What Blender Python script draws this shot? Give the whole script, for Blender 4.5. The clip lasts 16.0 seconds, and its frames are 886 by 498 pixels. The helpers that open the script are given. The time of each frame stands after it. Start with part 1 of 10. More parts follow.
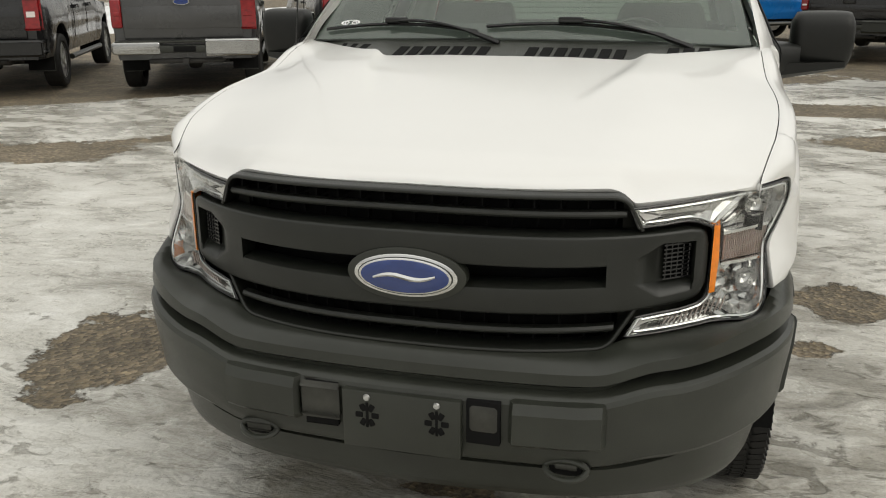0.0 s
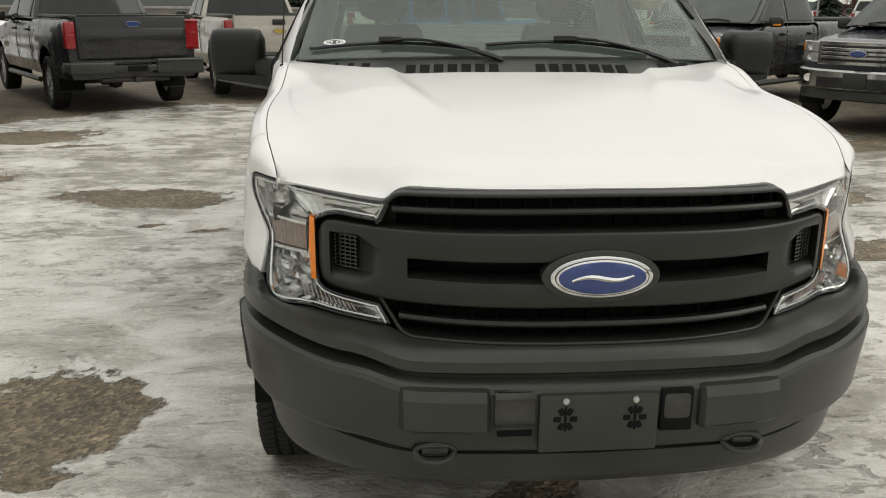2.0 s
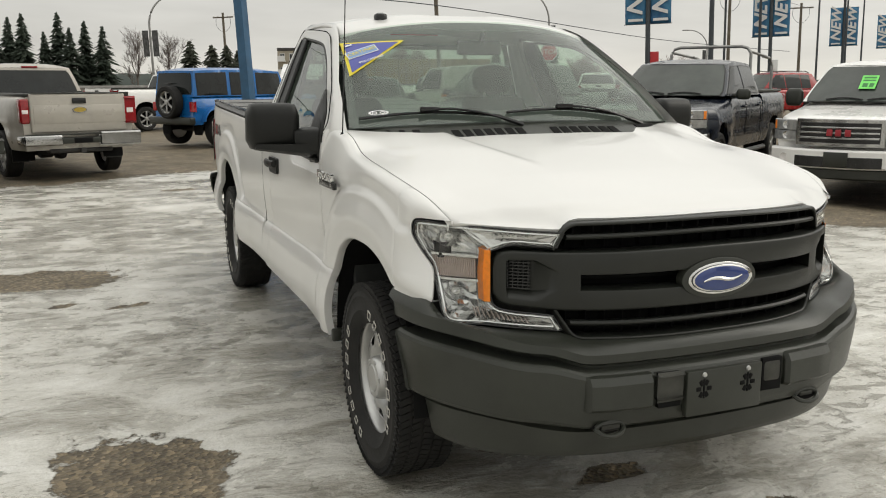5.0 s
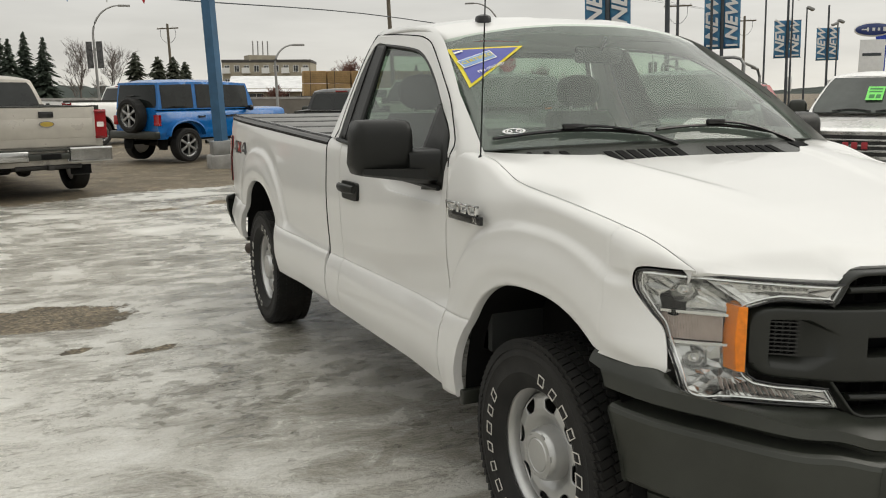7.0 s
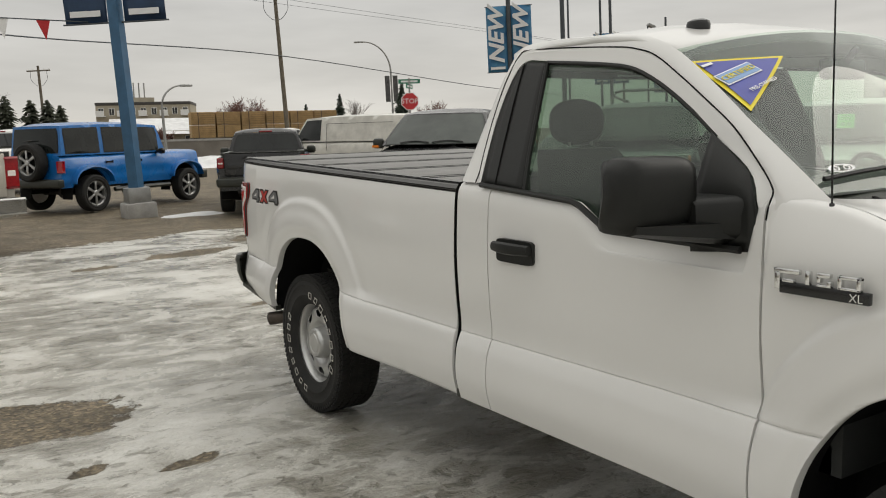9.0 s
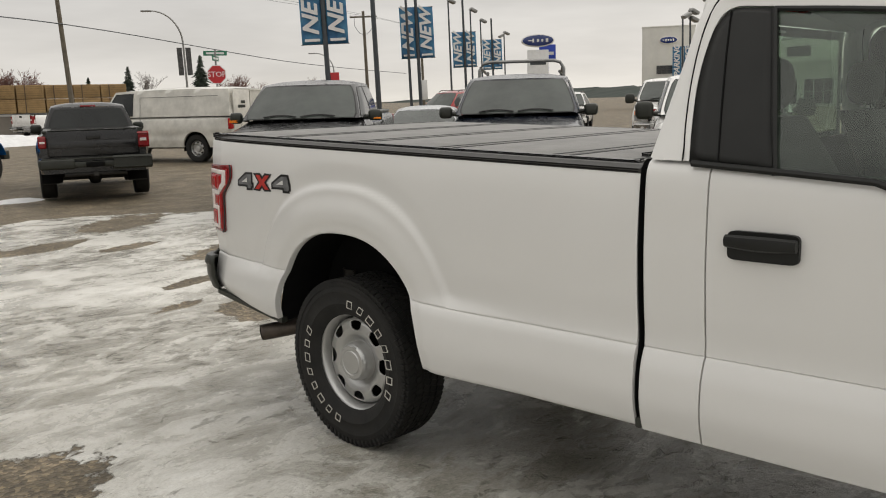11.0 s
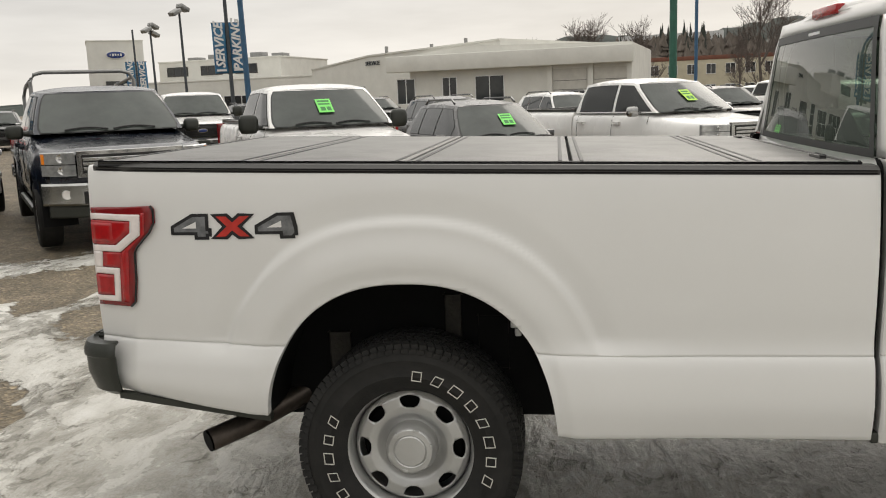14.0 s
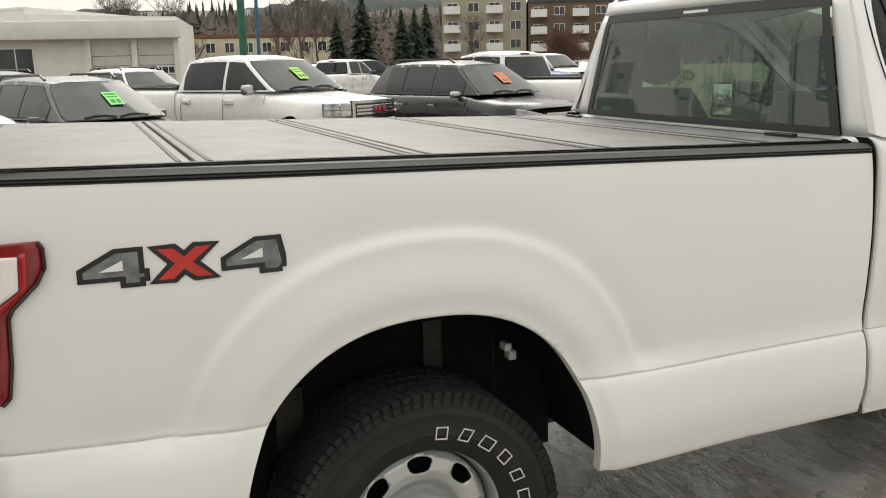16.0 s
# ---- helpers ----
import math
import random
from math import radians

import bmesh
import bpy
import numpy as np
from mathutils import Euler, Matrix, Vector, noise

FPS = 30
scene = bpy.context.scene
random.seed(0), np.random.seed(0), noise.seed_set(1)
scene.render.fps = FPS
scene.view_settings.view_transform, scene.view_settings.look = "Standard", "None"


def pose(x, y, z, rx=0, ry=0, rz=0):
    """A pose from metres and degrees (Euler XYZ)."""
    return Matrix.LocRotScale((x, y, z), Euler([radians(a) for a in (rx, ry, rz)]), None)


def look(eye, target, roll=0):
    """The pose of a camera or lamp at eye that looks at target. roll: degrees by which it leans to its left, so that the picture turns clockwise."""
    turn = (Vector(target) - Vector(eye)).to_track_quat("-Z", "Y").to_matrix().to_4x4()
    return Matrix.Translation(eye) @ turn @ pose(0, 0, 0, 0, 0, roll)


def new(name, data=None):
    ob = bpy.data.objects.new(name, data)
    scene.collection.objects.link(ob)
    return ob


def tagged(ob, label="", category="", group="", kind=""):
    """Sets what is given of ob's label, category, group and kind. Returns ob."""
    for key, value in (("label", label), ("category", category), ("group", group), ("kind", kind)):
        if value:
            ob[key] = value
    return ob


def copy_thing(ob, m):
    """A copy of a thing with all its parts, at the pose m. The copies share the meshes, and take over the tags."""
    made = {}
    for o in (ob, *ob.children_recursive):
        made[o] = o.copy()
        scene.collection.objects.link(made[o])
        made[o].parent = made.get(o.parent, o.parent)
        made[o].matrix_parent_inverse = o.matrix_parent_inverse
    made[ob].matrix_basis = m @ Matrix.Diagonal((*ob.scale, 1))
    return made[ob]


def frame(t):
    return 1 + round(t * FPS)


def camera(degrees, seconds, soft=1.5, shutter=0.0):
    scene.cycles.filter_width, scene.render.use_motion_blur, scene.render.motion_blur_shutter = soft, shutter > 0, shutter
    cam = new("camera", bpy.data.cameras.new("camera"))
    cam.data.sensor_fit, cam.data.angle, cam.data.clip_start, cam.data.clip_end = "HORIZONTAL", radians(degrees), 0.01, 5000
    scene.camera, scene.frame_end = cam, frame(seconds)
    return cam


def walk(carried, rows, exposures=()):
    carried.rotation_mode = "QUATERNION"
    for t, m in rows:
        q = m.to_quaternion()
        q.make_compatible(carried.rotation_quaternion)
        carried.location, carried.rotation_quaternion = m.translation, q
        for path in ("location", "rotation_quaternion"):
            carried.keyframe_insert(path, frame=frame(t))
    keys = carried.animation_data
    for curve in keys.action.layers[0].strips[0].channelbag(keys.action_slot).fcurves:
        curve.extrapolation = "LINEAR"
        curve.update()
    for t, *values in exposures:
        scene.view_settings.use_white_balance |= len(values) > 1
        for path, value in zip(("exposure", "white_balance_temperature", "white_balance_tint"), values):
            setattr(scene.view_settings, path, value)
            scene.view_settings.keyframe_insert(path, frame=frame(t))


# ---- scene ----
cam = camera(53.9, 16.0, 1.05)
METRES, EYE, TILT, LEAN, TURN = 11.09, 1.611, 0.0, 0.0, 15.4
ROWS = [
    (0.0, 0.0, 0.0, 0.0, -0.1, -17.48, 0.32),
    (0.5, -0.0316, -0.0005, -0.0029, -5.07, -17.44, 0.46),
    (1.0, -0.0604, -0.001, -0.0023, -10.12, -16.8, 0.2),
    (1.5, -0.0883, -0.0009, -0.003, -16.1, -16.19, -0.6),
    (2.0, -0.1066, 0.0158, -0.0037, -20.2, -15.61, -0.37),
    (2.5, -0.128, 0.0286, -0.0025, -25.51, -14.21, -0.28),
    (3.0, -0.1594, 0.0342, -0.0031, -30.93, -13.76, 0.23),
    (3.5, -0.1848, 0.0233, -0.0043, -32.64, -13.21, 0.27),
    (4.0, -0.2093, 0.0142, -0.0035, -34.63, -12.14, 0.16),
    (6.5, -0.2398, 0.0802, -0.0055, -39.7, -10.25, 0.34),
    (7.0, -0.2479, 0.116, -0.0037, -40.93, -10.12, 0.3),
    (7.5, -0.248, 0.1525, -0.0049, -41.26, -10.07, 0.27),
    (8.0, -0.2514, 0.185, -0.0045, -42.37, -9.66, 0.38),
    (8.5, -0.262, 0.221, -0.0029, -44.8, -8.09, 1.46),
    (9.0, -0.2605, 0.2581, -0.0047, -48.75, -7.77, 1.46),
    (11.5, -0.2638, 0.4334, -0.0049, -66.5, -9.68, 1.89),
    (12.0, -0.2551, 0.4682, -0.0037, -70.84, -9.23, 2.21),
    (12.5, -0.2521, 0.5059, -0.0048, -76.59, -9.37, 1.87),
    (13.0, -0.2473, 0.5393, -0.0028, -91.47, -10.02, 1.3),
    (13.5, -0.2372, 0.5735, -0.0007, -98.66, -9.89, 2.28),
    (14.0, -0.2365, 0.6174, -0.0021, -98.07, -9.85, 2.17),
    (14.5, -0.229, 0.6518, -0.0042, -100.28, -10.02, 2.48),
    (15.0, -0.2077, 0.6792, -0.0035, -107.3, -12.22, 2.13),
    (15.5, -0.1767, 0.7015, -0.0009, -119.84, -13.24, 1.29),
    (16.0, -0.1353, 0.7082, 0.0001, -127.85, -12.15, 1.33),
]
walk(cam, [(t, pose(0.620, -2.842, EYE, TILT, LEAN, TURN) @ pose(METRES * x, METRES * y, METRES * z, 90 + pitch, roll, yaw)) for t, x, y, z, yaw, pitch, roll in ROWS],
     [(0.0, 0.02, 6680, 7), (4.0, 0.08, 6680, 7), (6.5, 0.09, 6680, 7), (8.0, 0.08, 6680, 7), (9.0, -0.06, 6680, 8), (11.5, 0.06, 6720, 10), (13.0, 0.12, 6720, 10), (14.5, 0.25, 6720, 9), (15.2, 0.40, 6700, 8), (16.0, 0.45, 6680, 7)])

# ---- world and sun: overcast winter afternoon ----
world = bpy.data.worlds.new("sky")
scene.world = world
world.use_nodes = True
nt = world.node_tree
nt.nodes.clear()


def wnode(kind, **kw):
    n = nt.nodes.new(kind)
    for k, v in kw.items():
        n.inputs[k].default_value = v
    return n


w_out = nt.nodes.new("ShaderNodeOutputWorld")
w_bg = wnode("ShaderNodeBackground", Strength=1.0)
sky = nt.nodes.new("ShaderNodeTexSky")
sky.sky_type, sky.sun_disc = "NISHITA", False
sky.sun_elevation, sky.sun_rotation = radians(36), radians(103)
sky.air_density, sky.dust_density = 1.0, 4.0
w_dim = nt.nodes.new("ShaderNodeVectorMath")
w_dim.operation = "SCALE"
w_dim.inputs["Scale"].default_value = 0.08
nt.links.new(sky.outputs[0], w_dim.inputs[0])
# cloud deck: brighter overhead, streaky grey near the horizon
w_co = nt.nodes.new("ShaderNodeTexCoord")
w_sep = nt.nodes.new("ShaderNodeSeparateXYZ")
nt.links.new(w_co.outputs["Generated"], w_sep.inputs[0])
w_up = nt.nodes.new("ShaderNodeValToRGB")
e = w_up.color_ramp.elements
e[0].position, e[0].color = 0.0, (0.74, 0.715, 0.665, 1)
e[1].position, e[1].color = 1.0, (1.47, 1.455, 1.42, 1)
for p, c in ((0.04, (0.68, 0.665, 0.64, 1)), (0.14, (0.625, 0.618, 0.61, 1)), (0.35, (0.83, 0.82, 0.80, 1))):
    k = e.new(p)
    k.color = c
nt.links.new(w_sep.outputs["Z"], w_up.inputs[0])
w_map = nt.nodes.new("ShaderNodeMapping")
w_map.inputs["Scale"].default_value = (1.2, 1.2, 7.0)
nt.links.new(w_co.outputs["Generated"], w_map.inputs[0])
w_noise = wnode("ShaderNodeTexNoise", Scale=2.2, Detail=5.0, Roughness=0.55)
nt.links.new(w_map.outputs[0], w_noise.inputs["Vector"])
w_cl = nt.nodes.new("ShaderNodeMapRange")
w_cl.inputs["From Min"].default_value, w_cl.inputs["From Max"].default_value = 0.3, 0.7
w_cl.inputs["To Min"].default_value, w_cl.inputs["To Max"].default_value = 0.84, 1.13
nt.links.new(w_noise.outputs[0], w_cl.inputs[0])
w_mul = nt.nodes.new("ShaderNodeVectorMath")
w_mul.operation = "SCALE"
nt.links.new(w_up.outputs[0], w_mul.inputs[0])
w_dir = nt.nodes.new("ShaderNodeMapRange")
w_dir.inputs["From Min"].default_value, w_dir.inputs["To Min"].default_value, w_dir.inputs["To Max"].default_value = -1.0, 0.84, 1.18
nt.links.new(w_sep.outputs["X"], w_dir.inputs[0])
w_both = nt.nodes.new("ShaderNodeMath")
w_both.operation = "MULTIPLY"
nt.links.new(w_cl.outputs[0], w_both.inputs[0])
nt.links.new(w_dir.outputs[0], w_both.inputs[1])
nt.links.new(w_both.outputs[0], w_mul.inputs["Scale"])
w_mix = nt.nodes.new("ShaderNodeMix")
w_mix.data_type = "RGBA"
w_mix.inputs["Factor"].default_value = 0.92
nt.links.new(w_dim.outputs[0], w_mix.inputs["A"])
nt.links.new(w_mul.outputs[0], w_mix.inputs["B"])
nt.links.new(w_mix.outputs["Result"], w_bg.inputs["Color"])
nt.links.new(w_bg.outputs[0], w_out.inputs[0])

sun_data = bpy.data.lights.new("sun", "SUN")
sun_data.energy, sun_data.angle, sun_data.color = 0.6, radians(35), (1.0, 0.96, 0.90)
sun = new("sun", sun_data)
sun.matrix_world = look((35, -8, 26), (0, 0, 0))

# ---- materials ----
def mat(name, col, rough=0.5, metal=0.0, vary=0.0, scale=8.0, bump=0.0, bscale=60.0, coat=0.0, col2=None, spec=0.5, vary_rough=0.0):
    """A node material: base colour with a two-scale noise mix, optional bump and clear coat."""
    m = bpy.data.materials.new(name)
    m.use_nodes = True
    t = m.node_tree
    b = t.nodes["Principled BSDF"]
    b.inputs["Roughness"].default_value, b.inputs["Metallic"].default_value = rough, metal
    b.inputs["Coat Weight"].default_value, b.inputs["Coat Roughness"].default_value = coat, 0.04
    b.inputs["Specular IOR Level"].default_value = spec
    co = t.nodes.new("ShaderNodeTexCoord")
    b.inputs["Base Color"].default_value = (*col, 1)
    if vary or col2:
        n1 = t.nodes.new("ShaderNodeTexNoise")
        n1.inputs["Scale"].default_value, n1.inputs["Detail"].default_value, n1.inputs["Roughness"].default_value = scale, 8, 0.65
        t.links.new(co.outputs["Object"], n1.inputs["Vector"])
        mx = t.nodes.new("ShaderNodeMix")
        mx.data_type = "RGBA"
        a = col
        c2 = col2 or tuple(min(1, c * (1 - vary)) for c in col)
        mx.inputs["A"].default_value, mx.inputs["B"].default_value = (*a, 1), (*c2, 1)
        r = t.nodes.new("ShaderNodeMapRange")
        r.inputs["From Min"].default_value, r.inputs["From Max"].default_value = 0.35, 0.68
        t.links.new(n1.outputs[0], r.inputs[0])
        t.links.new(r.outputs[0], mx.inputs["Factor"])
        t.links.new(mx.outputs["Result"], b.inputs["Base Color"])
        if vary_rough:
            r2 = t.nodes.new("ShaderNodeMapRange")
            r2.inputs["To Min"].default_value, r2.inputs["To Max"].default_value = max(0.02, rough - vary_rough), rough + vary_rough
            t.links.new(r.outputs[0], r2.inputs[0])
            t.links.new(r2.outputs[0], b.inputs["Roughness"])
    if bump:
        n2 = t.nodes.new("ShaderNodeTexNoise")
        n2.inputs["Scale"].default_value, n2.inputs["Detail"].default_value = bscale, 4
        t.links.new(co.outputs["Object"], n2.inputs["Vector"])
        bp = t.nodes.new("ShaderNodeBump")
        bp.inputs["Strength"].default_value, bp.inputs["Distance"].default_value = bump, 0.01
        t.links.new(n2.outputs[0], bp.inputs["Height"])
        t.links.new(bp.outputs[0], b.inputs["Normal"])
    return m


def glass_mat(name, tint, gloss=1.0, ior=1.45, rough=0.0, sky_haze=0.0):
    """A thin pane: tinted see-through with a Fresnel reflection and a diffuse veil painted in for reflected sky haze.
    """
    m = bpy.data.materials.new(name)
    m.use_nodes = True
    t = m.node_tree
    t.nodes.remove(t.nodes["Principled BSDF"])
    tr, gl = t.nodes.new("ShaderNodeBsdfTransparent"), t.nodes.new("ShaderNodeBsdfGlossy")
    tr.inputs["Color"].default_value = (*tint, 1)
    gl.inputs["Roughness"].default_value, gl.inputs["Color"].default_value = rough, (gloss, gloss, gloss, 1)
    lw, mx = t.nodes.new("ShaderNodeLayerWeight"), t.nodes.new("ShaderNodeMixShader")
    lw.inputs["Blend"].default_value = 0.5
    pw = t.nodes.new("ShaderNodeMath")
    pw.operation = "POWER"
    pw.inputs[1].default_value = 4.8
    fr = t.nodes.new("ShaderNodeMapRange")
    fr.inputs["To Min"].default_value, fr.inputs["To Max"].default_value = ((ior - 1) / (ior + 1)) ** 2 * 1.6, 0.95
    t.links.new(lw.outputs["Facing"], pw.inputs[0])
    t.links.new(pw.outputs[0], fr.inputs[0])
    t.links.new(fr.outputs[0], mx.inputs[0])
    src = tr.outputs[0]
    if sky_haze:
        # grey-green diffuse colour stands in for the milky reflection of the sky
        df, mf = t.nodes.new("ShaderNodeBsdfDiffuse"), t.nodes.new("ShaderNodeMixShader")
        df.inputs["Color"].default_value = (0.31, 0.38, 0.32, 1)
        co = t.nodes.new("ShaderNodeTexCoord")
        nz = t.nodes.new("ShaderNodeTexNoise")
        nz.inputs["Scale"].default_value, nz.inputs["Detail"].default_value = 3.0, 5
        t.links.new(co.outputs["Object"], nz.inputs["Vector"])
        fm = t.nodes.new("ShaderNodeMapRange")
        fm.inputs["From Min"].default_value, fm.inputs["From Max"].default_value = 0.3, 0.7
        fm.inputs["To Min"].default_value, fm.inputs["To Max"].default_value = sky_haze * 0.75, sky_haze * 1.25
        t.links.new(nz.outputs[0], fm.inputs[0])
        t.links.new(fm.outputs[0], mf.inputs[0])
        t.links.new(tr.outputs[0], mf.inputs[1])
        t.links.new(df.outputs[0], mf.inputs[2])
        src = mf.outputs[0]
    t.links.new(src, mx.inputs[1])
    t.links.new(gl.outputs[0], mx.inputs[2])
    t.links.new(mx.outputs[0], t.nodes["Material Output"].inputs[0])
    return m


WHITE = mat("white_paint", (0.705, 0.698, 0.678), 0.30, vary=0.03, scale=1.5, coat=0.55)
REFLECT = mat("lamp_reflector", (0.66, 0.655, 0.64), 0.17, 0.95, vary=0.25, scale=22)
PLASTIC = mat("grained_black_plastic", (0.031, 0.0333, 0.0265), 0.34, vary=0.3, scale=5, bump=0.10, bscale=420, spec=0.44)
GRILLE = mat("grille_plastic", (0.0165, 0.0178, 0.0145), 0.38, vary=0.3, scale=5, bump=0.10, bscale=420, spec=0.42)
GLOSSBLACK = mat("gloss_black", (0.012, 0.012, 0.012), 0.22, vary=0.2, scale=6)
DARK = mat("dark_void", (0.007, 0.007, 0.007), 0.85, vary=0.3, scale=12, spec=0.15)
FRAMEMAT = mat("underbody_metal", (0.035, 0.033, 0.030), 0.7, vary=0.5, scale=9, bump=0.3, bscale=50)
TRIM = mat("satin_black_trim", (0.0115, 0.012, 0.0108), 0.42, vary=0.25, scale=6, bump=0.08, bscale=420, spec=0.3)
BEAM = mat("dull_grey_steel", (0.055, 0.055, 0.047), 0.5, 0.3, vary=0.5, scale=12)
CARCHROME = mat("dull_car_chrome", (0.46, 0.46, 0.45), 0.17, 1.0, vary=0.25, scale=6)
CHROME = mat("chrome", (0.72, 0.72, 0.71), 0.10, 1.0, vary=0.06, scale=10)
SATIN = mat("satin_silver", (0.52, 0.52, 0.51), 0.34, 0.75, vary=0.12, scale=7, bump=0.05, bscale=150)
TYRE = mat("tyre_rubber", (0.0115, 0.0115, 0.011), 0.72, vary=0.45, scale=11, bump=0.15, bscale=160, col2=(0.021, 0.020, 0.0185), spec=0.3)
TYREWHITE = mat("tyre_letters_white", (0.62, 0.60, 0.55), 0.6, vary=0.25, scale=40)
AMBER = mat("amber_lens", (0.92, 0.25, 0.006), 0.3, vary=0.25, scale=60, coat=0.15)
REDLENS = mat("red_lens", (0.44, 0.007, 0.010), 0.2, vary=0.35, scale=25, coat=0.25)
REDDEEP = mat("dark_red_lens", (0.22, 0.004, 0.006), 0.2, vary=0.3, scale=20, coat=0.25)
PINKLENS = mat("pale_red_lens", (0.82, 0.75, 0.72), 0.2, vary=0.12, scale=30, coat=0.3)
WHITELENS = mat("white_lens", (0.75, 0.72, 0.70), 0.2, vary=0.1, scale=30, coat=0.8)
RIBLENS = mat("ribbed_lens", (0.50, 0.41, 0.37), 0.18, 0.10, vary=0.2, scale=30, coat=0.5)
GLASS = glass_mat("side_glass", (0.56, 0.68, 0.58), sky_haze=0.08)
WSGLASS = glass_mat("windscreen_glass", (0.74, 0.83, 0.76), ior=1.5, sky_haze=0.12)
LENS = glass_mat("clear_lens", (0.90, 0.91, 0.90))
CARGLASS = mat("tinted_car_glass", (0.016, 0.019, 0.018), 0.05, vary=0.5, scale=2.2, spec=0.40)
REARGLASS = glass_mat("tinted_rear_glass", (0.40, 0.50, 0.42), sky_haze=0.14)
SCREEN = mat("car_windscreen_glass", (0.050, 0.060, 0.052), 0.06, vary=0.5, scale=1.6, spec=0.45)
TAILRED = mat("parked_tail_lens", (0.30, 0.010, 0.014), 0.16, vary=0.45, scale=18, coat=0.4)
SEAT = mat("grey_cloth", (0.045, 0.047, 0.045), 0.9, vary=0.25, scale=20, bump=0.2, bscale=300)
DASH = mat("dashboard_grey", (0.038, 0.04, 0.038), 0.75, vary=0.2, scale=10, bump=0.1, bscale=200)
RAIL = mat("rail_cap_vinyl", (0.042, 0.040, 0.037), 0.42, vary=0.3, scale=7, bump=0.08, bscale=380)
COVER = mat("bed_cover_grey", (0.20, 0.195, 0.185), 0.46, vary=0.35, scale=5, bump=0.08, bscale=300, spec=0.38)
BLUE = mat("emblem_blue", (0.012, 0.035, 0.17), 0.25, vary=0.15, scale=30, coat=0.8)
STEEL = mat("galvanised_steel", (0.33, 0.33, 0.32), 0.45, 0.6, vary=0.25, scale=6)
SNOW = mat("old_snow", (0.78, 0.78, 0.78), 0.75, vary=0.25, scale=1.3, bump=0.5, bscale=9)


# ---- building helpers ----
def sm(a, b, x):
    t = min(1, max(0, (x - a) / (b - a)))
    return t * t * (3 - 2 * t)


def lerp(a, b, t):
    return a + (b - a) * t


def table(keys, x):
    """Smoothly read a table of (x, value)."""
    if x <= keys[0][0]:
        return keys[0][1]
    for (a, va), (b, vb) in zip(keys, keys[1:]):
        if x <= b:
            t = (x - a) / (b - a)
            return va + (vb - va) * t
    return keys[-1][1]


def catmull(pts, v):
    """A point of a Catmull-Rom line through pts, v from 0 to 1."""
    n = len(pts) - 1
    f = min(max(v, 0), 0.99999) * n
    i = int(f)
    t = f - i
    p0, p1, p2, p3 = pts[max(i - 1, 0)], pts[i], pts[i + 1], pts[min(i + 2, n)]
    return tuple(0.5 * (2 * b + (c - a) * t + (2 * a - 5 * b + 4 * c - d) * t * t + (3 * b - a - 3 * c + d) * t ** 3) for a, b, c, d in zip(p0, p1, p2, p3))


def link(name, bm, material, parent=None, label="", sharp=35):
    me = bpy.data.meshes.new(name)
    for f in bm.faces:
        f.smooth = True
    bm.normal_update()
    bm.to_mesh(me)
    bm.free()
    me.set_sharp_from_angle(angle=radians(sharp))
    for m in (material if isinstance(material, (list, tuple)) else [material]):
        me.materials.append(m)
    ob = new(name, me)
    if parent:
        ob.parent = parent
    if label:
        ob["label"] = label
    return ob


def part(name, bm, material, parent, label="", sharp=35):
    return link(name, bm, material, parent, label, sharp)


def thing(name, label, category, m=None, group="", kind=""):
    ob = new(name)
    ob.empty_display_size = 0.2
    tagged(ob, label, category, group, kind)
    if m is not None:
        ob.matrix_world = m
    return ob


def grid(bm, rows, close_u=False, close_v=False, flip=False):
    vs = [[bm.verts.new(p) for p in r] for r in rows]
    n, m = len(vs), len(vs[0])
    for i in range(n if close_u else n - 1):
        for j in range(m if close_v else m - 1):
            q = [vs[i][j], vs[(i + 1) % n][j], vs[(i + 1) % n][(j + 1) % m], vs[i][(j + 1) % m]]
            if len(set(q)) == 4:
                try:
                    bm.faces.new(q[::-1] if flip else q)
                except ValueError:
                    pass
    return vs


def box(bm, x0, x1, y0, y1, z0, z1, bev=0.0, m=None, seg=2):
    r = bmesh.ops.create_cube(bm, size=1.0)
    vs = r["verts"]
    for v in vs:
        v.co = Vector((lerp(x0, x1, v.co.x + 0.5), lerp(y0, y1, v.co.y + 0.5), lerp(z0, z1, v.co.z + 0.5)))
    if bev > 0:
        es = list({e for v in vs for e in v.link_edges})
        o = bmesh.ops.bevel(bm, geom=es, offset=bev, segments=seg, profile=0.5, affect="EDGES")
        vs = list({v for f in o["faces"] for v in f.verts} | {v for v in vs if v.is_valid})
    if m is not None:
        bmesh.ops.transform(bm, matrix=m, verts=vs)
    return vs


def prism(bm, poly, a0, a1, axis="x", bev=0.0):
    """A polygon pushed along an axis. poly holds the two other coordinates in xyz order."""
    def P(p, a):
        return {"x": (a, p[0], p[1]), "y": (p[0], a, p[1]), "z": (p[0], p[1], a)}[axis]
    lo = [bm.verts.new(P(p, a0)) for p in poly]
    hi = [bm.verts.new(P(p, a1)) for p in poly]
    fs = [bm.faces.new(lo[::-1]), bm.faces.new(hi)]
    n = len(poly)
    for i in range(n):
        fs.append(bm.faces.new((lo[i], lo[(i + 1) % n], hi[(i + 1) % n], hi[i])))
    bmesh.ops.recalc_face_normals(bm, faces=fs)
    if bev:
        es = list({e for f in fs[:2] for e in f.edges})
        bmesh.ops.bevel(bm, geom=es, offset=bev, segments=2, profile=0.5, affect="EDGES")


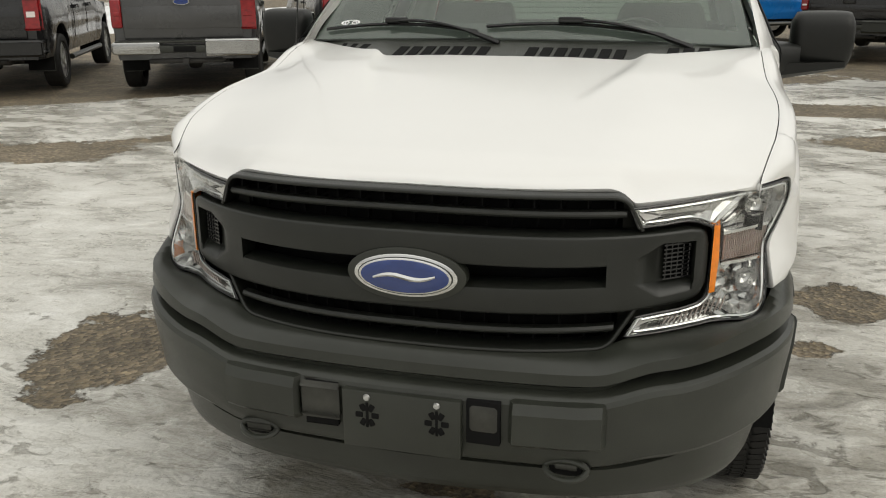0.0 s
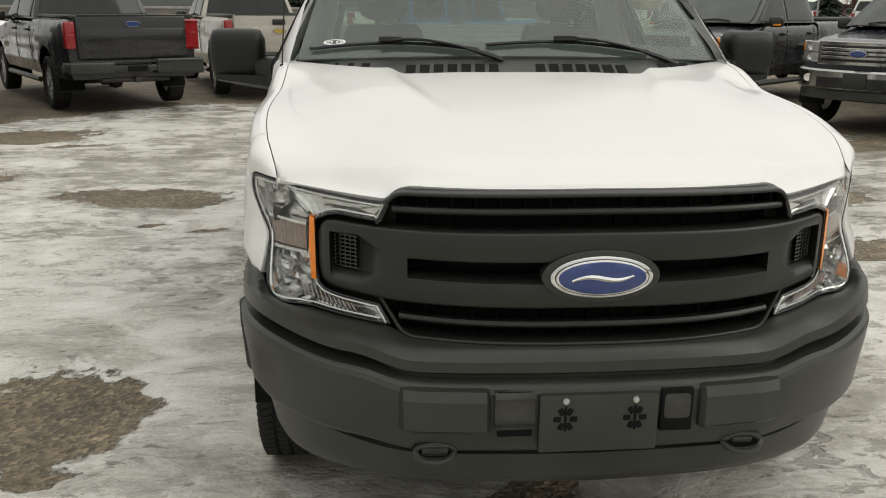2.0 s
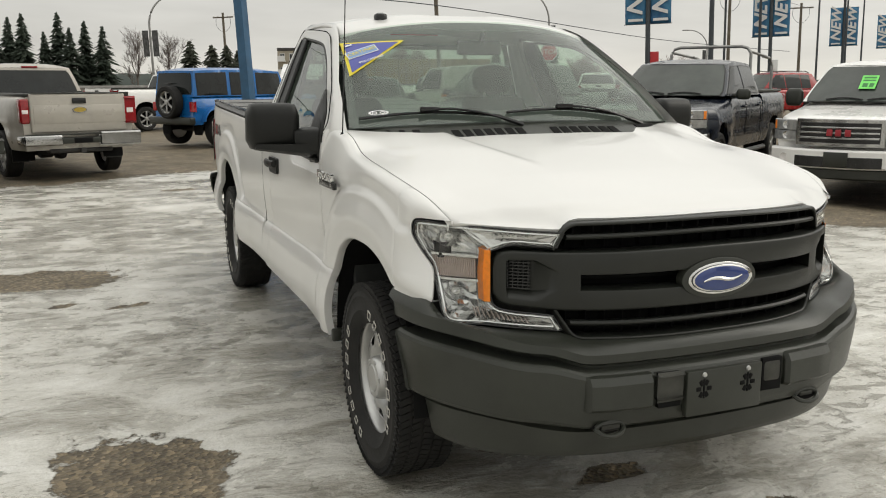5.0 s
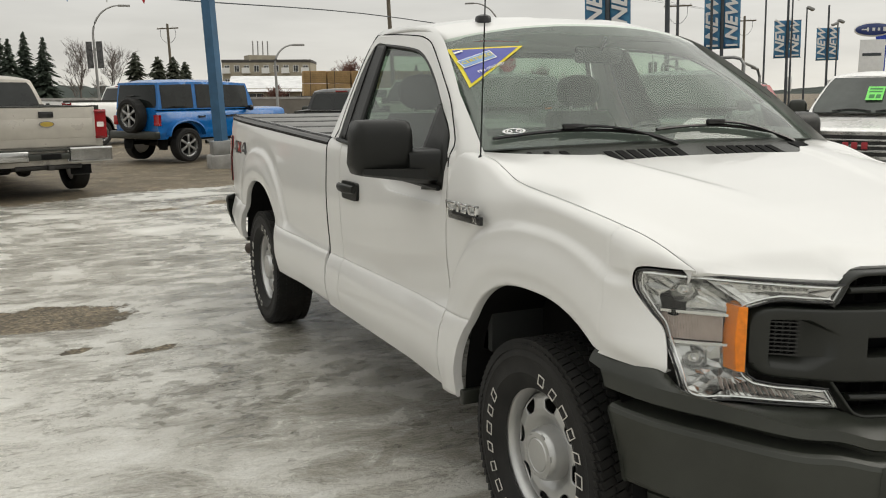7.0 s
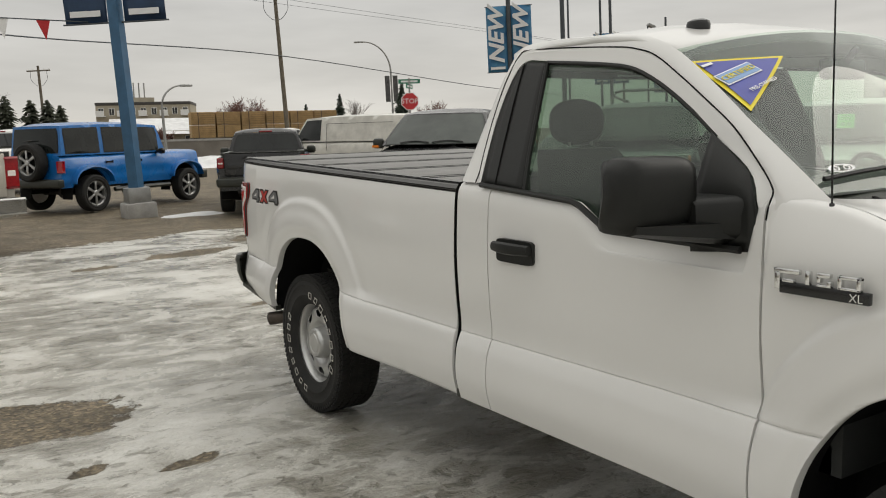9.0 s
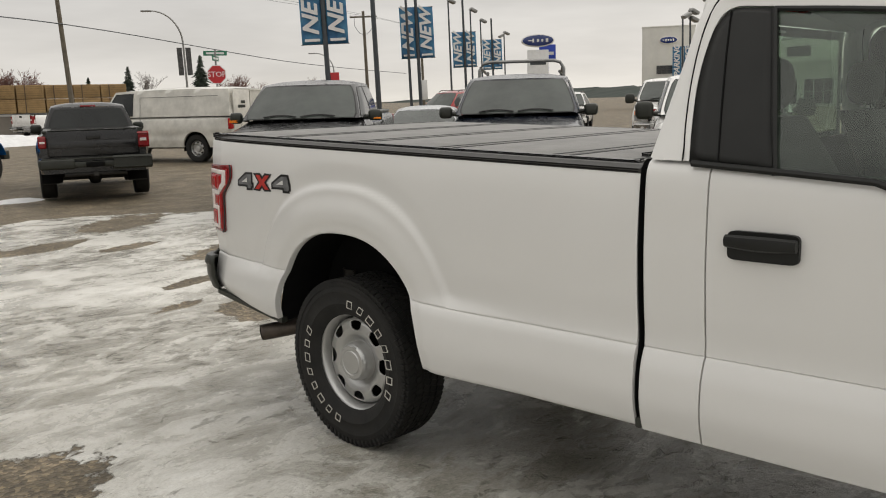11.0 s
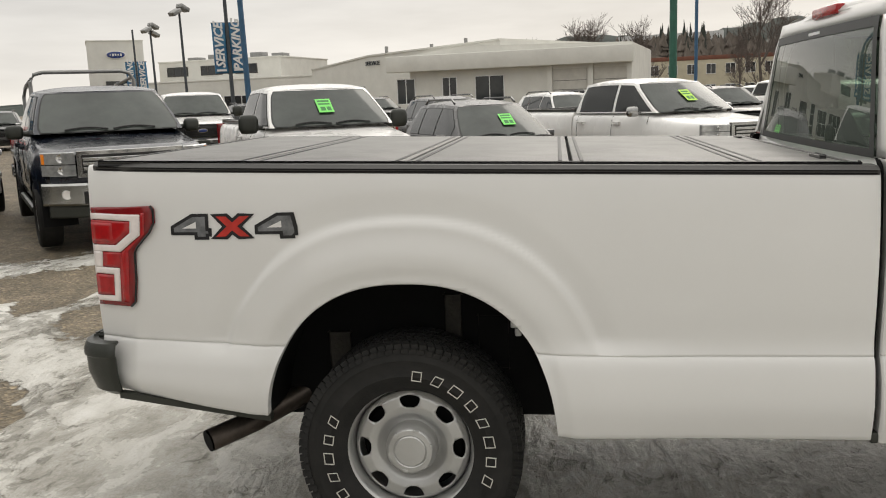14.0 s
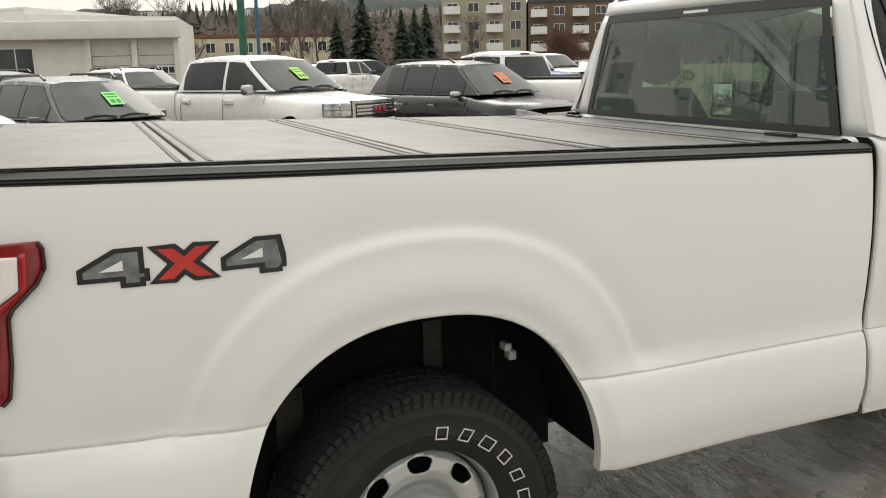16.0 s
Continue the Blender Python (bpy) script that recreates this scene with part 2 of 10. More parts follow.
def tube(bm, pts, r, n=8, cap=True):
    """A round bar along points; r may be a number or a list."""
    rings = []
    for i, p in enumerate(pts):
        p = Vector(p)
        a, b = Vector(pts[max(i - 1, 0)]), Vector(pts[min(i + 1, len(pts) - 1)])
        d = (b - a).normalized()
        u = d.cross(Vector((0, 0, 1)) if abs(d.z) < 0.95 else Vector((1, 0, 0))).normalized()
        w = d.cross(u)
        rr = r[i] if isinstance(r, (list, tuple)) else r
        rings.append([p + rr * (math.cos(2 * math.pi * k / n) * u + math.sin(2 * math.pi * k / n) * w) for k in range(n)])
    vs = grid(bm, rings, close_v=True)
    if cap:
        bm.faces.new(vs[0])
        bm.faces.new(vs[-1][::-1])


def lathe(bm, prof, n=48, axis="x", at=(0, 0, 0)):
    """Spin (radius, along) round an axis through a point."""
    rows = []
    for k in range(n):
        a = 2 * math.pi * k / n
        c, s = math.cos(a), math.sin(a)
        rows.append([{"x": (at[0] + h, at[1] + r * c, at[2] + r * s), "z": (at[0] + r * c, at[1] + r * s, at[2] + h), "y": (at[0] + r * c, at[1] + h, at[2] + r * s)}[axis] for r, h in prof])
    grid(bm, rows, close_u=True)
    bmesh.ops.recalc_face_normals(bm, faces=bm.faces)


def text(name, body, size, m, material, parent=None, depth=0.002, label="", align="CENTER", squeeze=1.0, shear=0.0, bold=0.0):
    cu = bpy.data.curves.new(name, "FONT")
    cu.body, cu.size, cu.extrude, cu.align_x, cu.align_y, cu.shear = body, size, depth, align, "CENTER", shear
    cu.resolution_u, cu.offset = 2, bold
    cu.materials.append(material)
    ob = new(name, cu)
    me = bpy.data.meshes.new_from_object(ob.evaluated_get(bpy.context.evaluated_depsgraph_get()))
    bpy.data.objects.remove(ob)
    ob = new(name, me)
    if not me.materials:
        me.materials.append(material)
    ob.matrix_local = m @ Matrix.Diagonal((squeeze, 1, 1, 1))
    if parent:
        ob.parent = parent
    if label:
        ob["label"] = label
    return ob


def thick(ob, d):
    s = ob.modifiers.new("thickness", "SOLIDIFY")
    s.thickness, s.offset = d, -1
    return ob

# ---- ground: one sheet, ice over gravelly asphalt ----
PATCHES = [(-1.80, 0.27, 0.36, 0.46, 0.2), (-2.42, 4.40, 0.74, 0.36, -0.15), (-5.4, 4.2, 0.9, 0.55, 0.4), (0.60, 10.9, 0.75, 0.28, 0.3), (2.5, 8.8, 1.2, 0.5, 0.2),
           (0.55, 6.36, 0.42, 0.30, 0.5), (2.12, 9.0, 0.9, 0.35, 0.3), (0.72, 7.66, 0.55, 0.14, 0.3), (4.1, 7.7, 1.6, 0.75, -0.6), (0.3, 6.05, 0.20, 0.12, 0.0), (-1.75, 3.25, 0.18, 0.07, 0.2), (3.0, 4.2, 0.9, 0.6, 0.3), (2.4, 12.3, 1.0, 0.5, 0.6), (2.6, 6.5, 0.7, 0.5, 0.2), (-3.9, 7.3, 0.4, 0.12, 0.4), (0.2, -0.9, 0.32, 0.10, 0.1), (-0.35, -0.75, 0.16, 0.06, 0.3), (1.48, 1.72, 0.28, 0.30, 0.3), (1.27, 1.08, 0.12, 0.10, 0.2), (2.65, 2.50, 0.42, 0.30, 0.2), (2.75, 8.6, 0.6, 0.35, 0.2), (-4.72, 8.05, 0.88, 0.60, 0.2),
           (-4.35, 5.3, 0.42, 0.28, 0.2), (-2.18, 3.44, 0.13, 0.07, 0.3), (-0.73, 10.3, 0.34, 0.16, 0.2), (-0.05, -0.40, 0.20, 0.08, 0.2), (0.08, 6.86, 0.28, 0.10, 0.3), (3.36, 7.5, 0.8, 0.35, 0.2), (5.0, 6.9, 0.8, 0.4, 0.3), (1.33, 10.1, 0.45, 0.18, 0.2), (-4.75, 5.0, 0.30, 0.12, 0.2)]
EDGE = [(-30.0, -6.0), (-8.0, 6.4), (-3.5, 11.5), (-0.3, 12.9), (1.66, 13.9), (3.4, 12.6), (4.6, 10.2), (5.6, 7.8), (6.2, 4.0), (7.0, -4.0), (8.0, -30.0)]


def fbm(x, y, f):
    return noise.fractal(Vector((x * f, y * f, 0.37)), 1.0, 2.0, 4)


def ice_at(x, y):
    """Above 0.5: ice; below: bare ground."""
    edge = 1.0
    # distance inside the ice sheet
    for (x0, y0), (x1, y1) in zip(EDGE, EDGE[1:]):
        if (x0 <= x < x1):
            if x < 3.4:
                edge = (lerp(y0, y1, (x - x0) / (x1 - x0)) - y) * 0.5
    if x >= 1.66:
        xb = table(((-30, 8.0), (-4, 7.0), (4, 6.2), (7.8, 5.6), (10.2, 4.6), (12.6, 3.4), (13.9, 1.66), (14.5, 0.5)), y)
        edge = min(edge, (xb - x) * 0.5)
    v = 0.5 + max(-0.9, min(0.55, edge + 0.35 * fbm(x, y, 0.45)))
    v -= 0.22 * sm(0.15, 0.7, fbm(x + 7, y, 0.55) + 0.35 * fbm(x, y + 3, 1.7))
    for cx_, cy_, ra, rb, rot in PATCHES:
        dx, dy = x - cx_, y - cy_
        c_, s_ = math.cos(rot), math.sin(rot)
        d = math.hypot((c_ * dx + s_ * dy) / ra, (-s_ * dx + c_ * dy) / rb) + 0.30 * fbm(x * 1.0 + cx_, y + cy_, 2.1)
        v = min(v, 0.18 + 0.85 * max(0, d - 0.62))
    return max(0.0, min(1.0, v))


def far_lines(lo, hi, step, reach):
    xs = list(np.arange(lo, hi + 1e-6, step))
    d, a, b = step, lo, hi
    left, right = [], []
    while b < reach:
        d *= 1.22
        a, b = a - d, b + d
        left.append(a)
        right.append(b)
    return left[::-1] + xs + right


def lay(x, y):
    """The lie of the land: the lot falls a little towards the far row."""
    return -0.13 * sm(6.6, 8.2, x) * sm(13, 8, y)


def ground_z(x, y, v):
    near = sm(60, 25, math.hypot(x, y))
    return lay(x, y) - 0.012 + near * (0.022 * sm(0.35, 0.75, v) + 0.010 * fbm(x, y, 1.3) * v + 0.004 * fbm(x, y, 5.0)) - 0.012 * near


gx, gy = far_lines(-6.5, 5.5, 0.085, 2600), far_lines(-4.5, 14.0, 0.085, 2600)
verts, ice, wet = [], [], []
for y in gy:
    for x in gx:
        v = ice_at(x, y) if math.hypot(x, y) < 60 else 0.2
        verts.append((x, y, ground_z(x, y, v)))
        ice.append(v)
        # darker ice: a ragged ellipse round the pickup, and patches beyond y = 2.2
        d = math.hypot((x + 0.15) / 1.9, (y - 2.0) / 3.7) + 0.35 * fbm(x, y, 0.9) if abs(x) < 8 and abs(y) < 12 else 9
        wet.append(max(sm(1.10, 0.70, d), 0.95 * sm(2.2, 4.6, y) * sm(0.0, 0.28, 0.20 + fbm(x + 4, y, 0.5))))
nx = len(gx)
faces = [(j * nx + i, j * nx + i + 1, (j + 1) * nx + i + 1, (j + 1) * nx + i) for j in range(len(gy) - 1) for i in range(nx - 1)]
me = bpy.data.meshes.new("ground")
me.from_pydata(verts, [], faces)
me.attributes.new("ice", "FLOAT", "POINT").data.foreach_set("value", ice)
me.attributes.new("dark_ice", "FLOAT", "POINT").data.foreach_set("value", wet)
for p in me.polygons:
    p.use_smooth = True
ground = new("ground", me)
tagged(ground, "parking lot of rutted grey ice with bare gravelly asphalt patches", "ground", kind="structure")

GROUND = bpy.data.materials.new("ice_and_asphalt")
GROUND.use_nodes = True
t = GROUND.node_tree
b = t.nodes["Principled BSDF"]


def gn(kind, **kw):
    n = t.nodes.new(kind)
    for k, v in kw.items():
        n.inputs[k].default_value = v
    return n


def ramp(src, stops):
    r = t.nodes.new("ShaderNodeValToRGB")
    el = r.color_ramp.elements
    el[0].position, el[0].color = stops[0][0], (*stops[0][1], 1)
    el[1].position, el[1].color = stops[-1][0], (*stops[-1][1], 1)
    for p, c in stops[1:-1]:
        el.new(p).color = (*c, 1)
    t.links.new(src, r.inputs[0])
    return r.outputs[0]


def mathn(op, a, c):
    n = t.nodes.new("ShaderNodeMath")
    n.operation = op
    for i, q in enumerate((a, c)):
        if isinstance(q, (int, float)):
            n.inputs[i].default_value = q
        else:
            t.links.new(q, n.inputs[i])
    return n.outputs[0]


co = gn("ShaderNodeTexCoord")
at = gn("ShaderNodeAttribute")
at.attribute_name = "ice"
fine = gn("ShaderNodeTexNoise", Scale=7.0, Detail=9.0, Roughness=0.68)
t.links.new(co.outputs["Object"], fine.inputs["Vector"])
big = gn("ShaderNodeTexNoise", Scale=1.1, Detail=7.0, Roughness=0.62, Distortion=0.6)
mp = gn("ShaderNodeMapping")
mp.inputs["Rotation"].default_value, mp.inputs["Scale"].default_value = (0, 0, 0.25), (0.9, 1.4, 1.0)
t.links.new(co.outputs["Object"], mp.inputs[0])
t.links.new(mp.outputs[0], big.inputs["Vector"])
mask = mathn("ADD", at.outputs["Fac"], mathn("MULTIPLY", mathn("SUBTRACT", fine.outputs[0], 0.5), 0.95))
mask = ramp(mask, ((0.43, (0, 0, 0)), (0.475, (1, 1, 1))))
mid = gn("ShaderNodeTexNoise", Scale=3.6, Detail=8.0, Roughness=0.66, Distortion=0.3)
t.links.new(co.outputs["Object"], mid.inputs["Vector"])
grain = gn("ShaderNodeTexNoise", Scale=26.0, Detail=6.0, Roughness=0.7)
t.links.new(co.outputs["Object"], grain.inputs["Vector"])
wide = gn("ShaderNodeTexNoise", Scale=0.55, Detail=4.0, Roughness=0.55, Distortion=0.4)
t.links.new(mp.outputs[0], wide.inputs["Vector"])
soft_n = gn("ShaderNodeTexNoise", Scale=2.6, Detail=4.0, Roughness=0.55, Distortion=0.8)
t.links.new(mp.outputs[0], soft_n.inputs["Vector"])
icev = mathn("ADD", mathn("MULTIPLY", big.outputs[0], 0.45), mathn("ADD", mathn("MULTIPLY", soft_n.outputs[0], 0.38), mathn("MULTIPLY", grain.outputs[0], 0.17)))
icecol = ramp(icev, ((0.34, (0.28, 0.265, 0.225)), (0.44, (0.465, 0.449, 0.404)), (0.50, (0.575, 0.560, 0.514)), (0.57, (0.665, 0.652, 0.61)), (0.66, (0.75, 0.74, 0.71))))
# worn pits with crisp rims, in clusters, where dark melt water shows
pits = gn("ShaderNodeTexNoise", Scale=7.5, Detail=7.0, Roughness=0.60, Distortion=0.7)
t.links.new(mp.outputs[0], pits.inputs["Vector"])
pitmask = ramp(mathn("ADD", pits.outputs[0], mathn("MULTIPLY", mathn("SUBTRACT", wide.outputs[0], 0.5), 0.75)), ((0.335, (1.0, 1.0, 1.0)), (0.375, (0.55, 0.55, 0.55)), (0.40, (0.0, 0.0, 0.0))))
pit = gn("ShaderNodeMix")
pit.data_type = "RGBA"
pit.inputs["B"].default_value = (0.175, 0.16, 0.125, 1)
t.links.new(mathn("MULTIPLY", pitmask, 0.62), pit.inputs["Factor"])
t.links.new(icecol, pit.inputs["A"])
# fine crusty grain
crust = gn("ShaderNodeTexNoise", Scale=75.0, Detail=4.0, Roughness=0.7)
t.links.new(co.outputs["Object"], crust.inputs["Vector"])
crustcol = ramp(crust.outputs[0], ((0.30, (0.74, 0.73, 0.71)), (0.48, (0.97, 0.97, 0.965)), (0.66, (1.10, 1.10, 1.10))))
gr = gn("ShaderNodeMix")
gr.data_type, gr.blend_type = "RGBA", "MULTIPLY"
gr.inputs["Factor"].default_value = 0.75
t.links.new(pit.outputs["Result"], gr.inputs["A"])
t.links.new(crustcol, gr.inputs["B"])
icecol = gr.outputs["Result"]
stone = gn("ShaderNodeTexVoronoi", Scale=48.0)
t.links.new(co.outputs["Object"], stone.inputs["Vector"])
asp = gn("ShaderNodeTexNoise", Scale=1.6, Detail=10.0, Roughness=0.7)
t.links.new(co.outputs["Object"], asp.inputs["Vector"])
aspcol = ramp(asp.outputs[0], ((0.30, (0.070, 0.058, 0.040)), (0.50, (0.138, 0.116, 0.083)), (0.70, (0.225, 0.190, 0.142))))
stonecol = ramp(stone.outputs["Color"], ((0.0, (0.30, 0.28, 0.25)), (0.55, (1.0, 0.95, 0.86)), (0.85, (1.9, 1.78, 1.55)), (1.0, (2.9, 2.7, 2.3))))
ac = gn("ShaderNodeMix")
ac.data_type, ac.blend_type = "RGBA", "MULTIPLY"
ac.inputs["Factor"].default_value = 0.8
t.links.new(aspcol, ac.inputs["A"])
t.links.new(stonecol, ac.inputs["B"])
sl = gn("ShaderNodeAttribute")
sl.attribute_name = "dark_ice"
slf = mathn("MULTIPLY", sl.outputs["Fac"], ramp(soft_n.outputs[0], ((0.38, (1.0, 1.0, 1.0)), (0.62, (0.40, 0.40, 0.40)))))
# multiplies the ice colour down over those darker areas
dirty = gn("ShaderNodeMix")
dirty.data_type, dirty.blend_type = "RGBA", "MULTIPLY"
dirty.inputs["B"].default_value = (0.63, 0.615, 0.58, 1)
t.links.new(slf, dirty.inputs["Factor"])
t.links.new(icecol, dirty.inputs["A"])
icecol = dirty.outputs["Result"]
mxg = gn("ShaderNodeMix")
mxg.data_type = "RGBA"
t.links.new(mask, mxg.inputs["Factor"])
t.links.new(ac.outputs["Result"], mxg.inputs["A"])
t.links.new(icecol, mxg.inputs["B"])
t.links.new(mxg.outputs["Result"], b.inputs["Base Color"])
rgh = gn("ShaderNodeMix")
rgh.inputs["A"].default_value = 0.72
t.links.new(mask, rgh.inputs["Factor"])
ice_rough = mathn("SUBTRACT", ramp(icev, ((0.40, (0.16, 0.16, 0.16)), (0.60, (0.50, 0.50, 0.50)))), mathn("MULTIPLY", slf, 0.16))
t.links.new(ice_rough, rgh.inputs["B"])
t.links.new(rgh.outputs["Result"], b.inputs["Roughness"])
# frozen ruts and ripples
rut = gn("ShaderNodeTexNoise", Scale=5.0, Detail=3.0, Roughness=0.5, Distortion=0.7)
rmap = gn("ShaderNodeMapping")
rmap.inputs["Rotation"].default_value, rmap.inputs["Scale"].default_value = (0, 0, -0.5), (0.7, 2.0, 1.0)
t.links.new(co.outputs["Object"], rmap.inputs[0])
t.links.new(rmap.outputs[0], rut.inputs["Vector"])
# thin dark cracks and melt edges along the ruts
vein = ramp(rut.outputs[0], ((0.475, (1, 1, 1)), (0.496, (0.58, 0.56, 0.52)), (0.502, (0.58, 0.56, 0.52)), (0.508, (1.10, 1.10, 1.10)), (0.56, (1, 1, 1))))
vf = ramp(fine.outputs[0], ((0.48, (1, 1, 1)), (0.56, (0.0, 0.0, 0.0))))
vm = gn("ShaderNodeMix")
vm.data_type, vm.blend_type = "RGBA", "MULTIPLY"
t.links.new(mathn("MULTIPLY", vf, 0.55), vm.inputs["Factor"])
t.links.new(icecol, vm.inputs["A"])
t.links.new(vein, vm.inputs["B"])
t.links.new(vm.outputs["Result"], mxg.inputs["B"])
bp = gn("ShaderNodeBump", Strength=0.75, Distance=0.05)
hgt = mathn("ADD", mathn("MULTIPLY", soft_n.outputs[0], 0.9), mathn("ADD", mathn("MULTIPLY", grain.outputs[0], 0.16), mathn("MULTIPLY", crust.outputs[0], 0.035)))
hgt = mathn("SUBTRACT", hgt, mathn("MULTIPLY", pitmask, 0.16))
hgt = mathn("ADD", hgt, mathn("ADD", mathn("MULTIPLY", rut.outputs[0], 0.55), mathn("MULTIPLY", fine.outputs[0], 0.30)))
hgt = mathn("ADD", mathn("MULTIPLY", hgt, mask), mathn("MULTIPLY", mathn("SUBTRACT", 1.0, mask), mathn("ADD", mathn("MULTIPLY", stone.outputs["Distance"], 0.35), mathn("MULTIPLY", asp.outputs[0], 0.4))))
t.links.new(hgt, bp.inputs["Height"])
t.links.new(bp.outputs[0], b.inputs["Normal"])
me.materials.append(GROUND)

# ---- wheels ----
def tyre_mesh(R=0.392, W=0.245, rim=0.222, n=72):
    bm = bmesh.new()
    w = W / 2
    prof = [(rim, w * 0.72), (rim + 0.02, w * 0.86), (lerp(rim, R, 0.45), w * 1.0), (lerp(rim, R, 0.75), w * 0.98), (R - 0.022, w * 0.93), (R - 0.008, w * 0.80),
            (R - 0.006, 0), (R - 0.008, -w * 0.80), (R - 0.022, -w * 0.93), (lerp(rim, R, 0.75), -w * 0.98), (lerp(rim, R, 0.66), -w * 1.0), (lerp(rim, R, 0.64), -w * 0.985),
            (lerp(rim, R, 0.36), -w * 0.985), (lerp(rim, R, 0.34), -w * 1.0), (rim + 0.02, -w * 0.86), (rim, -w * 0.72)]
    lathe(bm, prof, n)
    return bm


def tread_mesh(R=0.392, W=0.245, n=84):
    bm = bmesh.new()
    for k in range(n):
        a = 2 * math.pi * k / n
        for h, hw, da, zz in ((-0.092, 0.022, 0.0, 0.0), (-0.045, 0.017, 0.5, 0.0), (0.0, 0.017, 0.2, 0.0), (0.045, 0.017, 0.7, 0.0), (0.092, 0.022, 0.1, 0.0), (-0.113, 0.008, 0.0, -0.016), (0.113, 0.008, 0.1, -0.016)):
            aa = a + da * 2 * math.pi / n
            m = Matrix.Rotation(aa, 4, "X") @ Matrix.Translation((h * W / 0.245, 0, R - 0.006 + zz)) @ Matrix.Rotation(radians(18 if h < 0 else -18), 4, "Z")
            box(bm, -hw, hw, -R * math.pi / n * 0.80, R * math.pi / n * 0.80, -0.012, 0.005, 0, m)
    return bm


def dish_mesh(R=0.205, r0=0.085, holes=8, hr=0.168, ha=0.041, hb=0.0235, n=128, rows=22):
    bm = bmesh.new()

    def height(r):
        return table(((0.08, -0.028), (0.10, -0.034), (0.125, -0.052), (0.15, -0.060), (0.185, -0.056), (0.20, -0.040), (0.21, -0.02)), r)

    def hole(a, r):
        d = (a + math.pi / holes) % (2 * math.pi / holes) - math.pi / holes
        x, y = d * hr / (ha * (0.80 + 6.0 * (r - hr))), (r - hr) / hb
        return (abs(x) ** 3 + abs(y) ** 3) ** (1 / 3), d, (r - hr)
    pts = {}
    for i in range(n):
        for j in range(rows + 1):
            a, r = 2 * math.pi * i / n, lerp(r0, R, j / rows)
            s, d, dr = hole(a, r)
            if 0.72 < s < 1.30:
                f = 1.0 / s
                r2 = hr + dr * f
                a2 = a - d + d * f
                k = 1 - abs(s - 1) / 0.3
                r, a = lerp(r, r2, max(0, min(1, k * 1.6))), lerp(a, a2, max(0, min(1, k * 1.6)))
            pts[i, j] = bm.verts.new((height(r), r * math.cos(a), r * math.sin(a)))
    for i in range(n):
        for j in range(rows):
            a, r = 2 * math.pi * (i + 0.5) / n, lerp(r0, R, (j + 0.5) / rows)
            if hole(a, r)[0] < 1:
                continue
            k = (i + 1) % n
            bm.faces.new((pts[i, j], pts[i, j + 1], pts[k, j + 1], pts[k, j]))
    for v in [v for v in bm.verts if not v.link_faces]:
        bm.verts.remove(v)
    bmesh.ops.recalc_face_normals(bm, faces=bm.faces)
    return bm


def letter_bars(r, a0, count, step, flip=1):
    """White outlined slanted blocks standing in for raised sidewall lettering."""
    out = []
    for k in range(count):
        bm = bmesh.new()
        a = radians(a0 + flip * k * step)
        m = Matrix.Rotation(a, 4, "X") @ Matrix.Translation((-0.1235, 0, r))
        h, w, t = 0.0175, 0.0200 + 0.003 * ((k * 7) % 3 - 1), 0.0030
        c = 0.004 * ((k * 5) % 3)
        ring = [(-w + c, -h), (-w, h), (w - c, h), (w, -h)]
        rows = []
        for y, z in ring:
            y2, z2 = y * (1 - t / w), z * (1 - t / h)
            rows.append([m @ Vector(q) for q in ((-0.0015, y, z), (0.0015, y, z), (0.0015, y2, z2), (-0.0015, y2, z2))])
        grid(bm, rows, close_u=True, close_v=True)
        bmesh.ops.recalc_face_normals(bm, faces=bm.faces)
        out.append(bm)
    return out


WHEEL_MESH = {}


